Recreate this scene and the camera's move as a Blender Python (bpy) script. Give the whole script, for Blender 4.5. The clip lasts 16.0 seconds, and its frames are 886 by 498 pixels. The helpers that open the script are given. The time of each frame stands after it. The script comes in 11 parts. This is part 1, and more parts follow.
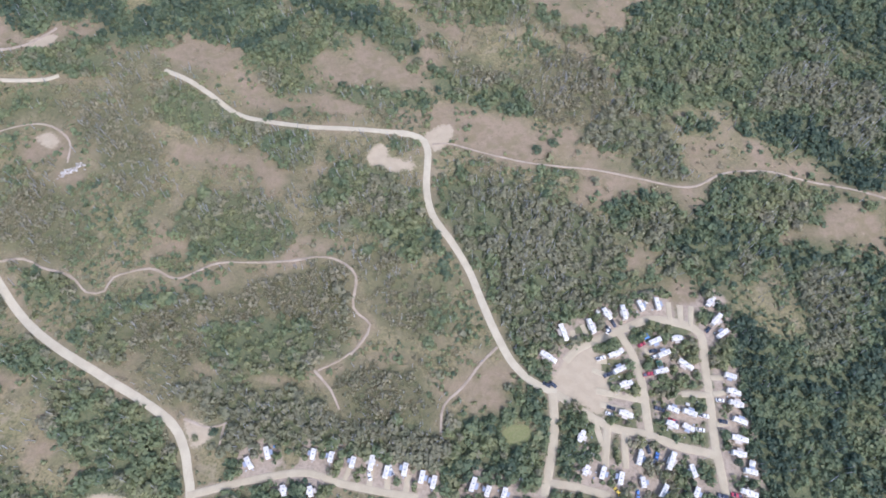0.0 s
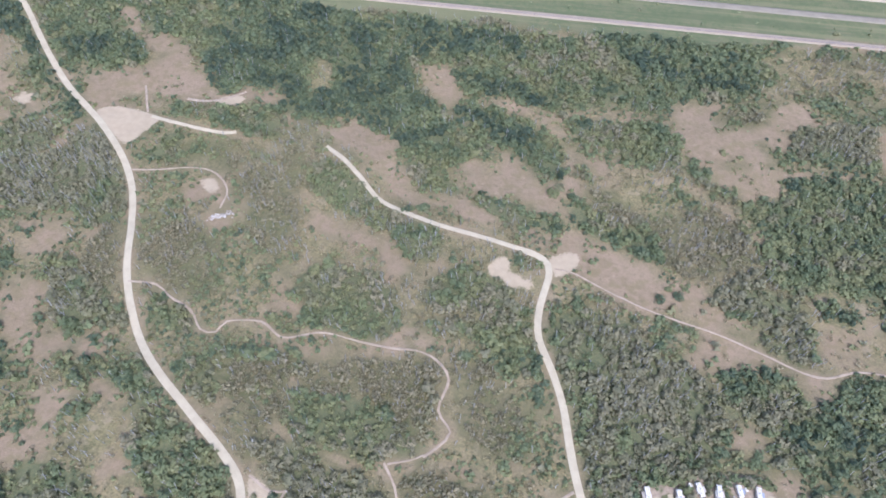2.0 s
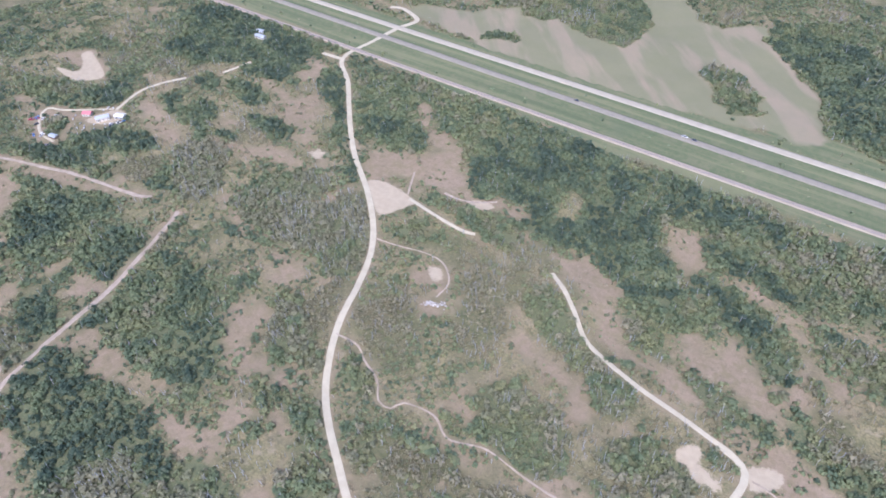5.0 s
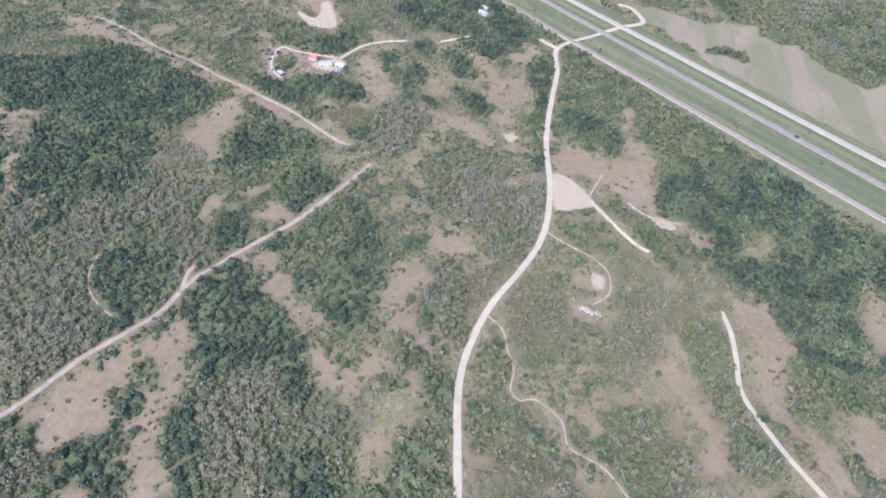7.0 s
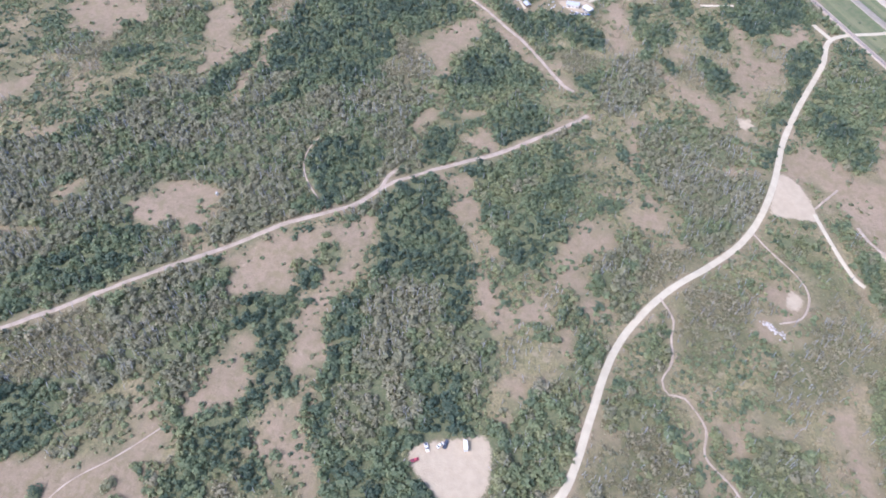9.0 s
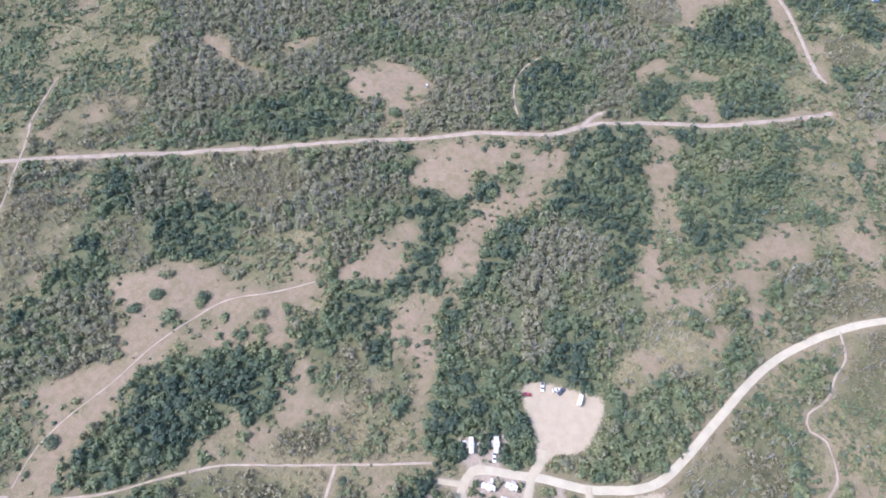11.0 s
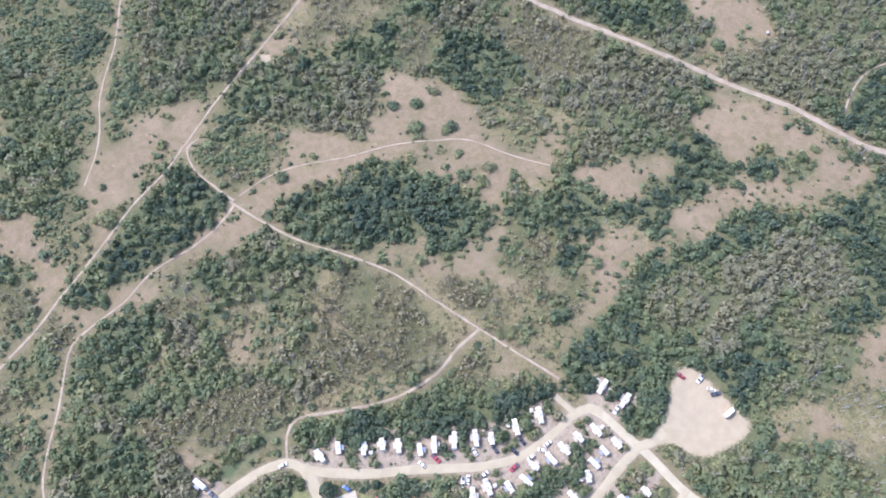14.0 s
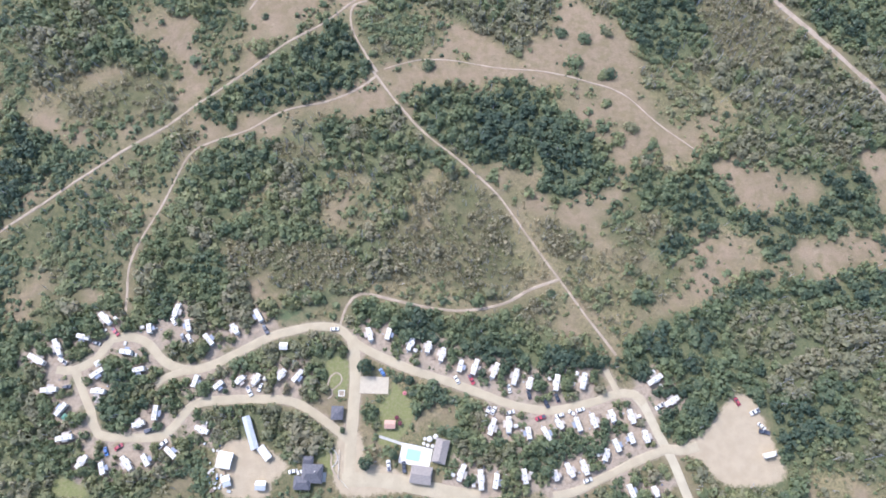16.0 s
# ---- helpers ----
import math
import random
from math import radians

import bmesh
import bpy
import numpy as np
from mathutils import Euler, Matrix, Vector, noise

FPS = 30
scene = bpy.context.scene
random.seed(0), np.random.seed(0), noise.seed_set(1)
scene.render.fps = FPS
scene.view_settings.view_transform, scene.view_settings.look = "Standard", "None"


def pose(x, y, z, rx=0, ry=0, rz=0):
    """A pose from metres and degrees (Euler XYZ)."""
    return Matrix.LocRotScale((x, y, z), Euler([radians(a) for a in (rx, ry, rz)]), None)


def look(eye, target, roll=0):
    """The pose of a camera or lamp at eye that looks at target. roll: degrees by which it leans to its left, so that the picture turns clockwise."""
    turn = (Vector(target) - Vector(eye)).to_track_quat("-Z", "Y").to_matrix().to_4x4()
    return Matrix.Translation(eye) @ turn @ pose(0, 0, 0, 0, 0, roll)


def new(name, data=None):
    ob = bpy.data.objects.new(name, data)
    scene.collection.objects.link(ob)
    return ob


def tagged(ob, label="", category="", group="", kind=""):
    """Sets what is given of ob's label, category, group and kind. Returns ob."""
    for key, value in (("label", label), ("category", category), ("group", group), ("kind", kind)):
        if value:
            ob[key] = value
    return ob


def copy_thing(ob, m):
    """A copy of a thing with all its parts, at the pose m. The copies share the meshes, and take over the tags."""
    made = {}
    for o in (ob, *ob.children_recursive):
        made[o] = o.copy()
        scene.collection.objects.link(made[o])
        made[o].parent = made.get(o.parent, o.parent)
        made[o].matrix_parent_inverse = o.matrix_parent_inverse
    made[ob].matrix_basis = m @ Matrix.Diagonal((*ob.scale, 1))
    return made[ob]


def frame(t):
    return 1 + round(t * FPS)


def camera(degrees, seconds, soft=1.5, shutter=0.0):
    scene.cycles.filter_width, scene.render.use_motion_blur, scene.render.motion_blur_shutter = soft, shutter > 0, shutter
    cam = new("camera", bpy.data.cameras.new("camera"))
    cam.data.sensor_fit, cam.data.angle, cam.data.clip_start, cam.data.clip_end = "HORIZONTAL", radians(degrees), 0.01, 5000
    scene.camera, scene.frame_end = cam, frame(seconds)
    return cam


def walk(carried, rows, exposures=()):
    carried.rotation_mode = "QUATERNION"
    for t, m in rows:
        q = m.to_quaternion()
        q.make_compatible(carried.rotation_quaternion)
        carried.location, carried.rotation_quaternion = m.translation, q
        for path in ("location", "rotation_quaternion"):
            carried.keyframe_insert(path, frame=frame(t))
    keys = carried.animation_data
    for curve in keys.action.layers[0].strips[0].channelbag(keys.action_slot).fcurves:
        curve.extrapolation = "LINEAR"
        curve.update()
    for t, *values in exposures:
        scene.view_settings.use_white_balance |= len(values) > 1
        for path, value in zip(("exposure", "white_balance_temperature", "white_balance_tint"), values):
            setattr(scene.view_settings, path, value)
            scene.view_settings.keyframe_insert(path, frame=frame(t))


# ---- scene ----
cam = camera(64.9, 16.0, soft=1.7)
# A hovering aircraft that turns to its left and dips its view: seconds, turn, pitch and roll in degrees.
EYE = (0.0, 0.0, 360.0)
PATH = [
    (0, 0.000, -63.719, 1.993),
    (0.5, 4.218, -61.498, 1.809),
    (1, 9.055, -59.247, 1.278),
    (1.5, 13.802, -56.993, 0.803),
    (2, 18.180, -54.636, 0.215),
    (2.5, 22.480, -52.302, -0.205),
    (3, 26.791, -49.935, -0.595),
    (3.5, 30.486, -47.544, -0.661),
    (4, 34.636, -45.449, -0.593),
    (4.2, 36.502, -44.846, -0.581),
    (6.3, 56.837, -44.114, -0.292),
    (6.5, 58.671, -44.130, -0.305),
    (7, 63.550, -44.906, -0.189),
    (7.5, 68.816, -46.056, -0.023),
    (8, 74.377, -47.198, 0.037),
    (8.5, 80.053, -48.312, -0.070),
    (9, 85.697, -49.420, -0.089),
    (9.5, 91.404, -50.876, 0.000),
    (9.7, 93.688, -51.519, 0.001),
    (11.8, 117.972, -57.406, -0.207),
    (12, 120.285, -58.089, -0.282),
    (12.5, 126.119, -59.688, -0.209),
    (13, 131.862, -61.293, -0.047),
    (13.5, 137.712, -62.908, -0.024),
    (14, 143.420, -64.490, 0.031),
    (14.5, 148.831, -66.097, 0.279),
    (15, 154.181, -67.728, 0.500),
    (15.5, 159.388, -69.377, 0.952),
    (16, 164.489, -71.050, 1.687),
]


def aim(yaw, pitch, roll):
    a, b = radians(yaw), radians(pitch)
    ahead = Vector((-math.sin(a) * math.cos(b), math.cos(a) * math.cos(b), math.sin(b)))
    return look(EYE, Vector(EYE) + 100 * ahead, roll)


walk(cam, [(t, aim(yaw, pitch, roll)) for t, yaw, pitch, roll in PATH], [(0, 0.80, 5060, 19.5), (2.5, 0.94, 5040, 21.5), (4, 0.95, 4970, 23), (6.5, 1.01, 5000, 24), (9.5, 1.12, 5000, 24), (12, 1.18, 5010, 21.5), (14, 1.18, 5070, 19.5), (15, 1.11, 5130, 18.5), (16, 1.05, 5170, 17.5)])

# ---- light: a bright, slightly hazy late morning ----
SUN_FROM = Vector((0.55, -0.83, 1.25)).normalized()
world = bpy.data.worlds.new("sky")
scene.world = world
world.use_nodes = True
wt = world.node_tree
sky = wt.nodes.new("ShaderNodeTexSky")
sky.sky_type, sky.sun_disc = "NISHITA", False
sky.sun_elevation = math.asin(SUN_FROM.z)
sky.sun_rotation = math.atan2(SUN_FROM.x, SUN_FROM.y)
sky.dust_density, sky.air_density, sky.ozone_density = 3.0, 1.0, 1.0
wt.links.new(sky.outputs["Color"], wt.nodes["Background"].inputs["Color"])
wt.nodes["Background"].inputs["Strength"].default_value = 0.15
sun = new("sun", bpy.data.lights.new("sun", "SUN"))
sun.data.energy, sun.data.angle, sun.data.color = 1.9, radians(3.5), (1.0, 0.95, 0.88)
sun.matrix_world = look(SUN_FROM * 600, (0, 0, 0))


# ---- materials ----
class Nodes:
    """A small writer of node materials."""

    def __init__(self, name, rough=0.9, metal=0.0, spec=0.2):
        self.mat = bpy.data.materials.new(name)
        self.mat.use_nodes = True
        self.t = self.mat.node_tree
        self.bsdf = self.t.nodes["Principled BSDF"]
        self.bsdf.inputs["Roughness"].default_value = rough
        self.bsdf.inputs["Metallic"].default_value = metal
        self.bsdf.inputs["Specular IOR Level"].default_value = spec
        self.place = self.t.nodes.new("ShaderNodeNewGeometry").outputs["Position"]

    def link(self, a, b):
        self.t.links.new(a, b)

    def noise(self, scale, detail=3.0, rough=0.55, where=None):
        n = self.t.nodes.new("ShaderNodeTexNoise")
        n.inputs["Scale"].default_value, n.inputs["Detail"].default_value, n.inputs["Roughness"].default_value = scale, detail, rough
        self.link(where or self.place, n.inputs["Vector"])
        return n.outputs["Fac"]

    def attr(self, name):
        n = self.t.nodes.new("ShaderNodeAttribute")
        n.attribute_name = name
        return n.outputs["Fac"]

    def math(self, op, a, b=0.0, clamp=False):
        n = self.t.nodes.new("ShaderNodeMath")
        n.operation, n.use_clamp = op, clamp
        for v, s in zip((a, b), n.inputs):
            if isinstance(v, (int, float)):
                s.default_value = v
            else:
                self.link(v, s)
        return n.outputs[0]

    def ramp(self, v, lo, hi, a=0.0, b=1.0):
        n = self.t.nodes.new("ShaderNodeMapRange")
        n.interpolation_type = "SMOOTHSTEP"
        self.link(v, n.inputs["Value"])
        for k, x in zip(("From Min", "From Max", "To Min", "To Max"), (lo, hi, a, b)):
            n.inputs[k].default_value = x
        return n.outputs["Result"]

    def mix(self, f, a, b):
        n = self.t.nodes.new("ShaderNodeMix")
        n.data_type = "RGBA"
        for v, s in zip((f, a, b), (n.inputs[0], n.inputs[6], n.inputs[7])):
            if isinstance(v, (int, float)):
                s.default_value = v
            elif isinstance(v, tuple):
                s.default_value = (*v, 1)
            else:
                self.link(v, s)
        return n.outputs[2]

    def random(self):
        return self.t.nodes.new("ShaderNodeObjectInfo").outputs["Random"]

    def island(self):
        return self.t.nodes.new("ShaderNodeNewGeometry").outputs["Random Per Island"]

    def streaks(self, turn, along, across, detail=3.0):
        """Noise drawn out along a direction in the plan, with its two scales."""
        m = self.t.nodes.new("ShaderNodeMapping")
        m.vector_type = "TEXTURE"
        m.inputs["Rotation"].default_value = (0, 0, radians(turn))
        m.inputs["Scale"].default_value = (along, across, 100.0)
        self.link(self.place, m.inputs["Vector"])
        return self.noise(1.0, detail, 0.5, m.outputs["Vector"])

    def local(self):
        return self.t.nodes.new("ShaderNodeTexCoord").outputs["Object"]

    def bump(self, height, strength=0.4, distance=0.1):
        n = self.t.nodes.new("ShaderNodeBump")
        n.inputs["Strength"].default_value, n.inputs["Distance"].default_value = strength, distance
        self.link(height, n.inputs["Height"])
        self.link(n.outputs["Normal"], self.bsdf.inputs["Normal"])

    def done(self, colour, rough=None):
        if isinstance(colour, tuple):
            self.bsdf.inputs["Base Color"].default_value = (*colour, 1)
        else:
            self.link(colour, self.bsdf.inputs["Base Color"])
        if rough is not None:
            self.link(rough, self.bsdf.inputs["Roughness"])
        return self.mat


def worn(name, colour, dark=0.75, scale=1.5, rough=0.6, metal=0.0, spec=0.4):
    """A plain painted, roofed or moulded surface with stains and grain, varied from thing to thing."""
    n = Nodes(name, rough, metal, spec)
    a = n.ramp(n.noise(scale, 4.0), 0.35, 0.7)
    shade = tuple(c * dark for c in colour)
    c = n.mix(a, colour, shade)
    c = n.mix(n.math("MULTIPLY", n.random(), 0.35), c, shade)
    n.bump(n.noise(scale * 9, 2.0), 0.15, 0.02)
    return n.done(c)


def ground_material():
    n = Nodes("prairie_ground", 0.95, spec=0.1)
    n18, n4, n1, nf, n05 = n.noise(0.05, 4.0), n.noise(0.22, 4.0), n.noise(0.75, 3.0), n.noise(2.2, 3.0), n.noise(0.5, 5.0, 0.7)
    # dry prairie grass and low growth, tan on the rises and olive in the hollows
    n60 = n.noise(0.021, 3.0, 0.6)
    grass = n.mix(n.ramp(n18, 0.40, 0.62), (0.255, 0.196, 0.091), (0.198, 0.165, 0.067))
    grass = n.mix(n.ramp(n4, 0.45, 0.70, 0.0, 0.7), grass, (0.276, 0.209, 0.112))
    grass = n.mix(n.ramp(n1, 0.48, 0.60, 0.0, 0.85), grass, (0.094, 0.096, 0.037))
    grass = n.mix(n.ramp(n05, 0.56, 0.64, 0.0, 0.6), grass, (0.302, 0.239, 0.136))
    grass = n.mix(n.ramp(n05, 0.48, 0.40, 0.0, 0.85), grass, (0.083, 0.088, 0.035))
    yellow = n.mix(n.ramp(n1, 0.45, 0.66), (0.241, 0.196, 0.091), (0.129, 0.119, 0.050))
    grass = n.mix(n.ramp(n.math("ADD", n.attr("open"), n.math("MULTIPLY", n.math("SUBTRACT", n18, 0.5), 30.0)), -6.0, 6.0, 0.0, 0.6), grass, yellow)
    clumps = n.noise(0.085, 5.0, 0.7)
    grass = n.mix(n.ramp(clumps, 0.53, 0.60, 0.0, 0.55), grass, (0.120, 0.122, 0.052))
    grass = n.mix(n.ramp(clumps, 0.46, 0.39, 0.0, 0.6), grass, (0.290, 0.228, 0.132))
    # bare sandy soil with short dead grass
    soil = n.mix(n.ramp(n4, 0.35, 0.7), (0.278, 0.201, 0.120), (0.232, 0.168, 0.095))
    soil = n.mix(n.ramp(n1, 0.48, 0.75, 0.0, 0.45), soil, (0.210, 0.156, 0.082))
    soil = n.mix(n.ramp(n60, 0.50, 0.66, 0.0, 0.6), soil, (0.321, 0.232, 0.141))
    soil = n.mix(n.ramp(n05, 0.52, 0.66, 0.0, 0.55), soil, (0.184, 0.139, 0.072))
    soil = n.mix(n.ramp(n.noise(0.11, 5.0, 0.7), 0.50, 0.62, 0.0, 0.75), soil, (0.215, 0.166, 0.082))
    soil = n.mix(n.ramp(n.noise(0.19, 6.0, 0.75), 0.56, 0.66, 0.0, 0.6), soil, (0.155, 0.126, 0.064))
    soil = n.mix(n.ramp(n.noise(0.14, 5.0, 0.7), 0.60, 0.70, 0.0, 0.6), soil, (0.360, 0.269, 0.168))
    wob = n.math("ADD", n.math("MULTIPLY", n.math("SUBTRACT", n4, 0.5), 9.0), n.math("MULTIPLY", n.math("SUBTRACT", n1, 0.5), 10.0))
    patchy = n.math("ADD", wob, n.math("MULTIPLY", n.math("SUBTRACT", n18, 0.5), 26.0))
    b = n.ramp(n.math("ADD", n.attr("bare"), patchy), -9.0, 8.0, 0.0, 0.93)
    c = n.mix(b, grass, soil)
    # low growth of the thickets
    keep = n.math("SUBTRACT", 1.0, b)
    blot, tuft = n.noise(0.33, 5.0, 0.75), n.noise(0.62, 4.0, 0.7)
    low = n.mix(n.ramp(n18, 0.42, 0.62), (0.181, 0.148, 0.072), (0.140, 0.130, 0.054))
    low = n.mix(n.ramp(n60, 0.5, 0.64, 0.0, 0.7), low, (0.130, 0.122, 0.052))
    low = n.mix(n.ramp(blot, 0.47, 0.56, 0.0, 0.85), low, (0.092, 0.094, 0.039))
    low = n.mix(n.ramp(tuft, 0.55, 0.64, 0.0, 0.6), low, (0.178, 0.155, 0.088))
    low = n.mix(n.ramp(nf, 0.5, 0.62, 0.0, 0.6), low, (0.079, 0.077, 0.039))
    grown = n.ramp(n.math("ADD", n.attr("thicket"), wob), -5.0, 5.0)
    c = n.mix(n.math("MULTIPLY", grown, keep), c, low)
    # forest floor
    shady = n.math("MULTIPLY", n.ramp(n.math("ADD", n.attr("forest"), wob), -3.0, 5.0, 0.0, 0.9), keep)
    c = n.mix(shady, c, n.mix(n.ramp(n1, 0.4, 0.6), (0.142, 0.143, 0.064), (0.101, 0.110, 0.050)))
    # grass of meadows, road verges and lawns
    mead = n.mix(n.ramp(n4, 0.35, 0.7), (0.150, 0.150, 0.069), (0.112, 0.130, 0.057))
    mead = n.mix(n.ramp(n05, 0.5, 0.7, 0.0, 0.5), mead, (0.085, 0.104, 0.045))
    mead = n.mix(n.ramp(n18, 0.48, 0.64, 0.0, 0.7), mead, (0.172, 0.160, 0.079))
    mead = n.mix(n.ramp(n60, 0.55, 0.68, 0.0, 0.7), mead, (0.118, 0.132, 0.062))
    mown = n.streaks(9.5, 260.0, 9.0)
    mead = n.mix(n.ramp(mown, 0.50, 0.60, 0.0, 0.65), mead, (0.198, 0.184, 0.086))
    mead = n.mix(n.ramp(mown, 0.46, 0.38, 0.0, 0.6), mead, (0.098, 0.118, 0.052))
    c = n.mix(n.ramp(n.math("ADD", n.attr("meadow"), wob), -4.0, 4.0), c, mead)
    drawn = n.streaks(-38.0, 160.0, 34.0, 4.0)
    field = n.mix(n.ramp(drawn, 0.46, 0.58), (0.192, 0.176, 0.088), (0.275, 0.214, 0.128))
    field = n.mix(n.ramp(n18, 0.35, 0.65, 0.0, 0.4), field, (0.222, 0.193, 0.104))
    c = n.mix(n.ramp(n.attr("field"), -4.0, 4.0), c, field)
    lawn = n.mix(n.ramp(n1, 0.35, 0.7), (0.178, 0.182, 0.062), (0.228, 0.204, 0.090))
    c = n.mix(n.ramp(n.attr("lawn"), -0.8, 0.8), c, lawn)
    c = n.mix(n.ramp(nf, 0.4, 0.8, 0.0, 0.25), c, (0.10, 0.085, 0.06))
    pad = n.mix(n.ramp(n05, 0.35, 0.65), (0.370, 0.289, 0.195), (0.275, 0.210, 0.137))
    c = n.mix(n.ramp(n.math("ADD", n.attr("pad"), n.math("MULTIPLY", n.math("SUBTRACT", n05, 0.5), 6.0)), -0.2, 2.2), c, pad)
    grav = n.mix(n.ramp(n4, 0.3, 0.7), (0.409, 0.320, 0.196), (0.365, 0.284, 0.171))
    grav = n.mix(n.ramp(n1, 0.5, 0.85, 0.0, 0.25), grav, (0.363, 0.295, 0.199))
    c = n.mix(n.ramp(n.math("ADD", n.attr("gravel"), n.math("MULTIPLY", n.math("SUBTRACT", n05, 0.5), 7.0)), -1.2, 1.2), c, grav)
    n.bump(n05, 0.6, 0.7)
    return n.done(c)


def road_material(name, pale, dark, mid):
    n = Nodes(name, 0.92, spec=0.1)
    c = n.mix(n.ramp(n.noise(0.15, 4.0), 0.35, 0.65), pale, dark)
    c = n.mix(n.ramp(n.noise(1.3, 4.0), 0.5, 0.8, 0.0, 0.6), c, mid)
    n.bump(n.noise(4.0, 3.0), 0.5, 0.08)
    return n.done(c)


def leaf_material():
    """Foliage; tint names the kind of plant: 0 dark poplar, 0.5 green shrub, 0.75 yellowish, 1 silvery shrub."""
    n = Nodes("foliage", 0.7, spec=0.3)
    t = n.attr("tint")
    r = n.t.nodes.new("ShaderNodeValToRGB")
    n.link(t, r.inputs["Fac"])
    e = r.color_ramp.elements
    e[0].position, e[0].color = 0.0, (0.086, 0.116, 0.068, 1)
    e[1].position, e[1].color = 1.0, (0.346, 0.298, 0.171, 1)
    for p, col in ((0.25, (0.178, 0.208, 0.096)), (0.45, (0.230, 0.248, 0.108)), (0.6, (0.274, 0.263, 0.113)), (0.75, (0.252, 0.237, 0.129)), (0.88, (0.288, 0.259, 0.145))):
        k = e.new(p)
        k.color = (*col, 1)
    v = n.island()
    c = n.mix(n.ramp(v, 0.45, 0.0, 0.0, 0.38), r.outputs["Color"], (0.060, 0.075, 0.039))
    c = n.mix(n.ramp(v, 0.66, 1.0, 0.0, 0.26), c, (0.334, 0.311, 0.153))
    out = n.done(c)
    tr = n.t.nodes.new("ShaderNodeBsdfTranslucent")
    n.link(c, tr.inputs["Color"])
    m = n.t.nodes.new("ShaderNodeMixShader")
    m.inputs[0].default_value = 0.42
    n.link(n.bsdf.outputs[0], m.inputs[1])
    n.link(tr.outputs[0], m.inputs[2])
    n.link(m.outputs[0], n.t.nodes["Material Output"].inputs["Surface"])
    return out


M_GROUND = ground_material()
M_GRAVEL = road_material("gravel_road", (0.462, 0.385, 0.245), (0.411, 0.341, 0.216), (0.352, 0.289, 0.181))
M_CAMP = road_material("packed_camp_gravel", (0.424, 0.344, 0.212), (0.382, 0.309, 0.188), (0.330, 0.266, 0.160))
M_DIRT = road_material("sandy_track", (0.376, 0.293, 0.200), (0.291, 0.226, 0.149), (0.226, 0.188, 0.125))
M_TRAIL = road_material("trodden_sand", (0.395, 0.308, 0.208), (0.301, 0.231, 0.150), (0.235, 0.183, 0.113))
M_ASPHALT = road_material("aged_asphalt", (0.268, 0.226, 0.156), (0.236, 0.199, 0.137), (0.290, 0.244, 0.168))
M_CONCRETE = road_material("pale_highway_surface", (0.385, 0.322, 0.216), (0.345, 0.288, 0.193), (0.402, 0.336, 0.226))
M_BALLAST = road_material("railway_ballast", (0.375, 0.300, 0.198), (0.326, 0.260, 0.172), (0.270, 0.214, 0.142))
M_TIMBER = worn("tie_timber", (0.290, 0.235, 0.198), 0.7, 2.0, 0.9)
M_RUST = worn("rail_steel", (0.22, 0.15, 0.11), 0.7, 2.0, 0.55, 0.6)
M_LEAF = leaf_material()
M_BARK = worn("bark", (0.160, 0.135, 0.110), 0.6, 3.0, 0.95)
M_DEAD = worn("bleached_deadwood", (0.430, 0.410, 0.375), 0.7, 3.0, 0.9)

# ---- the lie of the land ----
def lattice(x, y, size, seed):
    """Smooth value noise, 0 to 1, for arrays of places."""
    def h(i, j):
        v = np.sin(i * 127.1 + j * 311.7 + seed * 74.7) * 43758.5453
        return v - np.floor(v)
    x, y = np.asarray(x, float) / size, np.asarray(y, float) / size
    i, j = np.floor(x), np.floor(y)
    u, v = x - i, y - j
    u, v = u * u * (3 - 2 * u), v * v * (3 - 2 * v)
    return (h(i, j) * (1 - u) + h(i + 1, j) * u) * (1 - v) + (h(i, j + 1) * (1 - u) + h(i + 1, j + 1) * u) * v


def height(x, y):
    """Low sandhills."""
    x, y = np.asarray(x, float), np.asarray(y, float)
    z = 0.45 * np.sin(x / 21.0 + 0.7 * np.sin(y / 33.0)) * np.sin(y / 27.0 + 0.5) + 0.4 * np.sin((x + 0.6 * y) / 38.0)
    z = z + 3.2 * (lattice(x + 0.4 * y, y - 0.4 * x, 58, 91) - 0.5) + 1.5 * (lattice(x, y, 25, 92) - 0.5)
    away = np.clip((np.hypot(x, y) - 140) / 150, 0.10, 1)
    off = (y - 455.4) * 0.9863 - (x + 316.2) * 0.1649  # across the highway corridor, from the railway
    level = np.clip(np.maximum(-12 - off, off - 75) / 40, 0, 1)
    return z * away * level


def hz(x, y):
    return float(height(x, y))


ROADS, ZONES = [], {k: [] for k in ("bare", "meadow", "field", "lawn", "forest", "gravel", "thicket", "grey", "deep", "open", "lush", "island")}


def spline(pts, step, closed=False):
    """A Catmull-Rom line through the points, at even steps or so."""
    p = np.array(pts, float)
    n = len(p)
    p = np.vstack([p[-1], p, p[:2]]) if closed else np.vstack([2 * p[0] - p[1], p, 2 * p[-1] - p[-2]])
    out = []
    for k in range(n if closed else n - 1):
        a, b, c, d = p[k:k + 4]
        m = max(2, int(np.linalg.norm(c - b) / step))
        s = np.linspace(0, 1, m, endpoint=False)[:, None]
        out.append(0.5 * (2 * b + (c - a) * s + (2 * a - 5 * b + 4 * c - d) * s ** 2 + (3 * b - a - 3 * c + d) * s ** 3))
    if not closed:
        out.append(p[-2:-1])
    return np.vstack(out)


def road(name, width, pts):
    ROADS.append((name, width, spline(pts, 4.0)))


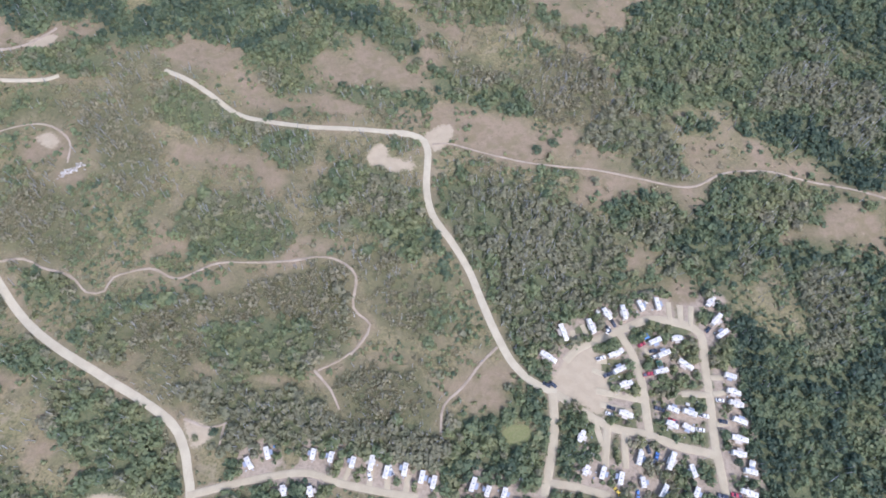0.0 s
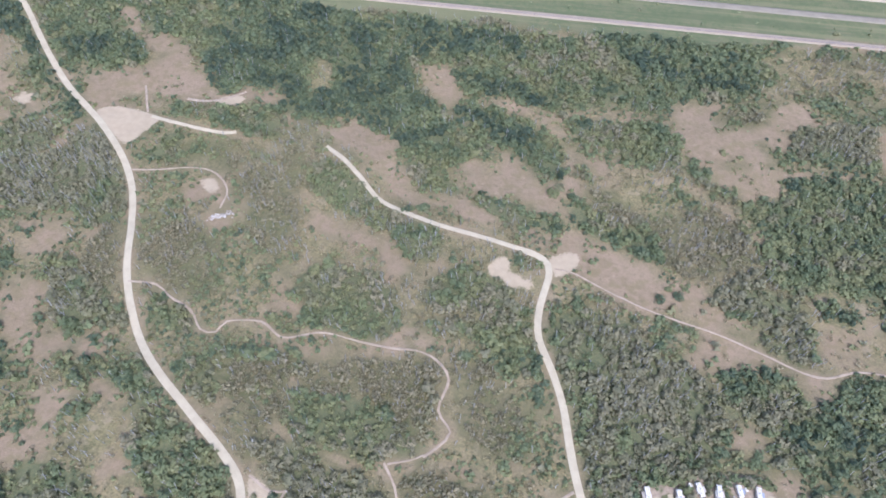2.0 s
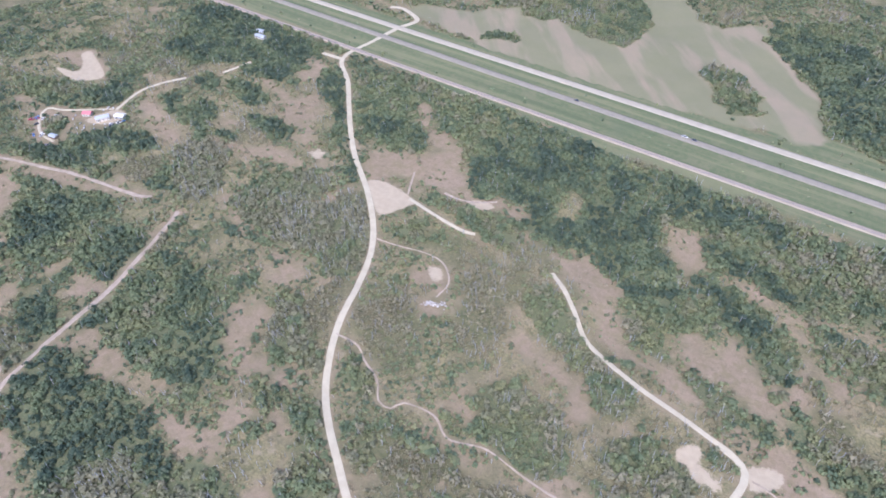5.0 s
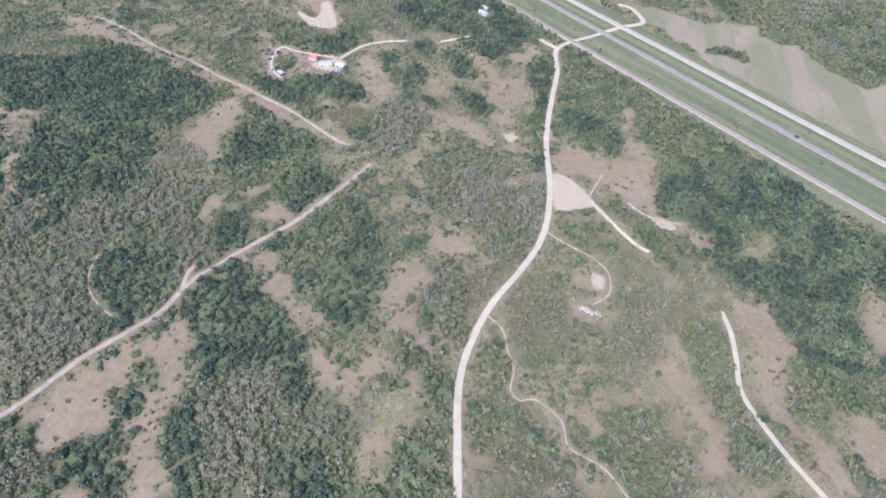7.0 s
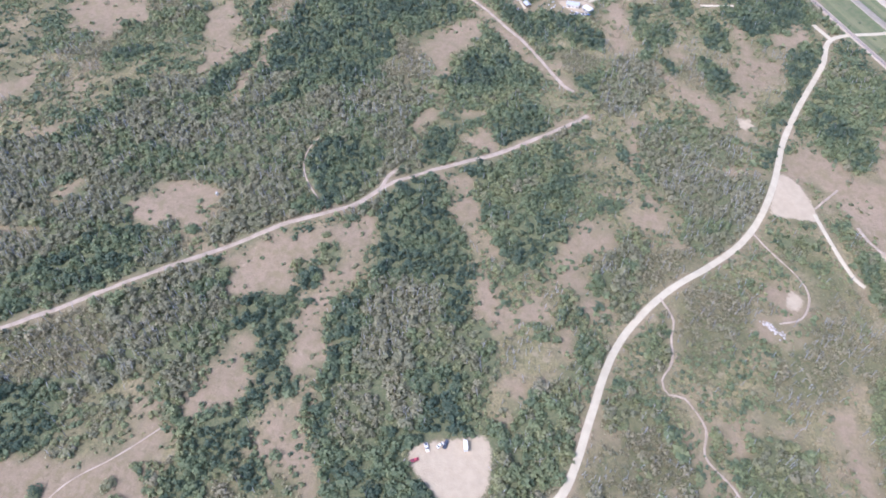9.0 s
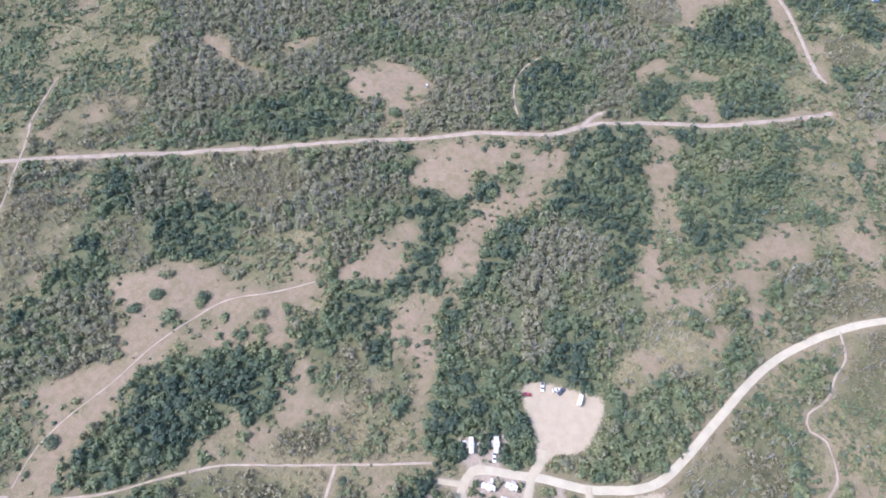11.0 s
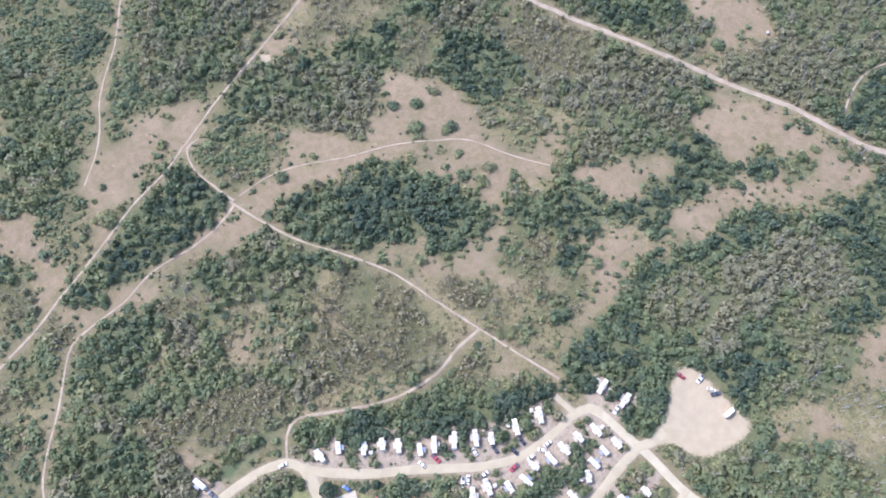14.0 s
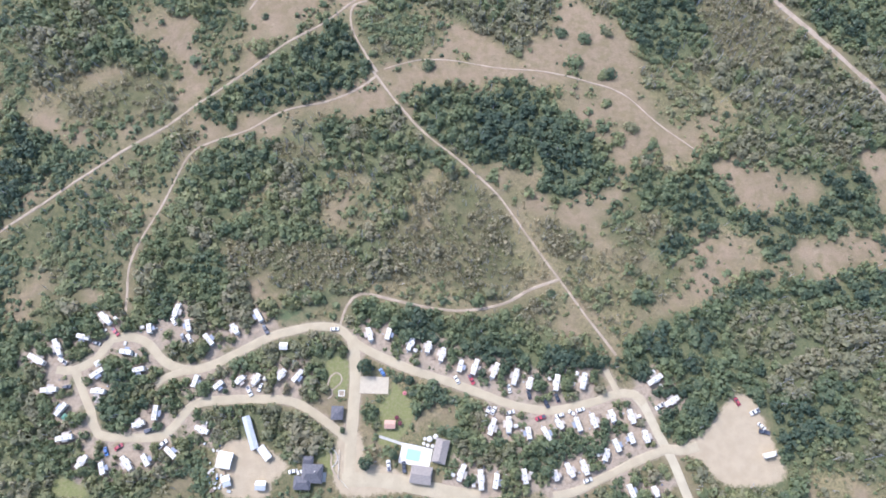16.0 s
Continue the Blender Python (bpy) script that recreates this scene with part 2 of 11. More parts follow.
def zone(kind, pts):
    ZONES[kind].append(spline(pts, 6.0, True))


PATCHES, BUSHES = [], []


def patch(kind, pts):
    PATCHES.append((kind, spline(pts, 6.0, True)))


def bush(x, y, r):
    BUSHES.append((x, y, r))


# Roads, tracks and trails: name, width, way.
road("main_road", 4.2, [(-537.4, 449), (-532.4, 398.2), (-491.1, 369.8), (-436.9, 325.8), (-394.6, 295.7), (-354.7, 273.4), (-320.6, 250.0), (-297.3, 227.1), (-279.1, 199.7), (-260.6, 166.3), (-241.1, 141.0), (-222.5, 123.2), (-203.0, 110.4), (-186.2, 101.6), (-169.9, 93.1), (-149.9, 82.8), (-134.4, 72.6), (-126.3, 60.8), (-122.0, 48.7), (-118.8, 37.7), (-117.0, 15.5), (-114.4, 2.3), (-112.1, -12.6), (-109.2, -20.0)])
road("east_road", 3.9, [(-32.3, 258), (-18, 255.6), (-11.6, 246.1), (-11.2, 219.5), (-7, 200.2), (5.1, 182), (15.2, 164.4), (23.3, 144), (31.1, 126.2), (38.6, 112.2), (48.9, 101.8), (62.1, 95.9)])
road("north_track", 3, [(-18.7, 254.5), (-24.7, 258), (-41.1, 258.1), (-64, 258.8), (-87.6, 259.1), (-113.7, 262.7), (-133.5, 268.1), (-151.5, 281.1), (-169.3, 292.6), (-185.2, 299.7)])
road("north_track", 2.6, [(-252.9, 293.3), (-260.6, 289.6), (-280, 287.3), (-300.9, 286.4), (-318.5, 287.6)])
road("camp_road", 4.1, [(-112.5, -14), (-109, -19.5), (-98.5, -21.8), (-84.6, -20.9), (-64, -22.4), (-45.5, -30.5), (-32.8, -38.9), (-17.6, -49.1), (-2, -58.9), (10.9, -68.1), (21, -76.6), (26.3, -83.2), (30.5, -89.1), (41.8, -93.2), (53.7, -93.9), (68.7, -93), (84.1, -89.1), (99.2, -85.9), (110.7, -86.6), (121.4, -93.8), (127.5, -104.3), (134.3, -109.7), (145.7, -111.9), (155.1, -103.5), (166.8, -100.4), (175.2, -102.5)])
road("camp_road", 3.9, [(166.7, -101.9), (163.4, -89.3), (160.1, -76.9), (157.7, -65.5), (142.1, -59.7), (125.6, -57), (116.5, -63.2), (108.7, -68.5), (93.2, -66.7), (73.7, -62.5), (60.1, -57.4), (50.1, -48.3), (40.7, -37.4), (35.8, -30.6)])
road("camp_road", 5.1, [(25, -83.8), (25.9, -70.3), (29.4, -53.3), (34.4, -37.3), (37.1, -26.8), (40.8, -11.3)])
road("camp_road", 6.2, [(43.9, -14.2), (29, -11.1), (13.4, -5), (-4.5, 3.2), (-20, 9.2)])
road("camp_road", 3.9, [(-116.2, 9.7), (-100.7, 11.5), (-78.7, 15.6), (-66.3, 18), (-54.8, 17.8)])
road("camp_road", 4.2, [(-113.4, 9.1), (-122.8, 12), (-131.7, 12.2)])
road("camp_road", 2.9, [(-98.9, -35), (-100.3, -27.2), (-101.3, -21.1)])
road("camp_road", 3.4, [(110.7, -86.6), (121, -85.3), (127, -82.6)])
road("camp_road", 3.3, [(-120.3, 38.7), (-107.8, 42.5), (-91.8, 47), (-75.5, 50.2), (-61.7, 51.2), (-47.2, 47.2), (-30.3, 44.3), (-7.9, 41.3)])
road("camp_road", 3.9, [(67.4, 113.2), (73.8, 119.8), (86.5, 126.6), (102.4, 133.7), (115.4, 139.1), (130.8, 137.4), (142.4, 131.2), (142.4, 112.8), (142.5, 91.6), (142.1, 74.2), (142.9, 60.3), (143.8, 46.9)])
road("camp_road", 4, [(97.6, 131.2), (105.3, 114.6), (108.1, 96.3), (108.4, 84.5), (109.2, 77.3)])
road("camp_road", 3.9, [(62.1, 95.3), (77.8, 84.9), (91.9, 78.7), (109, 75.9), (122.9, 70.7), (141.1, 67.1)])
road("camp_road", 3.9, [(60.1, 95.8), (60.5, 77.1), (57.5, 60.1), (54.5, 46.6), (53.6, 43.9)])
road("camp_road", 3.5, [(55.5, 50.6), (70, 49.2), (86.5, 45.5)])
road("driveway", 3, [(126.2, 138.5), (126.5, 149.6)])
road("driveway", 3, [(132.3, 137.4), (133, 148.1)])
road("driveway", 3, [(137.4, 135.6), (138.9, 147.7)])
road("driveway", 3, [(80.6, 83.5), (84.3, 69.4)])
road("driveway", 3.2, [(87.6, 79.4), (85.2, 58.3)])
road("driveway", 3.2, [(96.1, 76.9), (95.4, 58.7)])
road("driveway", 2.6, [(81.7, 124.8), (77.7, 134.4)])
road("driveway", 2.6, [(73.9, 121.3), (71.9, 130.9)])
road("driveway", 2.6, [(-32.2, 44.2), (-31.9, 54.4)])
road("driveway", 2.6, [(-23.6, 44), (-23.7, 53.3)])
road("driveway", 2.6, [(-45.1, 48), (-41.9, 56.2)])
road("driveway", 2.6, [(-14.7, 43.2), (-13.5, 52.3)])
road("dirt_track", 3.2, [(-148.4, -522), (-167.5, -479.8), (-185, -436.9), (-208.6, -384), (-221.4, -356.3), (-238.2, -316.3), (-258.2, -269.5), (-287.3, -201.2), (-313.1, -142.9), (-327.3, -109.8), (-338.9, -85.5), (-345, -65.7), (-354.6, -37.1), (-371.8, -14.7), (-384, 16.1), (-394.1, 48.4), (-403.7, 77.9), (-421.7, 116.9), (-441, 151.7)])
road("dirt_track", 2.8, [(-472, 146.1), (-482.5, 139.7), (-528.5, 124.4), (-578.8, 102.6), (-627.2, 77.4), (-674.3, 55), (-718.7, 29.9), (-778.6, 5.3), (-819.7, -18.5)])
road("dirt_track", 2.6, [(-368.3, -19.3), (-384.6, -10), (-389.4, -2.1)])
road("foot_trail", 1.2, [(-362.2, -63.2), (-380.3, -71.7), (-399.5, -75.6), (-416.2, -72.8), (-428.3, -65.5)])
road("foot_trail", 1.4, [(-244.3, -392.3), (-218, -379), (-185.5, -365.4), (-142.5, -352.8), (-99, -331.1), (-76.4, -320.8), (-47.7, -307.4), (-24.1, -293.8), (-8.4, -284.2), (4, -277.4), (22.6, -271.3), (37.5, -264.6), (67, -249.6), (86.5, -240.6), (105.8, -229.9), (136.1, -216.8), (168.7, -201.3), (200.1, -185.8)])
road("foot_trail", 1.2, [(-26.6, -288.5), (-17.2, -286.4), (-13.1, -271.2), (-17.1, -251.5), (-21.8, -236.1)])
road("foot_trail", 2, [(-302.9, 311.9), (-289.2, 314.2), (-278, 321.3), (-266.3, 334.1)])
road("foot_trail", 1.6, [(-341.5, 315.8), (-332.7, 302.9), (-323.9, 290.7)])
road("foot_trail", 1.2, [(-239.7, -391.8), (-256.8, -396.8), (-276.4, -401.2), (-292, -403.4)])
road("driveway", 3.2, [(83, 97.8), (96.2, 95.9), (110.1, 92.8)])
road("driveway", 3, [(84.6, 90.7), (91.3, 89.2), (100.8, 87.2)])
road("driveway", 2.6, [(81.6, 109.1), (90.5, 106)])
road("driveway", 2.6, [(84.1, 114.4), (89.8, 114)])
road("driveway", 3, [(143.3, 97.5), (135, 97.9), (127.9, 97.9)])
road("driveway", 2.6, [(144.6, 107.3), (151.3, 107.5)])
road("driveway", 2.6, [(144.6, 98.2), (151.6, 99.6)])
road("driveway", 2.6, [(144.1, 82.3), (150.7, 83.6)])
road("driveway", 3, [(110.5, 121.1), (115, 120.6)])
road("foot_trail", 1, [(-37.5, -423.2), (-17, -388.4), (-2.3, -369.8), (10.9, -351.4), (20.1, -331.2), (31.2, -313.5), (45.1, -298.9)])
road("foot_trail", 1.2, [(-21.4, -234.2), (-10.6, -228.8), (10.7, -224.2), (37.5, -224.1), (58.6, -216.6), (78.6, -213.9), (92.1, -209.8), (101.6, -197.5), (111.3, -182.1), (125.8, -163.3), (133.2, -150.1), (136.2, -134.6), (138, -124.9)])
road("foot_trail", 1.2, [(-19.3, -237.5), (-28, -214.8), (-39.5, -190.9), (-56.8, -166.3), (-70.5, -143.1), (-77.7, -122.2), (-84.7, -101.8), (-89.9, -87.3), (-96.5, -68), (-101.5, -54.2), (-106.4, -40.8)])
road("foot_trail", 1.4, [(-89.9, -87.3), (-73.6, -85.8), (-56.7, -81.6), (-35.3, -83), (-18.2, -88.8), (-1.6, -97), (15.1, -105), (23.7, -100.7), (29.5, -91.1)])
road("foot_trail", 0.9, [(-26.1, -237.1), (-47.4, -238.9), (-67.2, -234.1), (-92.2, -222.4), (-118, -213.7), (-142.3, -201), (-159.6, -188.9), (-172.8, -166.3), (-188.9, -143.5)])
road("foot_trail", 1.2, [(-254.9, 158.6), (-236.9, 162.2), (-226.1, 157.5), (-208.8, 153), (-197, 143.6), (-187.2, 144.8), (-184.4, 153.3), (-165.1, 159.3), (-149.6, 153.6), (-137.8, 158.6), (-126.1, 164.3), (-103.7, 165.1), (-84.7, 166.9), (-72.1, 169.9), (-59, 167.9), (-48.5, 158.5), (-48.4, 139.7), (-38.3, 130.1), (-42.2, 120.3), (-47.6, 112.8)])
road("foot_trail", 1.1, [(-65.9, 103.8), (-56.2, 93.5), (-50.8, 83.3)])
road("foot_trail", 1.2, [(31.1, 119.8), (22, 110), (13.2, 97.5), (3.1, 86.7), (2.1, 72.2)])
road("foot_trail", 1.2, [(-9, 250.4), (3.3, 251), (31.5, 243.7), (55.8, 238.5), (90.4, 235.8), (117.7, 230.8), (148, 225.2), (170.1, 235.8), (194.8, 238), (218.3, 233.7), (244.6, 227.9), (266.2, 220.8)])
road("foot_trail", 1.2, [(-129.5, 75.7), (-115.8, 71.9), (-107.1, 74.7)])
road("foot_trail", 1.2, [(-108.4, 74.1), (-109.1, 62.8)])
road("foot_trail", 1.2, [(-305.6, 239.4), (-284.9, 246.4), (-263.5, 255.3), (-247.7, 254.5), (-233.4, 243.7), (-230.2, 227.6)])
road("farm_track", 3, [(-613, 188.6), (-627.1, 218.7), (-624.1, 242.8), (-614.6, 264.4)])
road("farm_track", 2.6, [(-598.6, 295.9), (-593.8, 326.8)])
road("farm_track", 4, [(-529, 397.3), (-544.1, 393.3), (-556.1, 390.5)])
road("side_road", 5, [(-537.4, 449), (-539.4, 483.5), (-537.2, 510.5), (-569, 521.3), (-584, 513.1)])
road("foot_trail", 0.9, [(-47.7, 113.8), (-53.8, 108.9), (-64.1, 103.6)])
road("farm_track", 2.4, [(-615.8, 187.8), (-633.9, 172.0), (-652.0, 153.9), (-664.0, 145.6), (-653.7, 132.8), (-630.0, 123.4), (-607.4, 125.7)])
# What covers the ground: kind and rough outline.
zone("gravel", [(-732.4, 183.6), (-695.7, 185.3), (-685.3, 197.7), (-682.7, 211.0), (-711.8, 219.9), (-740.5, 224.7), (-740.8, 215.1), (-718.7, 206.3), (-709.6, 194.7), (-722.8, 189.8)])
zone("gravel", [(-429, 270), (-425, 278), (-430, 283), (-421, 280), (-416, 283), (-415, 276), (-410, 274), (-417, 271), (-419, 266), (-424, 272)])
zone("gravel", [(-280.2, 323.4), (-266.6, 329.0), (-263.1, 323.1), (-272.1, 314.9), (-281.8, 315.9)])
zone("gravel", [(-255.2, 246.4), (-246.5, 250.2), (-238.6, 240.8), (-242.9, 237.7), (-251.0, 241.5)])
zone("gravel", [(-89, -324), (-95, -321), (-93.5, -316), (-97, -312.5), (-92, -314), (-88, -316)])
zone("gravel", [(-10.0, 261.8), (2.5, 266.6), (2.0, 257.2), (-4.9, 246.7), (-10.5, 247.9)])
zone("gravel", [(-159.3, -7.7), (-166.9, -3.5), (-168.7, 8.6), (-168.9, 21.4), (-170.1, 32.8), (-164.8, 38.3), (-142.5, 34.7), (-134.6, 28.1), (-130.7, 18.9), (-122.3, 13.5), (-122.7, 10), (-135.1, 7.4), (-146.9, 0.3)])
zone("gravel", [(-361.2, 280.5), (-348.9, 289.8), (-323.4, 290.2), (-310.6, 286.1), (-315.7, 270.7), (-321.6, 258), (-334.8, 263.5)])
zone("gravel", [(54.8, 97.4), (62.6, 106.2), (70.7, 119), (86.4, 125.6), (89, 110.9), (89.7, 95.7), (84.2, 84.2), (75.1, 89.8), (63.5, 94.1)])
zone("gravel", [(102.2, -42.9), (90.4, -46.9), (77.4, -39.5), (67.8, -26.1), (77.3, -23), (79.9, -15.6), (99.8, -20.5), (101.9, -29.1)])
zone("gravel", [(40.9, -36.6), (30, -33.4), (31.1, -21.1), (19.8, -14.2), (-2.5, -0), (19.5, -2.8), (46.2, -9.4)])
zone("gravel", [(-49.1, 237.1), (-45.9, 245.1), (-41.8, 249), (-36, 245.3), (-36, 239), (-30.5, 239.9), (-25.3, 237.1), (-18.5, 236), (-20, 230.1), (-27.3, 230.8), (-31, 227.3), (-38, 232.6), (-42.6, 231.3)])
zone("gravel", [(-15.2, 256.5), (-0.4, 264.9), (4.6, 260.1), (-1.9, 248.3), (-7.7, 245.1)])
zone("bare", [(-747, 191.3), (-740.6, 222.7), (-699.2, 219.6), (-681.1, 198), (-695.4, 183.8)])
zone("bare", [(-441.3, 283.3), (-428.9, 290.3), (-407.7, 275.1), (-415.6, 264.2)])
zone("bare", [(-246.4, 223), (-225.9, 229.7), (-250.3, 256.9), (-227, 244.5), (-213.4, 225.3), (-224.6, 210.5)])
zone("gravel", [(-618.4, 160.6), (-613, 188.6), (-596.5, 189.6), (-596.5, 170.6)])
zone("bare", [(-88.7, -330), (-99.6, -326.4), (-96.3, -311.9), (-86.3, -313.8)])
zone("bare", [(11.8, 91.4), (22.1, 103.9), (31.1, 116), (38.6, 109.1), (41.7, 100), (31, 87.1), (19.2, 87.8)])
zone("gravel", [(-129.6, 76.2), (-115.9, 72.4), (-112.3, 68.3), (-121, 61), (-124.6, 65.1)])
zone("lawn", [(9.6, -60.3), (6.4, -50.6), (0.8, -40.5), (7.6, -30.1), (17.5, -24.7), (23.9, -28.5), (19.5, -39.3), (20, -46.6), (11.5, -48.9)])
zone("forest", [(26, -52.5), (20.8, -49.7), (20.6, -39.6), (25.5, -34.5), (28.9, -38.8)])
zone("forest", [(10.9, -54.6), (-2.5, -48.4), (-19.3, -44.2), (-31.9, -35.3), (-26.2, -19.5), (-11.9, -14.6), (-5.6, -24.6), (6.2, -36), (10.2, -44.2)])
zone("forest", [(57.3, -90.2), (42.5, -89.6), (31.6, -83.8), (39.4, -58.7), (45.6, -57.3), (51.9, -70.7)])
zone("meadow", [(57.4, -107.3), (42.4, -106.5), (38.2, -101.1), (46.9, -98.2), (59, -97.7)])
zone("lawn", [(56.1, -29.2), (52.1, -30.7), (47.9, -30.5), (44.8, -28.6), (45.1, -24.3), (48.2, -22.8), (51.3, -24.2), (54.2, -26.8)])
zone("gravel", [(41, -27.7), (38, -27.2), (39.9, -8.8), (44.2, -14.2), (42.6, -21)])
zone("bare", [(41.6, -54), (34.3, -52.7), (37.2, -38), (40.6, -38.2), (43.2, -42.8)])
zone("lawn", [(33.8, 76.2), (45.5, 79.4), (49.7, 72.4), (42.4, 68), (35.2, 69.1)])
zone("lawn", [(40.9, -74), (29.3, -72.6), (32.5, -57), (39.9, -56.5)])
zone("lawn", [(180.1, -48.5), (168, -46.8), (163.5, -35.8), (182, -40.4)])
zone("lawn", [(53.5, -30.3), (43.6, -29.8), (43.3, -24.2), (49.6, -23.8)])
zone("bare", [(113.7, 154.2), (146.8, 152), (142.7, 133.5), (115.5, 140.1)])
zone("bare", [(-170.2, -4.1), (-175.1, 2.9), (-175.1, 31.8), (-168.6, 33), (-168.7, 7.1)])
zone("bare", [(-306.9, 342.3), (-287.3, 328), (-267.3, 331.4), (-270.8, 344), (-253, 342.3), (-255.9, 324.5), (-274.8, 311.4), (-296.9, 310.4)])
zone("bare", [(-197.6, 317.3), (-142.8, 327.1), (-133, 312.9), (-107.9, 292.7), (-85.2, 286.8), (-55.4, 280.4), (-26.2, 277.2), (17.1, 277.7), (31.6, 269.4), (-18.2, 260.8), (-68, 260.8), (-111.3, 264.6), (-133.4, 269), (-154.4, 286.1), (-175.7, 301.5)])
zone("bare", [(-108.3, 354.1), (-76.3, 345.3), (-52, 331.3), (-28.7, 322.5), (-27.2, 308.1), (-58.2, 313.8), (-75.5, 337.7)])
zone("bare", [(-88.6, 300.6), (-65.5, 311.1), (-35.8, 314.9), (-16.6, 303.8), (-6.8, 288.9), (-34.1, 287.7), (-64, 294.7)])
zone("bare", [(-136.9, 247.2), (-122.9, 247.8), (-100, 234.1), (-85.5, 228.6), (-100.9, 215.1), (-119.4, 225.1), (-135.1, 236.8)])
zone("bare", [(-179.5, 258.2), (-165.1, 248.1), (-166.5, 237.5), (-176.4, 243.4)])
zone("bare", [(-144.1, 210.2), (-130, 206.9), (-132.1, 199.1), (-140.7, 200.6)])
zone("bare", [(-257.8, 252.8), (-240.7, 254.8), (-229, 234.9), (-219.4, 227.1), (-211.4, 236.5), (-215.1, 217.2), (-234.9, 215.2), (-249.9, 225.9)])
zone("bare", [(-4.2, 267.9), (38.8, 274.2), (56.7, 268.3), (59.9, 257.6), (73.7, 249.7), (108.1, 240.6), (128.3, 233.3), (146.6, 228), (154.2, 220.3), (139.7, 213), (116.6, 218.8), (91.9, 207.2), (78.9, 215.3), (72.8, 229), (48.9, 240.3), (24.5, 247.6), (3.2, 255.2)])
zone("bare", [(180.2, 256.2), (214.3, 249.2), (225.9, 237.3), (264.5, 224.7), (261, 210.9), (236.8, 223.6), (211, 231.8), (180.4, 234.6), (162.4, 229.8)])
zone("bare", [(216, 205.3), (235.5, 217.6), (252.4, 202.9), (256.2, 180.8), (235.4, 187.3), (217.1, 194)])
zone("bare", [(99.8, 178.4), (116.5, 182.7), (118.3, 168.3), (101.7, 162.4)])
zone("bare", [(-130.1, 101.5), (-118.3, 101.9), (-120.4, 97.3), (-129.4, 97.6)])
zone("bare", [(-90.9, 98.3), (-70.5, 102.1), (-65.3, 95.6), (-78.2, 92.1)])
zone("bare", [(-230, 96.4), (-213.6, 90.9), (-214.7, 85), (-225.8, 83.1)])
zone("bare", [(-71.1, 190.1), (-51, 187.2), (-60.1, 179.4), (-85.4, 173), (-80, 182.3)])
zone("bare", [(77.7, 334.7), (96.7, 333), (114.2, 314.3), (95.6, 315.9)])
zone("bare", [(75.4, 287), (89.5, 278.6), (88.6, 263.1), (74.6, 269.1)])
zone("bare", [(-177.4, 178.5), (-154, 175.8), (-155.1, 164.9), (-175, 167.7)])
zone("bare", [(2.2, 69.4), (19.5, 67.7), (19.5, 61.6), (3.9, 60.5)])
zone("bare", [(-23.2, 325.2), (1.3, 330.2), (24.1, 351.5), (29.9, 340), (1.6, 321.4)])
zone("bare", [(-587.8, 306.9), (-532.2, 317.2), (-514.1, 307.2), (-556.5, 293.3)])
zone("bare", [(-535.6, 234.5), (-496.1, 248), (-482.3, 230.5), (-513.5, 217.1)])
zone("bare", [(-386.6, 305.5), (-363.8, 335.8), (-337.7, 363.9), (-296.6, 339.6), (-262.9, 326.7), (-294.9, 307.1), (-329.8, 308.6), (-364.6, 280.9)])
zone("bare", [(-416.9, 392.3), (-400.5, 396.3), (-348.5, 362.3), (-308.9, 340.9), (-323.2, 337), (-370.6, 359.2)])
zone("bare", [(-151.2, 403.1), (-129.6, 411.4), (-100.8, 381.6), (-127.1, 363.2)])
zone("bare", [(-90.4, 383.9), (-62.4, 379.2), (-31.3, 387), (-14.3, 371.2), (-45.2, 366.2), (-77.8, 373.9)])
zone("bare", [(31.4, 418.6), (61.8, 426.9), (83.8, 407), (112.5, 415.1), (127.1, 452.4), (128.9, 427.8), (106.9, 398), (81.4, 397), (75.4, 374.3), (92.7, 366.4), (76.6, 354.3), (52.3, 379.9)])
zone("bare", [(73.2, 331.2), (93.1, 336), (115.1, 318.4), (109.7, 309), (85.2, 320)])
zone("bare", [(3.9, 387.4), (40.2, 414.5), (41.8, 405.9), (11.1, 382.3)])
zone("bare", [(-323.2, 127.5), (-304.3, 143.5), (-280.8, 126.3), (-254, 104.4), (-274.4, 91.9), (-297.8, 102.2)])
zone("bare", [(-314.6, 48.3), (-286.4, 72.9), (-259.3, 77.9), (-241.1, 54.9), (-250.7, 42), (-280.2, 43.9)])
zone("bare", [(-339.2, 177.5), (-316.7, 187.3), (-309.1, 174), (-329.6, 168.1)])
zone("bare", [(-566.2, 369.2), (-538.5, 379), (-502.9, 344), (-539.9, 344.6)])
zone("bare", [(-103, 349.6), (-78, 341.3), (-55.1, 335.9), (-22.1, 314.8), (-28.7, 295.2), (-59, 293.8), (-85.8, 295.2), (-70.1, 321.5)])
zone("bare", [(-318.8, -135.4), (-325.1, -103.5), (-335.2, -85.9), (-305.2, -73.1), (-288.7, -75.4), (-280, -107.5), (-258.7, -110.9), (-282, -119.4), (-300.6, -111.9), (-312.6, -135.7)])
zone("bare", [(-350.3, -34.2), (-353.6, -18.5), (-304.7, -25.4), (-277.6, -44.7), (-252.5, -52.7), (-221.5, -58.6), (-229.8, -75), (-257.5, -70.6), (-286.7, -62.8), (-309.6, -44.7)])
zone("bare", [(-556.9, 29.5), (-583.3, 76.9), (-563.6, 84.9), (-537.2, 49.7), (-500.9, 46.5), (-525.7, 32.3)])
zone("bare", [(-522.6, 307.6), (-496.2, 336.7), (-425.2, 290.5), (-378.3, 267.6), (-391.1, 250.6), (-442.8, 274.7)])
zone("bare", [(-489.6, 241.7), (-450.4, 279.1), (-420.7, 262.1), (-455.5, 230.3)])
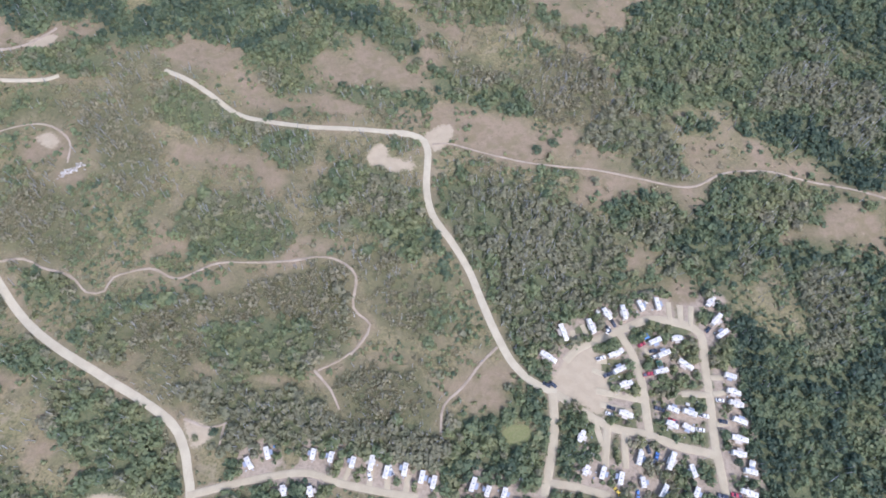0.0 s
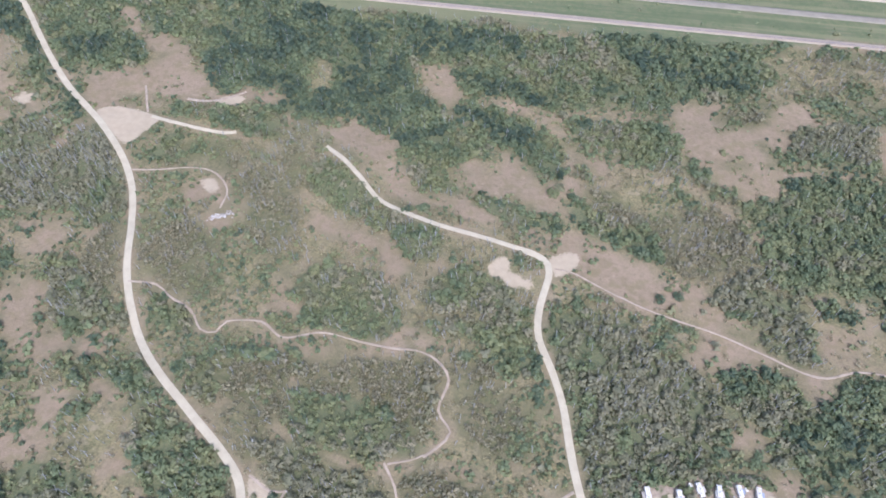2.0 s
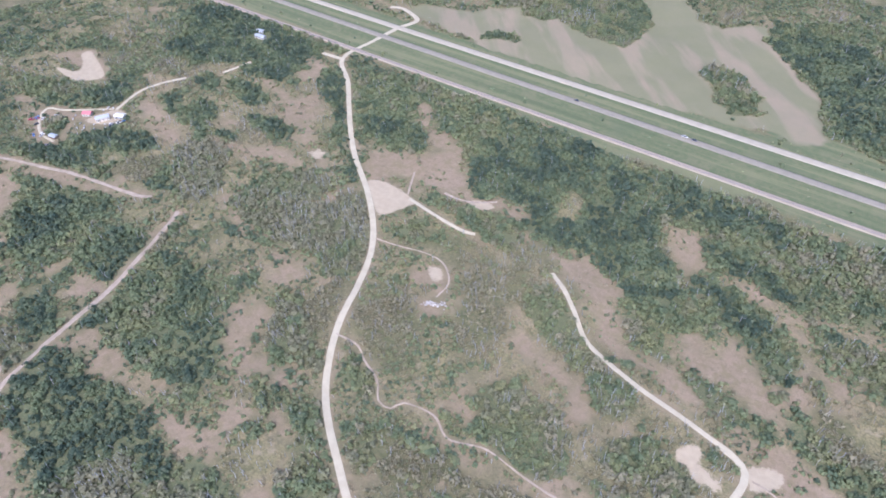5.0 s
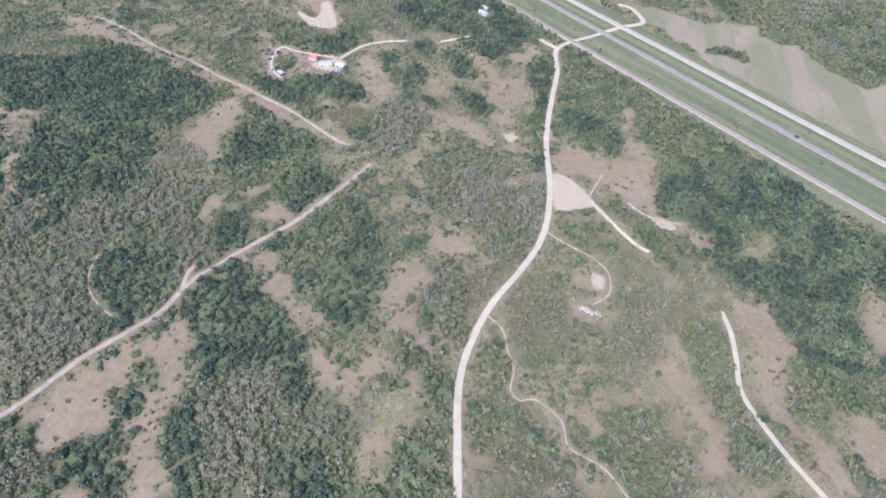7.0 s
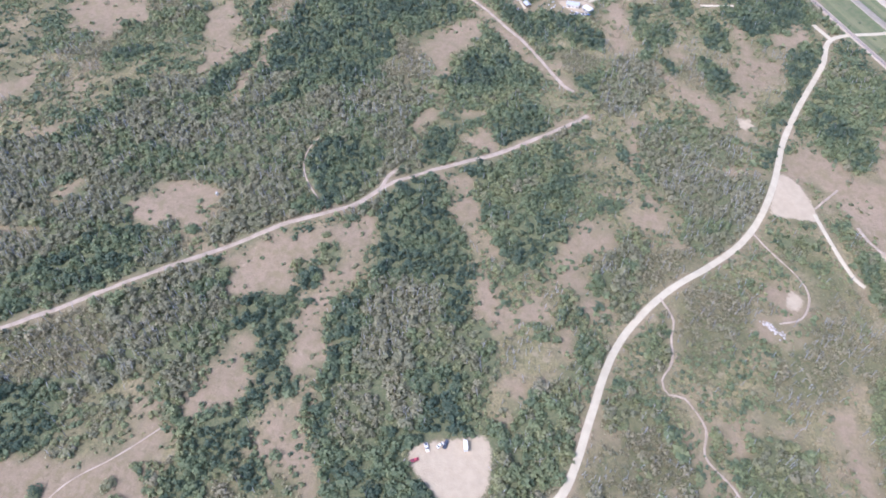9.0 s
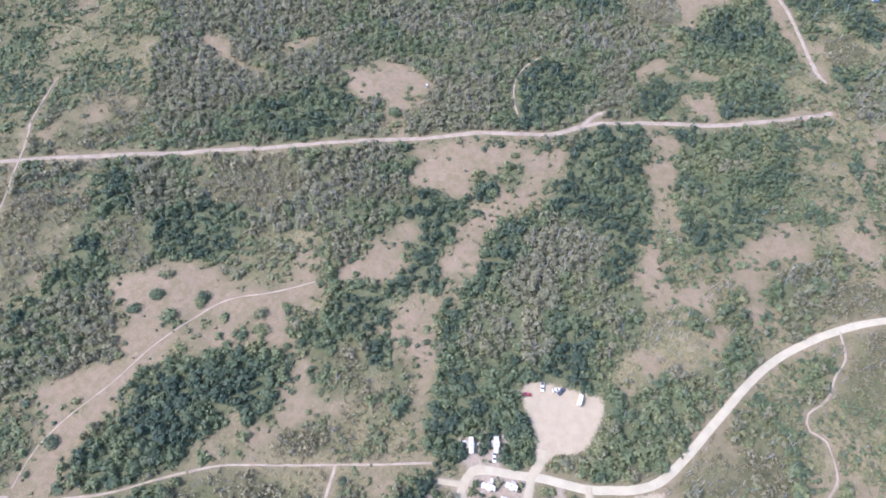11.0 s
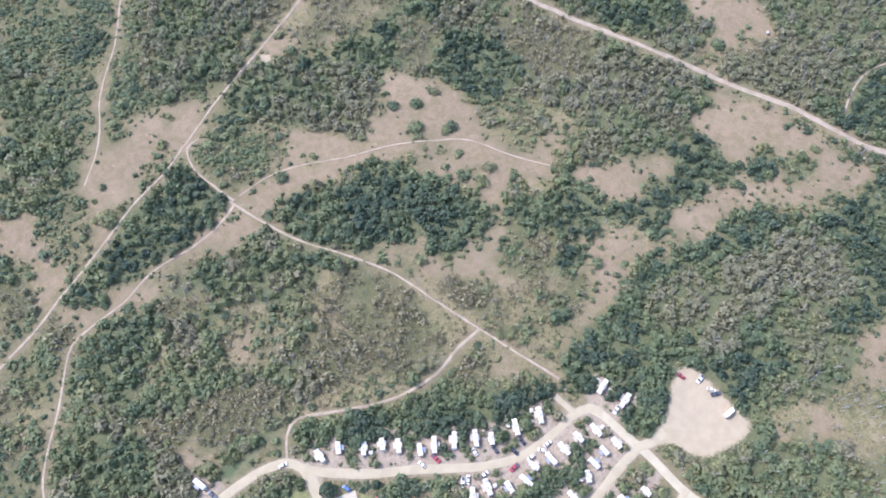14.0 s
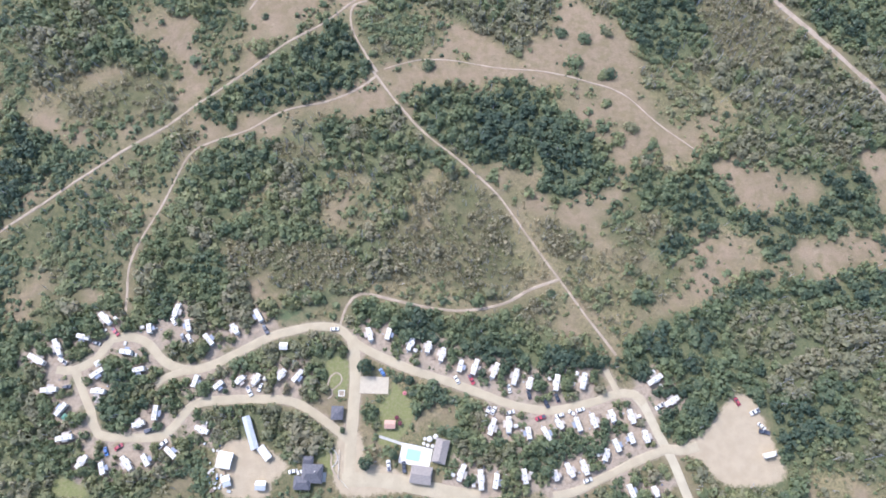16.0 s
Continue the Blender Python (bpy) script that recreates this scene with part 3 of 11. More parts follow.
zone("bare", [(-558.4, 191.2), (-555.5, 219.4), (-508.3, 204.6), (-528.7, 184.9)])
zone("bare", [(-582, 262.1), (-549, 302.9), (-507, 292.7), (-520.1, 244.9)])
zone("bare", [(-495.3, 210.1), (-448, 226.5), (-416.6, 200.1), (-434.2, 182.2)])
zone("bare", [(-550.1, 142.7), (-540, 183.8), (-522.4, 176.7), (-527.8, 145.7)])
zone("bare", [(-672.8, -121.1), (-668.8, -92.4), (-636.7, -89.9), (-643.1, -122.3)])
zone("bare", [(-831, -40.8), (-762.9, 8.7), (-740.6, -0.5), (-806.2, -49.1)])
zone("bare", [(-722, 36.3), (-663.3, 52.6), (-684.5, 34.7)])
zone("bare", [(-623.7, 204.9), (-608.1, 261.4), (-587.2, 251.9), (-597.5, 206.9)])
zone("bare", [(-625.7, -183.8), (-633.5, -152.5), (-547.2, -142.6), (-557.7, -163.9)])
zone("bare", [(-512.9, -133.9), (-582.1, -125.9), (-600.1, -111.8), (-544.8, -112.5), (-488.9, -131.3)])
zone("bare", [(-458.2, -301.9), (-478, -280.9), (-455.7, -270.4), (-443.4, -288.7)])
zone("bare", [(-554.8, -351), (-552.5, -321.1), (-527.2, -318.3), (-520.8, -339.9)])
zone("bare", [(-481.9, -41.5), (-493.9, 6.4), (-475.3, 43.5), (-467.6, -4.1)])
zone("bare", [(-443.2, -18.5), (-442.5, -9.5), (-408.9, -14.7), (-416.1, -23.3)])
zone("bare", [(-420.4, 7.7), (-439.3, 31.3), (-393, 23.6), (-393.9, 12.9)])
zone("bare", [(-475.6, 139.3), (-458.3, 164.5), (-436.9, 155.1), (-445.8, 133.6)])
zone("bare", [(-494.5, 207.4), (-517.4, 239.1), (-491.8, 241.6), (-461.4, 222.8)])
zone("bare", [(-577.8, 300.4), (-520.1, 317.5), (-509.2, 344.4), (-477, 326.3), (-512.8, 299.2)])
zone("bare", [(-179.3, -442.7), (-207.4, -388.6), (-202, -371.3), (-189.9, -417.8)])
zone("bare", [(-355, 30.8), (-365.6, 45.4), (-340, 54.8), (-335.9, 41.8)])
zone("bare", [(-248.4, -164.2), (-275.6, -160), (-265.5, -148.7), (-239, -153.1)])
zone("bare", [(-477.5, -29.6), (-487.9, 5), (-468.7, 7.8), (-465.5, -16.2)])
zone("bare", [(-417.6, 10.6), (-441.4, 25.8), (-428.9, 26.3), (-410, 17.5)])
zone("bare", [(198.8, -217.5), (180.4, -213.1), (181.2, -199.1), (196.5, -199.4)])
zone("bare", [(143.9, -200.6), (128.5, -196.9), (130.3, -211.7)])
zone("bare", [(-358.9, 138.6), (-336.8, 189.6), (-313.5, 181.8), (-323.2, 149.7)])
zone("bare", [(-362.7, -201.6), (-382.5, -173.2), (-383.8, -136.4), (-351.7, -131.5), (-325.3, -135.7), (-331.8, -152.8), (-343.5, -166.4)])
zone("bare", [(-319.6, -128.1), (-332.9, -98.8), (-336.2, -71.6), (-315.2, -70.5), (-286.9, -83.7), (-288.9, -109.5), (-259.9, -112.7), (-269.6, -125.2)])
zone("bare", [(-334.3, -47.9), (-351.2, -15.9), (-321.3, -16.6), (-297.3, -32.2), (-284.1, -46.9), (-289.9, -61.8)])
zone("bare", [(-286.3, -76.4), (-275.1, -50.3), (-240.8, -55.7), (-195, -57.3), (-170.5, -50.7), (-148.4, -51.5), (-146.2, -61.8), (-169.3, -78.3), (-173.8, -93.9), (-197.5, -90), (-203, -68), (-225.5, -65.9), (-259, -72.9)])
zone("bare", [(-230.5, -129.9), (-244.6, -104.7), (-212.9, -100.6), (-192.3, -114.8), (-200.7, -131.8)])
zone("bare", [(-203.9, -173.6), (-208.8, -142.7), (-190.5, -136.4), (-175.5, -158.1), (-163, -182), (-155.3, -220.4), (-164.7, -223.4), (-175.3, -206.1), (-199.2, -203.7)])
zone("bare", [(-175.5, -158.1), (-180.7, -140.9), (-149.4, -143.3), (-150.4, -155.7)])
zone("bare", [(-282.2, 38.3), (-273.8, 85.6), (-246.9, 84.6), (-244.5, 48.6), (-263.6, 40)])
zone("bare", [(-321.8, 113.8), (-325, 142.7), (-303.9, 141.6), (-271, 122.4), (-277.9, 93.9), (-301.5, 105.9)])
zone("bare", [(-569.5, 35.7), (-595, 80.6), (-548.4, 70.3), (-532.3, 48.3), (-499.3, 40.6)])
zone("bare", [(-358, 158.9), (-332.4, 189.5), (-316.3, 184.8), (-329.2, 159.9)])
zone("bare", [(-153.6, -263.3), (-164, -233.4), (-181, -209.9), (-166.2, -192.9), (-172.8, -162.2), (-159, -177.8), (-129.9, -207.5), (-110.4, -217.3), (-122.7, -238.6), (-139.4, -244.8)])
zone("bare", [(-167.1, -184.5), (-213.5, -157.3), (-204.9, -146.7), (-177.7, -148.4), (-145.5, -138.8), (-139, -140.1), (-138.8, -161.3), (-133.8, -174.7), (-128.9, -188.3), (-150.1, -179.5)])
zone("bare", [(-207.7, -135.6), (-245.6, -105.3), (-223.3, -99.5), (-201.3, -101.8), (-196, -123.1)])
zone("bare", [(-65, -276.6), (-66.2, -248.4), (-106.9, -218.7), (-80.4, -215.9), (-47.1, -218.6), (-26.9, -228.8), (-53.9, -239.9), (-57.7, -253.7)])
zone("bare", [(-19.5, -239.1), (-27.3, -211), (-7.1, -211.1), (-5.1, -224.8)])
zone("bare", [(-0.4, -320.1), (-28.6, -320.3), (-45.7, -310.2), (-15, -287.4), (6.2, -280.4), (13.1, -301.8)])
zone("bare", [(-93.8, -330.6), (-116.5, -318.6), (-101.4, -312.4), (-86.2, -311)])
zone("bare", [(-92.2, -156.3), (-101.1, -147), (-80.4, -137.6), (-96.6, -126.7), (-93.5, -108.3), (-82.6, -123.3), (-70.6, -145.5)])
zone("bare", [(-127.9, -131.4), (-136.6, -125.7), (-118.7, -96.2), (-109.6, -97.2), (-112, -122.9)])
zone("bare", [(-236.1, -74.7), (-261.5, -61.2), (-273.6, -51.8), (-239.1, -56.5), (-205.1, -56.4), (-171.5, -58.9), (-148.2, -55.4), (-147.4, -62.3), (-171.9, -70.6), (-171.5, -90), (-203.3, -78.8)])
zone("bare", [(-322.9, -44.9), (-346.8, -19.9), (-314.7, -24.9), (-294.2, -30.7), (-283.7, -45.1)])
zone("bare", [(-102.2, -68.9), (-129.7, -58.2), (-117.3, -42.7), (-105.2, -49)])
zone("bare", [(177.1, -272.2), (153.7, -278.5), (124.1, -275.3), (135.5, -260.2), (161.8, -256.8), (153.8, -234), (169.1, -243.4), (174.6, -259.9)])
zone("bare", [(103.8, -307.7), (83.7, -302.9), (82.9, -281.7), (78.4, -264.3), (87.9, -242.8), (100.3, -249.7), (99.5, -285.7)])
zone("bare", [(55.2, -283.4), (25.1, -297.4), (5.5, -288.4), (28.5, -277), (50.4, -269.8)])
zone("bare", [(201.4, -153.8), (180.8, -152), (175.8, -138), (185, -130.8), (201.9, -141.2)])
zone("bare", [(-31.1, -244), (-68, -237.2), (-99.9, -224.6), (-131.5, -211.7), (-125.9, -205), (-89.3, -211.8), (-43.6, -222.9)])
zone("bare", [(-63.8, -263.2), (-86.2, -266.4), (-83.3, -241.7), (-61.8, -240.7)])
zone("bare", [(-114.5, -238.4), (-139.2, -236.6), (-157.8, -249.2), (-174.3, -232.4), (-184.4, -209.1), (-149.6, -212.6), (-113.9, -224.1)])
zone("thicket", [(-78.7, -251.2), (-119.1, -254.2), (-115.6, -229.8), (-84.8, -233.9)])
zone("thicket", [(-182.4, -213.7), (-221.2, -200.3), (-216.4, -169.3), (-181.8, -171.8), (-170, -188.4)])
zone("bare", [(-129.4, -182.5), (-158.1, -164.1), (-161.6, -144.5), (-137.3, -143.1), (-136.6, -161.8)])
zone("bare", [(-193.8, -129.3), (-236.5, -115.3), (-244.8, -102.5), (-222.1, -97.4), (-201.1, -104.3)])
zone("bare", [(-73.7, -154.9), (-94.4, -157.2), (-101.8, -148.1), (-88.5, -137), (-95.8, -128.2), (-75.2, -136.7)])
zone("bare", [(-109.1, -128.4), (-129.7, -130.5), (-118.2, -105.4), (-109.1, -97.5), (-105.1, -115.5)])
zone("bare", [(-145.5, -62.4), (-123.7, -55), (-124.6, -48.6), (-114.5, -46.4), (-102.9, -58.6), (-94.5, -71.7), (-113.1, -60.8)])
zone("bare", [(72.1, -128.6), (56.9, -128.2), (57.6, -105.8), (66.8, -104.9), (76.5, -120)])
zone("bare", [(12.6, -117.3), (1.4, -111.3), (9.3, -103.5), (19.5, -106)])
zone("field", [(-524.6, 519.9), (-439.9, 514.4), (-311.5, 533), (-211.3, 553.9), (-127, 578.9), (-117.6, 611.1), (-166, 679.8), (-234, 738.4), (-254.5, 754.5), (-548.9, 546.7)])
zone("field", [(-565.7, 539.2), (-484.4, 549.8), (-383.7, 570.1), (-318.6, 609), (-372.1, 717.7), (-360.3, 770.8), (-292, 707.4), (-254.9, 632.2), (-219.7, 587.2), (-275, 559.7), (-399.6, 546.4), (-501.4, 524.3)])
zone("meadow", [(-577.5, 457.5), (-515.1, 465.7), (83.8, 579.4), (91.8, 512.3), (-537, 415.5)])
zone("meadow", [(-137.4, 559.7), (83.8, 579.4), (79.8, 612.8), (-43.1, 592), (-124.2, 599.7)])
zone("thicket", [(-183.1, -207), (-218.4, -197.7), (-219.2, -157), (-182.8, -170), (-166.6, -190.9)])
zone("lush", [(-115.4, -390.3), (-149.9, -396), (-145.1, -384.5), (-118.9, -376.9), (-87.5, -378.8)])
zone("open", [(-205.3, -371.7), (-236.9, -383.6), (-233.2, -368.1), (-218.1, -358.8)])
zone("lush", [(-151.2, 194.5), (-128.7, 199.2), (-101.1, 192.7), (-77.2, 186.1), (-91.6, 171), (-123.5, 167.9), (-144.4, 176.2)])
zone("thicket", [(-67.4, 127.4), (-48.7, 124.9), (-53.6, 112), (-65.9, 114.7)])
zone("thicket", [(-228.8, 363.3), (-215.1, 377.5), (-202, 359), (-209.6, 350.2)])
zone("lush", [(-413.5, 95), (-406.2, 139.8), (-383.3, 125.6), (-384.9, 94)])
zone("lush", [(-359.2, 142.3), (-375.6, 167.5), (-345.8, 164.2), (-335.9, 145.2)])
zone("forest", [(118.6, 367.4), (307.6, 385.9), (267.8, 226.9), (239, 233.7), (199.6, 265.6), (163.6, 290.8), (122.7, 284.5), (114.4, 316.7)])
zone("forest", [(156.4, 142.3), (194.2, 143.7), (252.6, 166.4), (223.3, 49.5), (162, 47.5), (161.9, 80.6), (163.8, 110.5)])
zone("forest", [(-6.2, 223.7), (28, 229.2), (58, 199), (97.9, 196.8), (97.8, 153.6), (68.4, 135.7), (46.5, 125.1), (31.2, 144.3), (11.8, 175)])
zone("forest", [(102.4, 212.3), (140.3, 217.7), (159.2, 206.8), (198.4, 200.8), (181.8, 181.5), (136.2, 183.4), (104.9, 200.8)])
zone("forest", [(-76.9, 212.9), (-30.4, 226.8), (-12.9, 219.5), (-8.4, 192.6), (-20.8, 177.3), (-61.9, 198)])
zone("forest", [(-221.8, 70.2), (-181.3, 80.3), (-135.7, 70.3), (-123.5, 38), (-210.8, 35.1)])
zone("forest", [(-137.1, 315.1), (-117.8, 311.2), (-85.4, 289.1), (-106.9, 285.9), (-127.9, 303.6)])
zone("forest", [(-135.6, 330), (-91.3, 342.1), (-71, 330.4), (-77.6, 320.3), (-111.6, 321.2)])
zone("forest", [(-13.3, 315.9), (13.2, 298.1), (46.4, 294.9), (49.8, 281.3), (20.7, 282.3), (-1.4, 292.8)])
zone("forest", [(-124.2, 256.3), (-81.5, 253.8), (-66.4, 243.8), (-86, 232.6), (-108.1, 242.1)])
zone("forest", [(-86.7, 89.5), (-21.7, 85.8), (1.9, 80.8), (-0.5, 66.5), (-77.4, 63.9), (-100.9, 68.7)])
zone("forest", [(22.2, 87.4), (54.8, 97.4), (57, 77), (53.3, 51.9), (25.2, 56.3), (19.4, 75.7)])
zone("forest", [(-396.7, 424.9), (-303.6, 435.5), (-176.2, 459.4), (-58.2, 474.1), (92.6, 505.4), (99.5, 448.3), (41.5, 415.4), (-34.7, 398.3), (-97.6, 390.5), (-156, 364.7), (-236.7, 373.4), (-301.3, 362.2), (-350, 380.2)])
zone("forest", [(-486.5, 385.5), (-436.8, 424.5), (-396.7, 424.9), (-403.3, 399.9), (-388.7, 358.4), (-383.5, 315.9), (-421.8, 330.3)])
zone("forest", [(-516.7, 357.5), (-512.2, 382.3), (-423.3, 311.1), (-383.7, 282.2), (-404.7, 278.5), (-462, 317.1)])
zone("forest", [(-747.7, 359.8), (-577.8, 417.7), (-544, 399.4), (-570.1, 372.9), (-572.3, 326.3), (-638.5, 278.4)])
zone("forest", [(-426.3, 204.4), (-396.4, 251.2), (-348.6, 263.1), (-304.5, 232), (-310.8, 209.1), (-348.7, 181.4), (-396, 193.5)])
zone("forest", [(-367.8, 76.7), (-347.2, 98.4), (-305.8, 107.2), (-275, 83.7), (-300.8, 64.7), (-336.1, 53.1)])
zone("forest", [(-246, 630.1), (-234.5, 652.6), (-194.3, 632.2), (-174.9, 594.4), (-188.2, 578.9), (-223.9, 597.9)])
zone("forest", [(-464.5, 535.1), (-445, 560), (-424.7, 555.5), (-450, 526.8)])
zone("forest", [(-422.2, 636.1), (-353.9, 684.3), (-334.7, 650.9), (-336.5, 617.9), (-363.1, 614.7)])
zone("forest", [(-238.9, 765.5), (-42.7, 904), (18.9, 611.3), (-32.8, 599.6), (-104.1, 603.2), (-154.5, 680.9)])
zone("forest", [(-536.3, 617.6), (-372.2, 862.4), (-332.9, 799.8), (-362.7, 774.5), (-373.7, 719.9), (-328.8, 622.5), (-424.5, 616.3)])
zone("forest", [(-735.8, -66.7), (-741.4, 11), (-617.1, 74.9), (-595.1, 64), (-604.6, 34.6), (-565.9, 11.6), (-508.8, 0.4), (-485.4, -47.7), (-485.2, -105.2), (-496.8, -128.2), (-601.9, -97.1)])
zone("forest", [(-560.7, 60.6), (-555.2, 111.7), (-497, 129.3), (-473.9, 86.3), (-496.4, 58.9)])
zone("forest", [(-473.9, 86.3), (-462.1, 127), (-425, 118.1), (-413.1, 81), (-432, 73.3)])
zone("forest", [(-336.4, -279.6), (-353.6, -227), (-344.4, -178.2), (-321.4, -151.1), (-298.8, -176.8), (-279.6, -226), (-273.4, -259)])
zone("forest", [(-371.1, -11.4), (-373.9, 30.7), (-306.6, 40.7), (-276.9, 45.2), (-250.4, 38.6), (-224, 56.4), (-180.6, 37.6), (-176.7, -0.8), (-187.2, -48.1), (-217, -55.5), (-274.8, -46.7), (-291.3, -17.2), (-316.7, -24.4)])
zone("forest", [(-254.4, -232.6), (-248.6, -156.5), (-206.4, -205.7), (-182.8, -211.3), (-174.3, -226.6), (-235.5, -246.6)])
zone("forest", [(-228.4, -102.9), (-242.2, -73.6), (-218, -68.8), (-190.6, -92.5), (-171.7, -109), (-151.2, -126.8), (-158, -136.8), (-195.4, -108.9)])
zone("forest", [(-292.6, -157.4), (-309.5, -126.8), (-280.7, -123.1), (-250.6, -129.5), (-256.2, -147.6)])
zone("forest", [(-463.3, -276.9), (-539.2, -151.6), (-619.7, -107.9), (-635, -65.1), (-533, -71.9), (-481.6, -135.1), (-452.6, -229.9), (-412.2, -304.4)])
zone("forest", [(-195.8, -287.7), (-227.4, -243.9), (-200.2, -206.8), (-180.6, -214.3), (-168.7, -242.5), (-178.8, -277)])
zone("forest", [(29.9, -278.8), (-6.1, -281.3), (-19.9, -244.3), (-6.4, -228.6), (28.1, -233.1), (58.6, -239.7)])
zone("forest", [(-55.9, -218.6), (-77.7, -213.3), (-111.1, -199.5), (-130.9, -172.2), (-133.7, -135.9), (-101.9, -131.1), (-82.5, -151.9), (-38.8, -200.8)])
zone("forest", [(-153.5, -134.4), (-196, -102.3), (-229.4, -91), (-288.6, -84.5), (-262.8, -74.1), (-218, -71.9), (-193.4, -92.5), (-150.2, -119.5)])
zone("forest", [(-19.1, -211), (-36.5, -198.3), (-57.2, -158.4), (1.3, -175.6), (56, -197.9), (14.6, -204.1)])
zone("forest", [(-331.6, -24.9), (-362.2, -10.8), (-374.9, 26.9), (-307.7, 38.4), (-278, 11), (-187.7, 21.9), (-165.2, -14.8), (-140.6, -43.2), (-196.7, -55.2), (-268, -44.8), (-296.3, -27.8)])
zone("forest", [(-130.6, -51.4), (-162.3, -13.1), (-126.2, 10.6), (-119.3, -8.9), (-112.2, -39.3)])
zone("forest", [(-70.8, -324.9), (-135.4, -296.4), (-145.8, -250.9), (-127.9, -238.7), (-98.4, -258.1), (-57, -287.7)])
zone("forest", [(-45.1, -214.6), (-82.3, -211.5), (-116.6, -197.3), (-126.1, -171.9), (-104.8, -169.5), (-56.7, -192.5)])
zone("forest", [(-148.7, -136.7), (-184.4, -113.6), (-226.9, -92.7), (-286.4, -96), (-278.7, -80.1), (-232.7, -82.6), (-193.6, -93.9), (-155.3, -117.2)])
zone("forest", [(-177.3, -61.1), (-243.7, -54.6), (-262.7, -46.7), (-212.9, 57), (-169.7, 40.9), (-173.1, -3.4), (-128.9, -8.5), (-111.1, -36.5), (-144.1, -50)])
zone("forest", [(22.2, -100.3), (-17.1, -84.3), (-57.8, -74.4), (-84.2, -58.5), (-98.7, -45.7), (-93.3, -29), (-73.2, -42.9), (-23.6, -61.1), (20.1, -81)])
zone("forest", [(20.1, -81), (-0.2, -63.9), (-33.4, -40.8), (-62, -25.6), (-95.7, -22.5), (-101.2, -39), (-25.8, -69.7)])
zone("forest", [(202.2, -131.9), (155.6, -133), (78.5, -126.9), (73.5, -100.3), (118.6, -93.1), (186.1, -109.7)])
zone("forest", [(203, -113.8), (119, -90.2), (113, -68.1), (139.6, -30.4), (205.7, -46.8)])
zone("forest", [(110.6, -64.7), (79.6, -61.3), (50.4, -46.9), (44, -35.4), (58.4, -34.8), (74.7, -38.8), (90.2, -48.3)])
zone("forest", [(90.4, -86.1), (56.8, -93.1), (31, -86.8), (43.3, -53.8), (92.9, -69)])
zone("forest", [(19.3, -56.7), (-20, -47), (-32.6, -38), (-71.3, -16.9), (-115.8, -5.9), (-116.6, 8.5), (-60.2, 19.1), (-6.7, 5.9), (-11.1, -23.2), (0.7, -34.7)])
zone("forest", [(-122.7, 62.3), (-94.8, 66.1), (60.7, 97.6), (64.2, 44.2), (-118.1, 38.2)])
zone("forest", [(46.5, 125.1), (156.4, 142.3), (142.4, 46.8), (61.4, 44.1)])
zone("thicket", [(-75.1, 295.1), (-49, 290.7), (-8.4, 282.4), (-26.1, 275.4), (-55.4, 280.4)])
zone("thicket", [(-184.1, 271.2), (-163.5, 276.6), (-139.4, 262.1), (-141.4, 253.4), (-173.8, 256.3)])
zone("thicket", [(-274.6, 323.6), (-235.9, 335.4), (-194.7, 358), (-133, 363.5), (-126.5, 345.5), (-157.9, 326.5), (-205.6, 319.4), (-248.8, 298.2), (-265.4, 304.6)])
zone("thicket", [(-221.9, 211), (-164.2, 209.4), (-151.5, 179.5), (-195, 170.6), (-224.6, 184.1)])
zone("thicket", [(-127.1, 152), (-57.4, 151.2), (-54.5, 121.5), (-115.8, 122.4), (-138.9, 131.4)])
zone("thicket", [(-175.6, 117), (-108.1, 113.2), (-103.7, 85.9), (-137.4, 78.9), (-160.9, 92.8)])
zone("thicket", [(-43.4, 134.9), (18.7, 133.9), (16.2, 96.1), (-4, 80.6), (-37, 94.2)])
zone("thicket", [(93.2, 278.7), (148.3, 285.6), (152.6, 234.3), (114.8, 236.8)])
zone("thicket", [(50.7, 323.6), (99, 311.3), (75.2, 282.4), (50, 290.4)])
zone("thicket", [(-266.5, 213.1), (-224.2, 207), (-233.4, 169.1), (-252.5, 168.3)])
zone("thicket", [(-241.8, 134.1), (-217.8, 115.5), (-177.1, 98.3), (-190, 79.9), (-227.2, 87.5)])
zone("thicket", [(155, 226.3), (217.3, 228.8), (199.5, 171.4), (157.4, 149), (128.4, 172.3)])
zone("thicket", [(-3.7, 372.3), (71.4, 370.5), (108.7, 341.1), (77.7, 334.7), (39.3, 323.1), (12.6, 341.8)])
zone("thicket", [(-144.4, 322.8), (-104.8, 295.9), (-78.9, 293.5), (-90, 281.7), (-125.1, 302.2)])
zone("thicket", [(-135.2, 341.3), (-105.2, 365.1), (-76.5, 348.4), (-78.8, 322.5), (-109.1, 323.6)])
zone("thicket", [(-101.7, 356.9), (-62.6, 356.3), (-31.6, 337.5), (-33.3, 319.5), (-58.5, 334)])
zone("thicket", [(-71.9, 286.5), (-42.8, 282), (-50.5, 272.5)])
zone("thicket", [(-12.7, 314.8), (10.2, 287.4), (46.2, 293.8), (46.1, 280.2), (12.6, 279.3)])
zone("thicket", [(89, 270.9), (120.1, 276.8), (123.4, 249.1), (99.1, 246)])
zone("thicket", [(-49.5, 216.8), (-17.9, 234.9), (-4.7, 190.2), (-16.8, 179.6), (-45, 198.4)])
zone("thicket", [(-170.4, 110.7), (-119.4, 147.7), (-63.2, 156.7), (-48.2, 147.2), (-149.4, 89.3)])
zone("thicket", [(-250.1, 163.9), (-222.7, 164.4), (-200.7, 148.3), (-223.9, 144.4)])
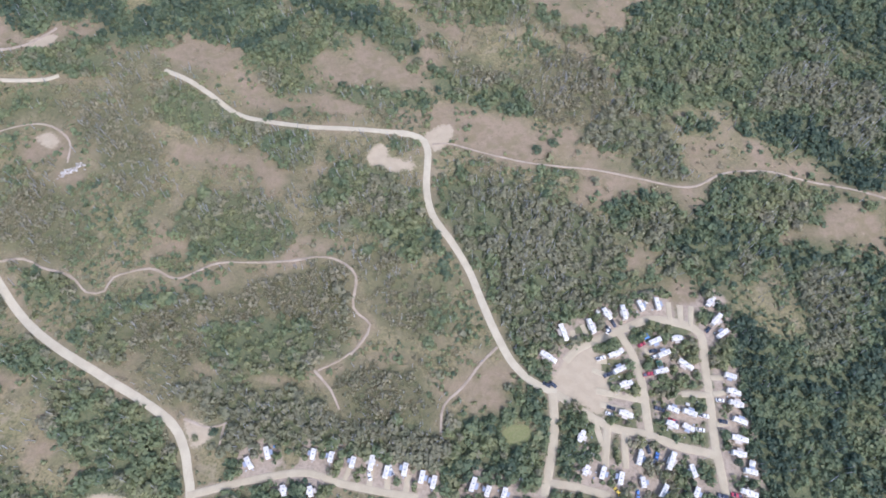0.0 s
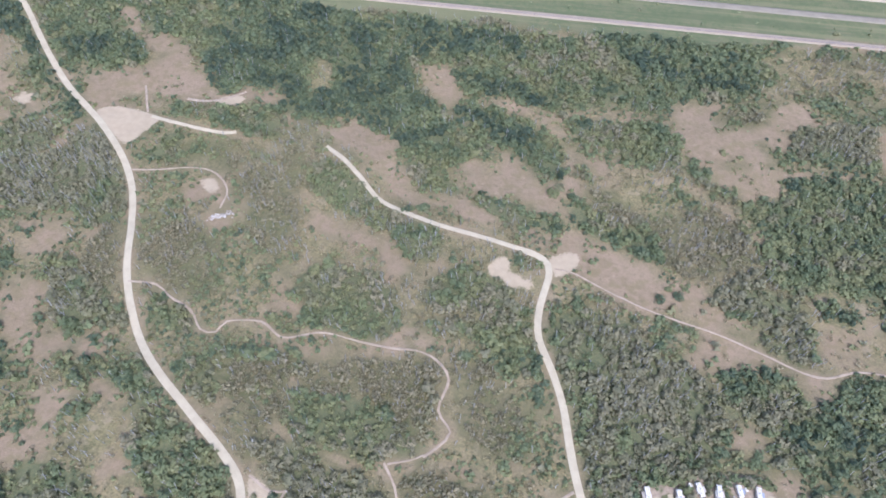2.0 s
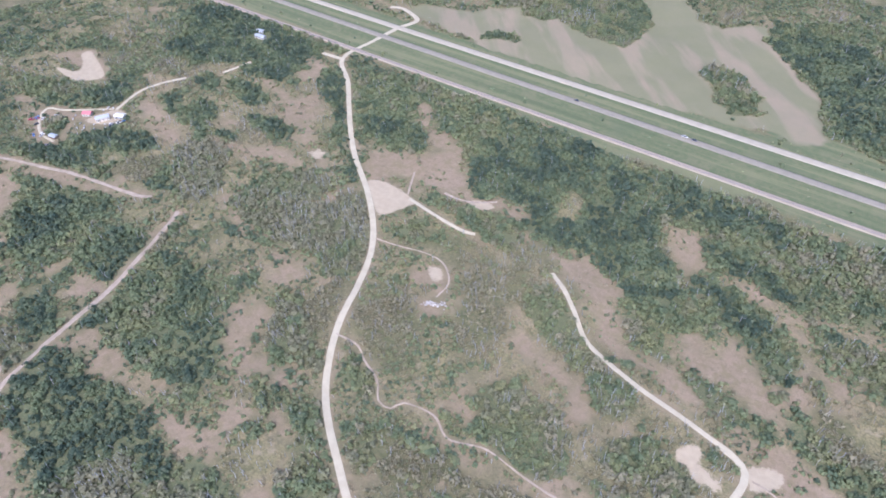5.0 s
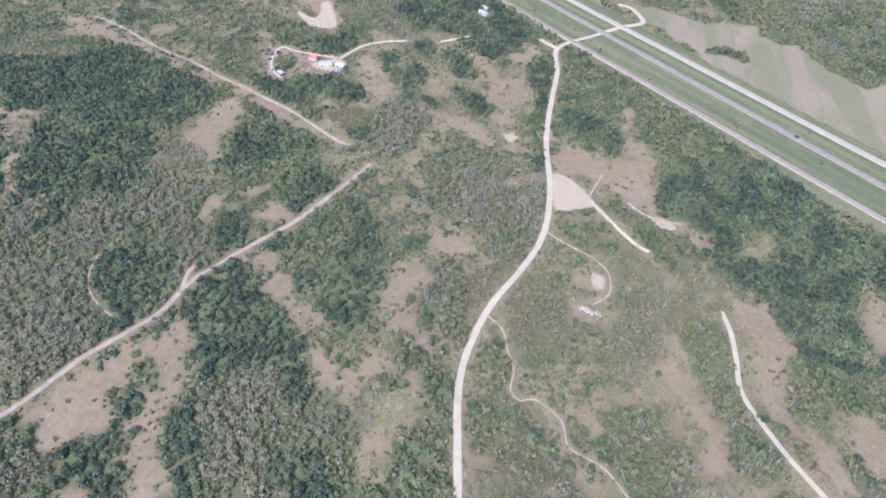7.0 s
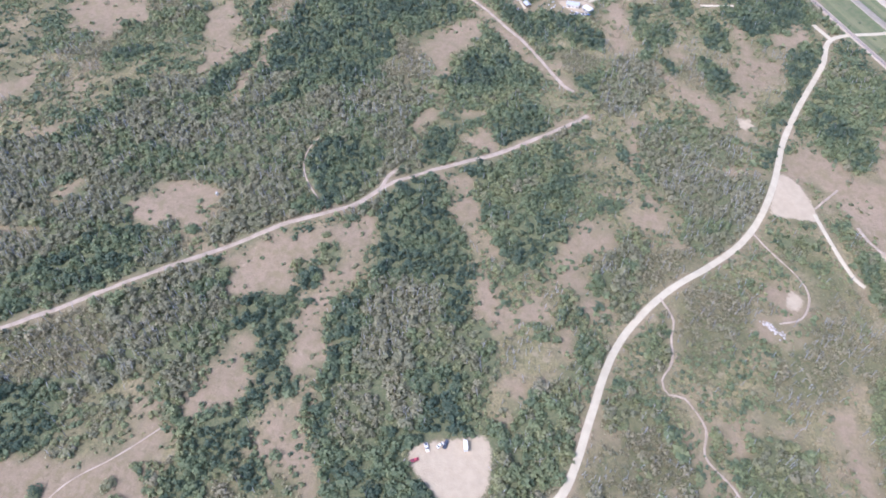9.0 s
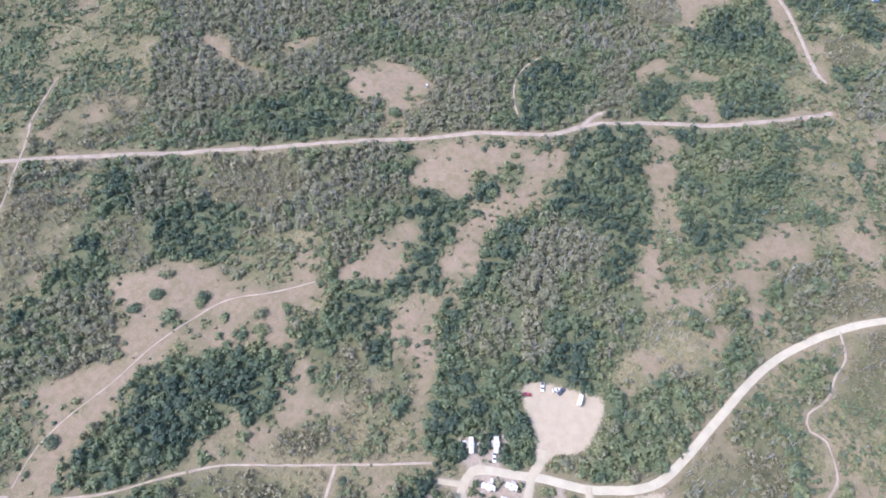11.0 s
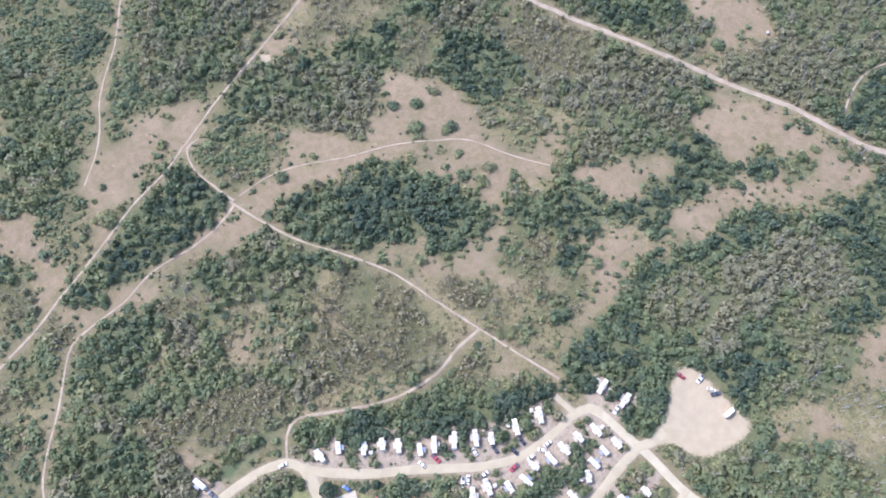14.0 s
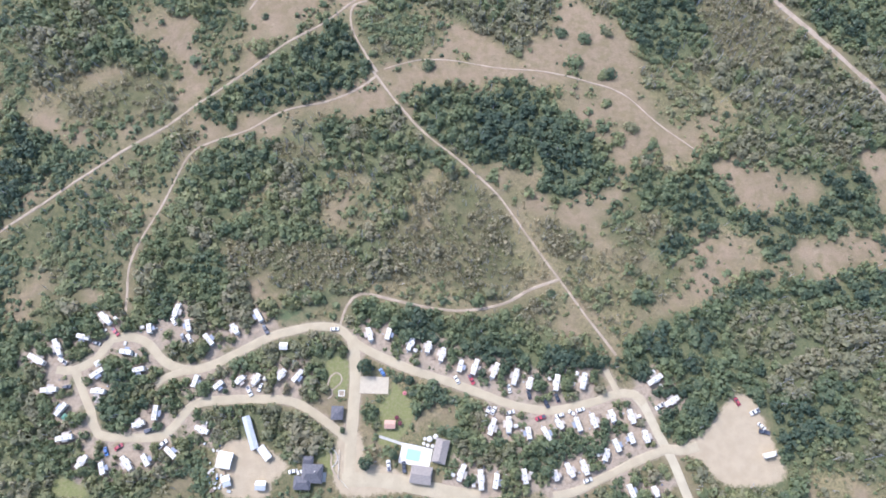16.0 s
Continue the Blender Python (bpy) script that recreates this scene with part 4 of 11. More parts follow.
zone("thicket", [(-429.9, 123), (-408.9, 153.5), (-370.8, 150.6), (-392, 121.1)])
zone("thicket", [(-148.8, 187.2), (-113.8, 202.5), (-86.3, 187.2), (-127.3, 172.4)])
zone("thicket", [(23.3, 392.6), (52.6, 397.1), (51.1, 367.5), (30.5, 361.4)])
zone("thicket", [(52.1, 362.5), (87.3, 361.2), (83.3, 343.7), (51.7, 330.7)])
zone("thicket", [(89.4, 347.2), (111.9, 345.4), (113.9, 327.9), (95.7, 326.7)])
zone("thicket", [(-221.6, 235.4), (-178.3, 254.1), (-145.3, 228.7), (-175.7, 196.1), (-214.3, 200.1)])
zone("thicket", [(-261, 320.2), (-199, 318.9), (-139.8, 332), (-172.8, 306.7), (-225, 297.2)])
zone("thicket", [(-13.6, 397), (43.7, 404.2), (33.6, 380.4), (-4.1, 377.1)])
zone("thicket", [(-577.3, 291.8), (-537.7, 309), (-530.3, 283.4), (-559.1, 276.9)])
zone("thicket", [(-516, 277.2), (-465.3, 287.4), (-456.2, 266.3), (-486.7, 257.6)])
zone("thicket", [(-584.9, 238.5), (-562.5, 255.8), (-534.6, 239.4), (-556.4, 222.7)])
zone("thicket", [(-140.2, 613.7), (-15.1, 695.5), (72, 677.3), (79.8, 612.8), (-21.1, 604.4), (-95.3, 594)])
zone("thicket", [(-445.1, -130.3), (-440.2, -69.9), (-370.7, -74.7), (-344.5, -84.9), (-331.3, -115.9), (-331.8, -134.9)])
zone("thicket", [(-442.7, -61.7), (-434.5, -18.2), (-396.6, -21.4), (-376, -63.1), (-403.9, -72.4)])
zone("thicket", [(-479.3, -5.3), (-468, 32.7), (-421.5, 21.3), (-410.4, -10.6)])
zone("thicket", [(-432.3, 28.3), (-449.6, 69.3), (-415.1, 77.1), (-395.7, 31.7)])
zone("thicket", [(-319.5, 157.1), (-297.3, 201.1), (-260.6, 166.3), (-252.8, 128)])
zone("thicket", [(-369.4, 70.9), (-337.9, 120.4), (-285.9, 94), (-323.7, 63.6)])
zone("thicket", [(-430.2, 139.8), (-388.2, 191.2), (-355.9, 165.6), (-371.4, 120.8)])
zone("thicket", [(-853.3, -113.8), (-745.9, -11), (-742.6, -55.4), (-615.4, -105.3), (-624.3, -123.1)])
zone("thicket", [(-711.3, 110.7), (-673.4, 185.7), (-573.3, 139.5), (-612.2, 84.6), (-664.1, 75.3)])
zone("thicket", [(-597.5, 182.8), (-587.2, 251.9), (-502.7, 236.5), (-535.2, 193.3)])
zone("thicket", [(-682.8, 281.6), (-614.4, 387), (-550, 376.3), (-619.2, 292.8)])
zone("thicket", [(-749.1, 212.2), (-690.8, 327.4), (-635.9, 287.4), (-663.3, 233.2)])
zone("thicket", [(-534.8, 131.9), (-504.6, 191.7), (-447.2, 209.7), (-473.7, 157.2)])
zone("thicket", [(-250.3, 82.9), (-247, 129.2), (-151.8, 80.4), (-189.9, 64)])
zone("thicket", [(-240.4, 142.3), (-191.2, 162.9), (-170.7, 134.4), (-195.8, 118.1)])
zone("thicket", [(-176.1, 107.4), (-171.2, 150.1), (-119, 145.8), (-146.3, 91.3)])
zone("thicket", [(-304.1, 254.5), (-292.6, 277.4), (-264.9, 252.7), (-283.8, 241)])
zone("thicket", [(-222, 199.8), (-188.3, 256.4), (-160.2, 224.7), (-181.9, 181.4)])
zone("thicket", [(-196.2, 272.4), (-171.5, 279.5), (-133.9, 259.1), (-146.2, 243.5)])
zone("thicket", [(-110.7, 237.7), (-103.4, 252.1), (-69.5, 251.6), (-79.4, 224.6)])
zone("thicket", [(-141.8, 318.3), (-125.8, 330.6), (-93.7, 304.4), (-106.7, 295.6)])
zone("thicket", [(-141.9, 338.3), (-108.6, 364.9), (-80.6, 330.5), (-101.7, 323)])
zone("thicket", [(-563.7, -353.9), (-598.4, -334.7), (-642.9, -273), (-642.8, -164.5), (-582.9, -136.4), (-545.1, -226.3), (-517.1, -291.8)])
zone("thicket", [(-425.2, -308.6), (-456.1, -274.9), (-441, -170.3), (-449.9, -104.6), (-419.5, -67.2), (-370.7, -81.6), (-386.5, -132.6), (-357.7, -208.4), (-352.7, -284.9)])
zone("thicket", [(-550, 49.8), (-553.8, 117.7), (-484.5, 126.4), (-472.7, 76.5), (-490.9, 44.8)])
zone("thicket", [(-523.8, -61.7), (-544.2, 8.5), (-467.7, 42.8), (-466.8, -41.4)])
zone("thicket", [(-413.3, -71.3), (-444.2, -32.1), (-390.4, -23.6), (-362.3, -48.5)])
zone("thicket", [(-403.1, 59.2), (-379.2, 120.8), (-320.9, 125.6), (-277.9, 93.9), (-315.3, 61.2)])
zone("thicket", [(-414.4, 172.8), (-394.4, 257.1), (-322.4, 247.9), (-279.8, 193.2), (-317.6, 169)])
zone("thicket", [(-261.9, 120.4), (-242.8, 137.7), (-189.7, 104.2), (-132.8, 73.5), (-135.5, 38.3), (-166.2, 48.4), (-191.7, 78.2)])
zone("thicket", [(-211, 122.7), (-216.7, 151.8), (-179.2, 147.5), (-151.2, 157.9), (-131, 97)])
zone("lush", [(-149.3, 184.4), (-128.5, 203.7), (-81.1, 208.9), (-70.2, 192.8), (-108.2, 166), (-140.3, 162.6)])
zone("lush", [(-114.7, 239.3), (-103.6, 249.8), (-69.1, 242.2), (-73.8, 235.2), (-99.4, 232.1)])
zone("lush", [(-78.2, 219.2), (-47.5, 225.3), (-11.7, 213.3), (-17.9, 183), (-59.8, 202.1)])
zone("lawn", [(54.5, -31.1), (46.3, -31), (41.8, -26.3), (44.7, -17.1), (49.9, -19.5), (50.8, -26.8)])
zone("bare", [(-682.5, -318.7), (-682.2, -287.2), (-666.5, -258), (-616.4, -229.2), (-606.4, -252.3), (-586.5, -268), (-610.6, -302.2)])
zone("bare", [(-490.3, -31.8), (-485.9, 15.5), (-482.5, 43.9), (-475.9, 14.5), (-478.7, -22.9)])
zone("forest", [(-670.5, -129.9), (-646.8, -58), (-559.2, -64.1), (-495.6, -83.2), (-478.6, -137.2), (-562.7, -133.8)])
zone("forest", [(-557.6, 48.4), (-567.6, 99.7), (-466.3, 81.8), (-481.7, 39)])
zone("forest", [(-415.6, -73.6), (-432.5, -56.2), (-432.3, -16.6), (-364.7, -29.1), (-359.7, -65.5)])
zone("forest", [(-621, -255), (-634.5, -164.8), (-589, -180.5), (-598, -231.2)])
zone("grey", [(-499.7, -276.7), (-506.3, -143.9), (-458.8, -126.9), (-418.7, -198.2), (-392.7, -252.1)])
zone("thicket", [(-499.7, -276.7), (-506.3, -143.9), (-458.8, -126.9), (-418.7, -198.2), (-392.7, -252.1)])
zone("thicket", [(-387.1, -220.3), (-415, -177.5), (-417.9, -86.4), (-366.8, -73.4), (-386.2, -134.1), (-382.2, -192.5)])
zone("deep", [(-666.7, -46.6), (-647.9, 59.7), (-595.7, 53.2), (-535.3, 20.3), (-497.6, -50.4), (-495.6, -83.2), (-475.7, -141.4), (-562.7, -133.8), (-670.5, -129.9)])
zone("bare", [(0, -35.1), (-9.9, -36.1), (-16.7, -31.5), (-12.8, -27.6), (-4.2, -30.6)])
zone("bare", [(-30.4, -43.3), (-36.2, -42.4), (-36, -37.2), (-30.2, -38)])
zone("bare", [(-82.3, 355.9), (-40.8, 355.4), (-12.8, 335.1), (-4.7, 311.1), (-32.4, 314.1), (-60.4, 333.4)])
zone("bare", [(37.1, 411.8), (84.6, 443.3), (130.2, 449.1), (126.5, 423.4), (94.4, 414.9), (111.4, 390.2), (76, 386.5), (47.6, 390.5)])
zone("bare", [(-148, 253.4), (-125.9, 256.8), (-93.1, 237.5), (-71.9, 227.7), (-84.8, 222.1), (-111.7, 225.9), (-131.2, 238.9)])
zone("bare", [(106.5, 237.2), (125.8, 250.3), (132.6, 236.2), (116.7, 224.4)])
zone("open", [(-242.8, 149.8), (-231.5, 224.8), (-211.4, 262.5), (-171.5, 276.6), (-133.5, 242.7), (-161.6, 223.7), (-135, 186.2), (-170.9, 162.6), (-205, 156.6)])
zone("open", [(-222, 199.8), (-192, 259.5), (-143, 240.8), (-125.3, 192.7), (-164.1, 181.3)])
zone("open", [(-411.9, 113.2), (-398.1, 155.9), (-363.7, 136.1), (-365.6, 104.8)])
zone("bare", [(-341, 40.8), (-319.1, 50), (-290.6, 52.8), (-293.3, 45.3), (-318.6, 39.9)])
zone("forest", [(-374.5, -14.1), (-378.4, 14.7), (-339.2, 44.3), (-309.6, 46.8), (-272.7, 38.3), (-233.7, 42.8), (-179.1, 26), (-221.5, -58.6), (-277.6, -44.7), (-313.6, -23.4)])
zone("deep", [(-385.5, -11.8), (-384, 16.1), (-344.3, 45.9), (-307.9, 50.2), (-245.7, 36.4), (-179.1, 26), (-221.5, -58.6), (-277.6, -44.7), (-313.6, -23.4)])
zone("forest", [(-280, -107.5), (-288.7, -88.1), (-281.4, -69.4), (-231.8, -79.1), (-247.6, -110.4)])
zone("deep", [(-280, -107.5), (-288.7, -88.1), (-281.4, -69.4), (-231.8, -79.1), (-247.6, -110.4)])
zone("forest", [(-312.6, -135.7), (-307.2, -120.7), (-282, -119.4), (-253.7, -122.7), (-261.3, -137.8)])
zone("deep", [(-312.6, -135.7), (-307.2, -120.7), (-282, -119.4), (-253.7, -122.7), (-261.3, -137.8)])
zone("bare", [(-198.3, 318.7), (-172.5, 319.5), (-148.5, 325.2), (-132.2, 318), (-117, 292.6), (-143.4, 295.8), (-168.7, 305.8)])
zone("lush", [(-533.9, 239.6), (-523.8, 270.9), (-498.3, 288), (-462.9, 274.4), (-468.8, 242.7)])
zone("lush", [(-477.9, 264.9), (-453.6, 292.7), (-412.6, 260.2), (-436.8, 248.6)])
zone("lush", [(-518.9, 183.7), (-512.2, 217.7), (-462.9, 206.2), (-468.1, 168.1)])
zone("lush", [(-447.1, 177.6), (-434.7, 219.9), (-410.4, 202.3), (-423.8, 172.4)])
zone("lush", [(-574.3, 277.5), (-541.3, 298.8), (-525.2, 283.9), (-544.5, 264.1)])
zone("lush", [(-574.8, 227.8), (-569.6, 250.1), (-533.9, 239.6), (-543.7, 220.2)])
zone("island", [(83.6, 120.7), (90.9, 124.2), (96.2, 125), (94.7, 121.8), (87.4, 118)])
zone("island", [(86.2, 113.3), (90.2, 115.3), (96.4, 116.1), (97, 112.7), (88.3, 109.6)])
zone("island", [(91.6, 105.4), (95.7, 108), (100.8, 108.2), (100, 105.7), (93.8, 103.1)])
zone("island", [(90.5, 98.1), (96.5, 99.5), (104.2, 101.6), (105.9, 97.7), (104.5, 95.6), (96.3, 96.5)])
zone("island", [(87, 83.2), (92.4, 84.5), (103.8, 82), (103.6, 79.7), (96.2, 78.6)])
zone("island", [(101.8, 91.6), (106.9, 90.3), (106, 86.8), (101.4, 87.2)])
zone("island", [(110.2, 134), (115.2, 137.5), (121.9, 136.1), (119.1, 130.4), (111.1, 126.9), (108.8, 129)])
zone("island", [(123.8, 136.1), (130.5, 135.4), (134.9, 133.3), (129.9, 129.8), (123.9, 131.2)])
zone("island", [(109.9, 114.7), (113.1, 116.4), (117.3, 113.5), (112.5, 110.2)])
zone("island", [(113.8, 80.3), (122.3, 77.8), (135, 75.3), (123.2, 73.5), (112, 76.6)])
zone("island", [(127.5, 97), (137.4, 93.8), (139.3, 90), (129.7, 91.1), (125.6, 93.3)])
zone("island", [(63.2, 85.9), (66.4, 92.5), (70.8, 91.4), (74.9, 86.3), (77.4, 79.1), (75.5, 70.5), (65.4, 70.1), (62.2, 77.1)])
zone("island", [(78.7, 76.3), (81.8, 79.2), (83.4, 73.6), (82.9, 66.5), (78.9, 66.4), (77.6, 72)])
zone("island", [(70.4, 126), (74.8, 127.8), (75.5, 122.4), (73.2, 119.7), (70.2, 122.2)])
zone("island", [(76.9, 131.1), (80.1, 132.9), (83.4, 126.5), (80.2, 124.8)])
zone("lush", [(-210.8, -29.3), (-252.4, -17.5), (-234.9, 16.5), (-204.6, 34), (-184.1, 16.9), (-181.4, -9.6)])
zone("lush", [(-193.1, 29.4), (-236.5, 89.4), (-201.9, 105.2), (-160.1, 67.2)])
zone("open", [(-231, 163), (-219, 188.4), (-183.3, 186.3), (-178.7, 233.9), (-142.8, 246.1), (-81.3, 217.7), (-62.8, 192.3), (-34.1, 190.4), (-17.6, 147.7), (-35.9, 145.5), (-54.3, 172.7), (-81.6, 171), (-114, 163.1), (-157.1, 146.1), (-193.4, 140.8)])
zone("open", [(-114.5, 152.5), (-71.5, 164.6), (-45.6, 162.1), (-31.4, 142), (-11.8, 123), (-22.8, 103.8), (-53.2, 108.9), (-79.6, 127), (-108.2, 132.5)])
zone("open", [(-195, 170.6), (-146.2, 168.9), (-144.1, 158.3), (-185.2, 156.7)])
zone("open", [(-216.1, 158.7), (-204.8, 203.4), (-202.2, 237.1), (-177.2, 266.5), (-125.9, 240.8), (-125.6, 167.4), (-171.1, 161.3)])
zone("open", [(17.4, -175.9), (-26.5, -177), (-57.3, -154.2), (-42.3, -131.7), (7.3, -144.5), (32.8, -148)])
zone("open", [(22.5, -196.6), (-24.8, -200.2), (-48.8, -161), (-59.4, -126.6), (-10.9, -138.5), (29, -162.1)])
zone("open", [(-199.6, 265.7), (-179.3, 306), (-135.4, 274.1), (-147.6, 231.7)])
zone("thicket", [(29.8, -473.2), (-34.4, -425.5), (-11.9, -386.2), (8.4, -355.1), (30.5, -323.2), (47.8, -301), (67.9, -287.3), (89.3, -294), (101.3, -289.3)])
zone("forest", [(55.6, -407), (39.7, -389.5), (37.2, -333.4), (40.1, -310.1), (68.7, -302), (94.4, -307)])
zone("thicket", [(-36.1, -411.4), (-124.2, -352.6), (-90.4, -340.1), (-46.8, -314.2), (-6.9, -321.8), (6.4, -342.6)])
zone("bare", [(32.2, -319.4), (-1.2, -310.2), (-33.9, -312.7), (-42.5, -306.3), (-4.8, -286.8), (23.4, -282.8), (38.2, -274.6), (51.4, -261.3), (65.3, -253.7), (60.2, -277), (45.1, -298.9)])
zone("bare", [(97.2, -299.8), (80.5, -273.9), (78.4, -254.8), (91.6, -247.4), (100.5, -249.8), (96.4, -268.1)])
zone("forest", [(-55.5, -307.8), (-84.4, -314.8), (-133.7, -295.9), (-150, -260.3), (-134.6, -238), (-114.5, -253), (-75.4, -271.1), (-52.6, -288)])
zone("thicket", [(-140.2, -334.3), (-276.8, -233.1), (-206.3, -207.2), (-168, -241.3), (-149.1, -278.6)])
zone("thicket", [(-266.7, -215.6), (-312.2, -134.4), (-293, -120.7), (-226.6, -132.7), (-212.5, -158.8), (-221, -190.7)])
zone("thicket", [(-269, -111.7), (-288.4, -92), (-276.1, -75.7), (-245.7, -93.2)])
zone("thicket", [(-327.8, -134.4), (-364.7, -118.8), (-389.5, -82.9), (-361.5, -64.4), (-336.7, -93.8)])
zone("thicket", [(-293, -233.9), (-342, -184.7), (-326.3, -153.2), (-302.5, -176.8)])
zone("thicket", [(-470.5, 194.4), (-428.2, 214.9), (-372.4, 270.1), (-324.8, 258.4), (-270.1, 183.9), (-256.5, 150.5), (-222.2, 114.2), (-276.6, 122), (-313.8, 152.1), (-369.1, 157.3), (-432.8, 161.2)])
zone("thicket", [(-407.2, 138.7), (-380.3, 163.2), (-307.3, 145.2), (-320.4, 119.2), (-362, 98.9)])
zone("forest", [(-362, 98.9), (-314, 117.6), (-281.5, 85.1), (-299.5, 68.1), (-311.3, 54.3)])
zone("forest", [(-231.6, 105.5), (-207, 105.5), (-144.6, 78.6), (-208.2, 47.3), (-219.5, 72.9), (-212.2, 87.6)])
zone("thicket", [(-281.6, 28.2), (-256.7, 43.9), (-216.7, 56.6), (-207.8, 46.9), (-268.7, 16.9)])
zone("thicket", [(-280.2, 111.3), (-219.2, 115.6), (-220.3, 106.9), (-257.7, 96.7)])
zone("forest", [(-317.2, 155.7), (-281.6, 147.9), (-251.7, 134.2), (-222.7, 109.8), (-262.4, 111.3), (-282.7, 123.7)])
zone("bare", [(-532, 315.9), (-499.1, 336.4), (-457.3, 299.1), (-429, 288.3), (-376.4, 268.2), (-359.6, 255.1), (-374.6, 241), (-426.3, 266.2), (-470.5, 268.2), (-469.7, 237.6), (-511.1, 264.7), (-511.7, 289.8)])
zone("forest", [(-468.3, 310.8), (-457.7, 333.5), (-389.9, 283.9), (-364.2, 267), (-392.7, 267.6)])
zone("bare", [(-180.3, 169.2), (-157.6, 184.9), (-155.7, 195.1), (-132.4, 211.2), (-123.4, 201.6), (-147.3, 167.7), (-169.7, 165.5)])
zone("bare", [(-225.3, 280.8), (-189.6, 292), (-178, 279.3), (-212.9, 268.3)])
zone("thicket", [(193.7, -342.2), (109.2, -321.9), (103.7, -278.5), (130.3, -280.8), (176.7, -280), (185.4, -236.1), (198.9, -214)])
zone("thicket", [(149.7, -246.2), (101.2, -242.2), (110.4, -217.9), (156.1, -203.6)])
zone("thicket", [(65.7, -307.1), (31.2, -303.2), (47.3, -289.9), (61.9, -285)])
zone("thicket", [(-239.5, 180.2), (-228.5, 212.4), (-186.4, 243.8), (-167.4, 208.9), (-199.8, 167.3)])
zone("thicket", [(-340.8, -130.8), (-378.2, -102.8), (-364.2, -73.1), (-328.2, -106.1)])
zone("thicket", [(-614.7, -42.9), (-607.9, 43.8), (-551.5, 29.4), (-529.9, -32.1)])
zone("thicket", [(-270.6, -223.5), (-283.8, -163.1), (-248, -149.6), (-252.8, -211.8)])
zone("thicket", [(-127.8, -493.9), (-184.6, -376.1), (-163.5, -359), (-92.6, -340), (-48.9, -319.5), (-19.6, -346.3)])
zone("thicket", [(-200.4, -335.4), (-246.1, -290.9), (-299.4, -161.9), (-277.8, -156.9), (-232, -237.6), (-183.8, -287), (-153.2, -304.2)])
zone("thicket", [(-340.6, -141.3), (-368.8, -111.6), (-382.3, -74.2), (-356.2, -65.6), (-326.8, -115)])
zone("thicket", [(-382.3, -74.2), (-431.4, -53.6), (-407, -21.8), (-362.9, -47.8)])
zone("thicket", [(-417.6, 10.6), (-457, 47.3), (-407.2, 63.7), (-393, 27.7)])
zone("thicket", [(-271.6, -209.3), (-277.5, -165.9), (-242.8, -155.8), (-235.3, -182.4)])
zone("thicket", [(-267.4, -154.5), (-306.7, -125.5), (-257.1, -112.4), (-228.8, -128.6), (-227.7, -145.3)])
zone("thicket", [(-246.8, -369.9), (-340.9, -239.5), (-321.8, -176.6), (-284.6, -218.9), (-259.9, -281.4), (-232, -349.6)])
zone("thicket", [(-36.8, -289.1), (-59, -264.9), (-37.4, -250.2), (-24.6, -274.2)])
zone("thicket", [(35.9, -223.3), (-71.7, -138.3), (-84.5, -93.4), (-56.2, -86.1), (-18, -91.3), (57.7, -195.7)])
zone("thicket", [(-131.7, -126.1), (-147, -104.9), (-127, -90.5), (-115, -101.2)])
zone("thicket", [(-137.3, -94), (-140.8, -65.6), (-120.8, -59.5), (-115.2, -78.2)])
zone("thicket", [(-280, 13.8), (-284.5, 33.5), (-250.1, 37.6), (-208.3, 39.1), (-191.3, 26.9)])
zone("thicket", [(-351.1, -6), (-359.2, 36.6), (-311.7, 43.9), (-293.6, 18.8)])
zone("thicket", [(-333.9, 46.2), (-371, 75.6), (-302.8, 97.9), (-295.2, 74.5)])
zone("thicket", [(-211.9, 44.1), (-281.3, 105), (-229.1, 122.1), (-196.8, 98), (-149.6, 71.9), (-124.6, 37.4), (-153.8, 38.6)])
zone("thicket", [(96.6, -199.9), (5.7, -215.2), (-56.8, -166.3), (-71.6, -123.7), (-55.2, -87.7), (12.6, -117.3), (39.1, -107.6), (115.1, -123.1), (100.8, -165.7)])
zone("thicket", [(193.8, -341.3), (112.7, -321.9), (104.1, -274.5), (150.2, -281.6), (176.9, -276.1), (197.3, -254)])
zone("thicket", [(79.8, -306.2), (48.8, -303.1), (51.9, -282.6), (80.1, -276.9)])
zone("thicket", [(197.6, -246.5), (172.1, -247.8), (141.4, -229.1), (162.2, -205.1), (199.6, -196.7)])
zone("thicket", [(199.9, -189.9), (137.7, -199.1), (105, -209.2), (132.5, -156.6), (141.1, -129.5), (174.6, -157), (201.1, -160.2)])
zone("thicket", [(-99.7, -152.2), (-132.1, -148), (-129.7, -130.5), (-96.8, -131.4)])
zone("thicket", [(-145.8, -109), (-174.6, -105.5), (-167, -76.7), (-137.9, -77.2)])
zone("thicket", [(-122.4, -118.2), (-146.1, -119.4), (-133, -81.7), (-111.1, -83.8)])
zone("thicket", [(-93, -264.8), (-137.3, -254.1), (-126.9, -243.8), (-92.1, -248)])
zone("thicket", [(-174.1, -254), (-269.1, -226.9), (-296.6, -169.9), (-236.8, -184.3), (-215.9, -205.7), (-175.7, -215.3)])
zone("thicket", [(-59.4, -80.3), (-86.9, -67.2), (-100.6, -51.4), (-54.5, -62.7)])
zone("forest", [(-401.1, 55.1), (-387.3, 70.8), (-309.5, 109.9), (-278.7, 90.3), (-300.4, 69.7), (-335.4, 54.3), (-371.6, 38.4)])
zone("forest", [(-344.8, 23.2), (-332, 37.2), (-292.3, 34), (-258.1, 25.5), (-298, -3.3)])
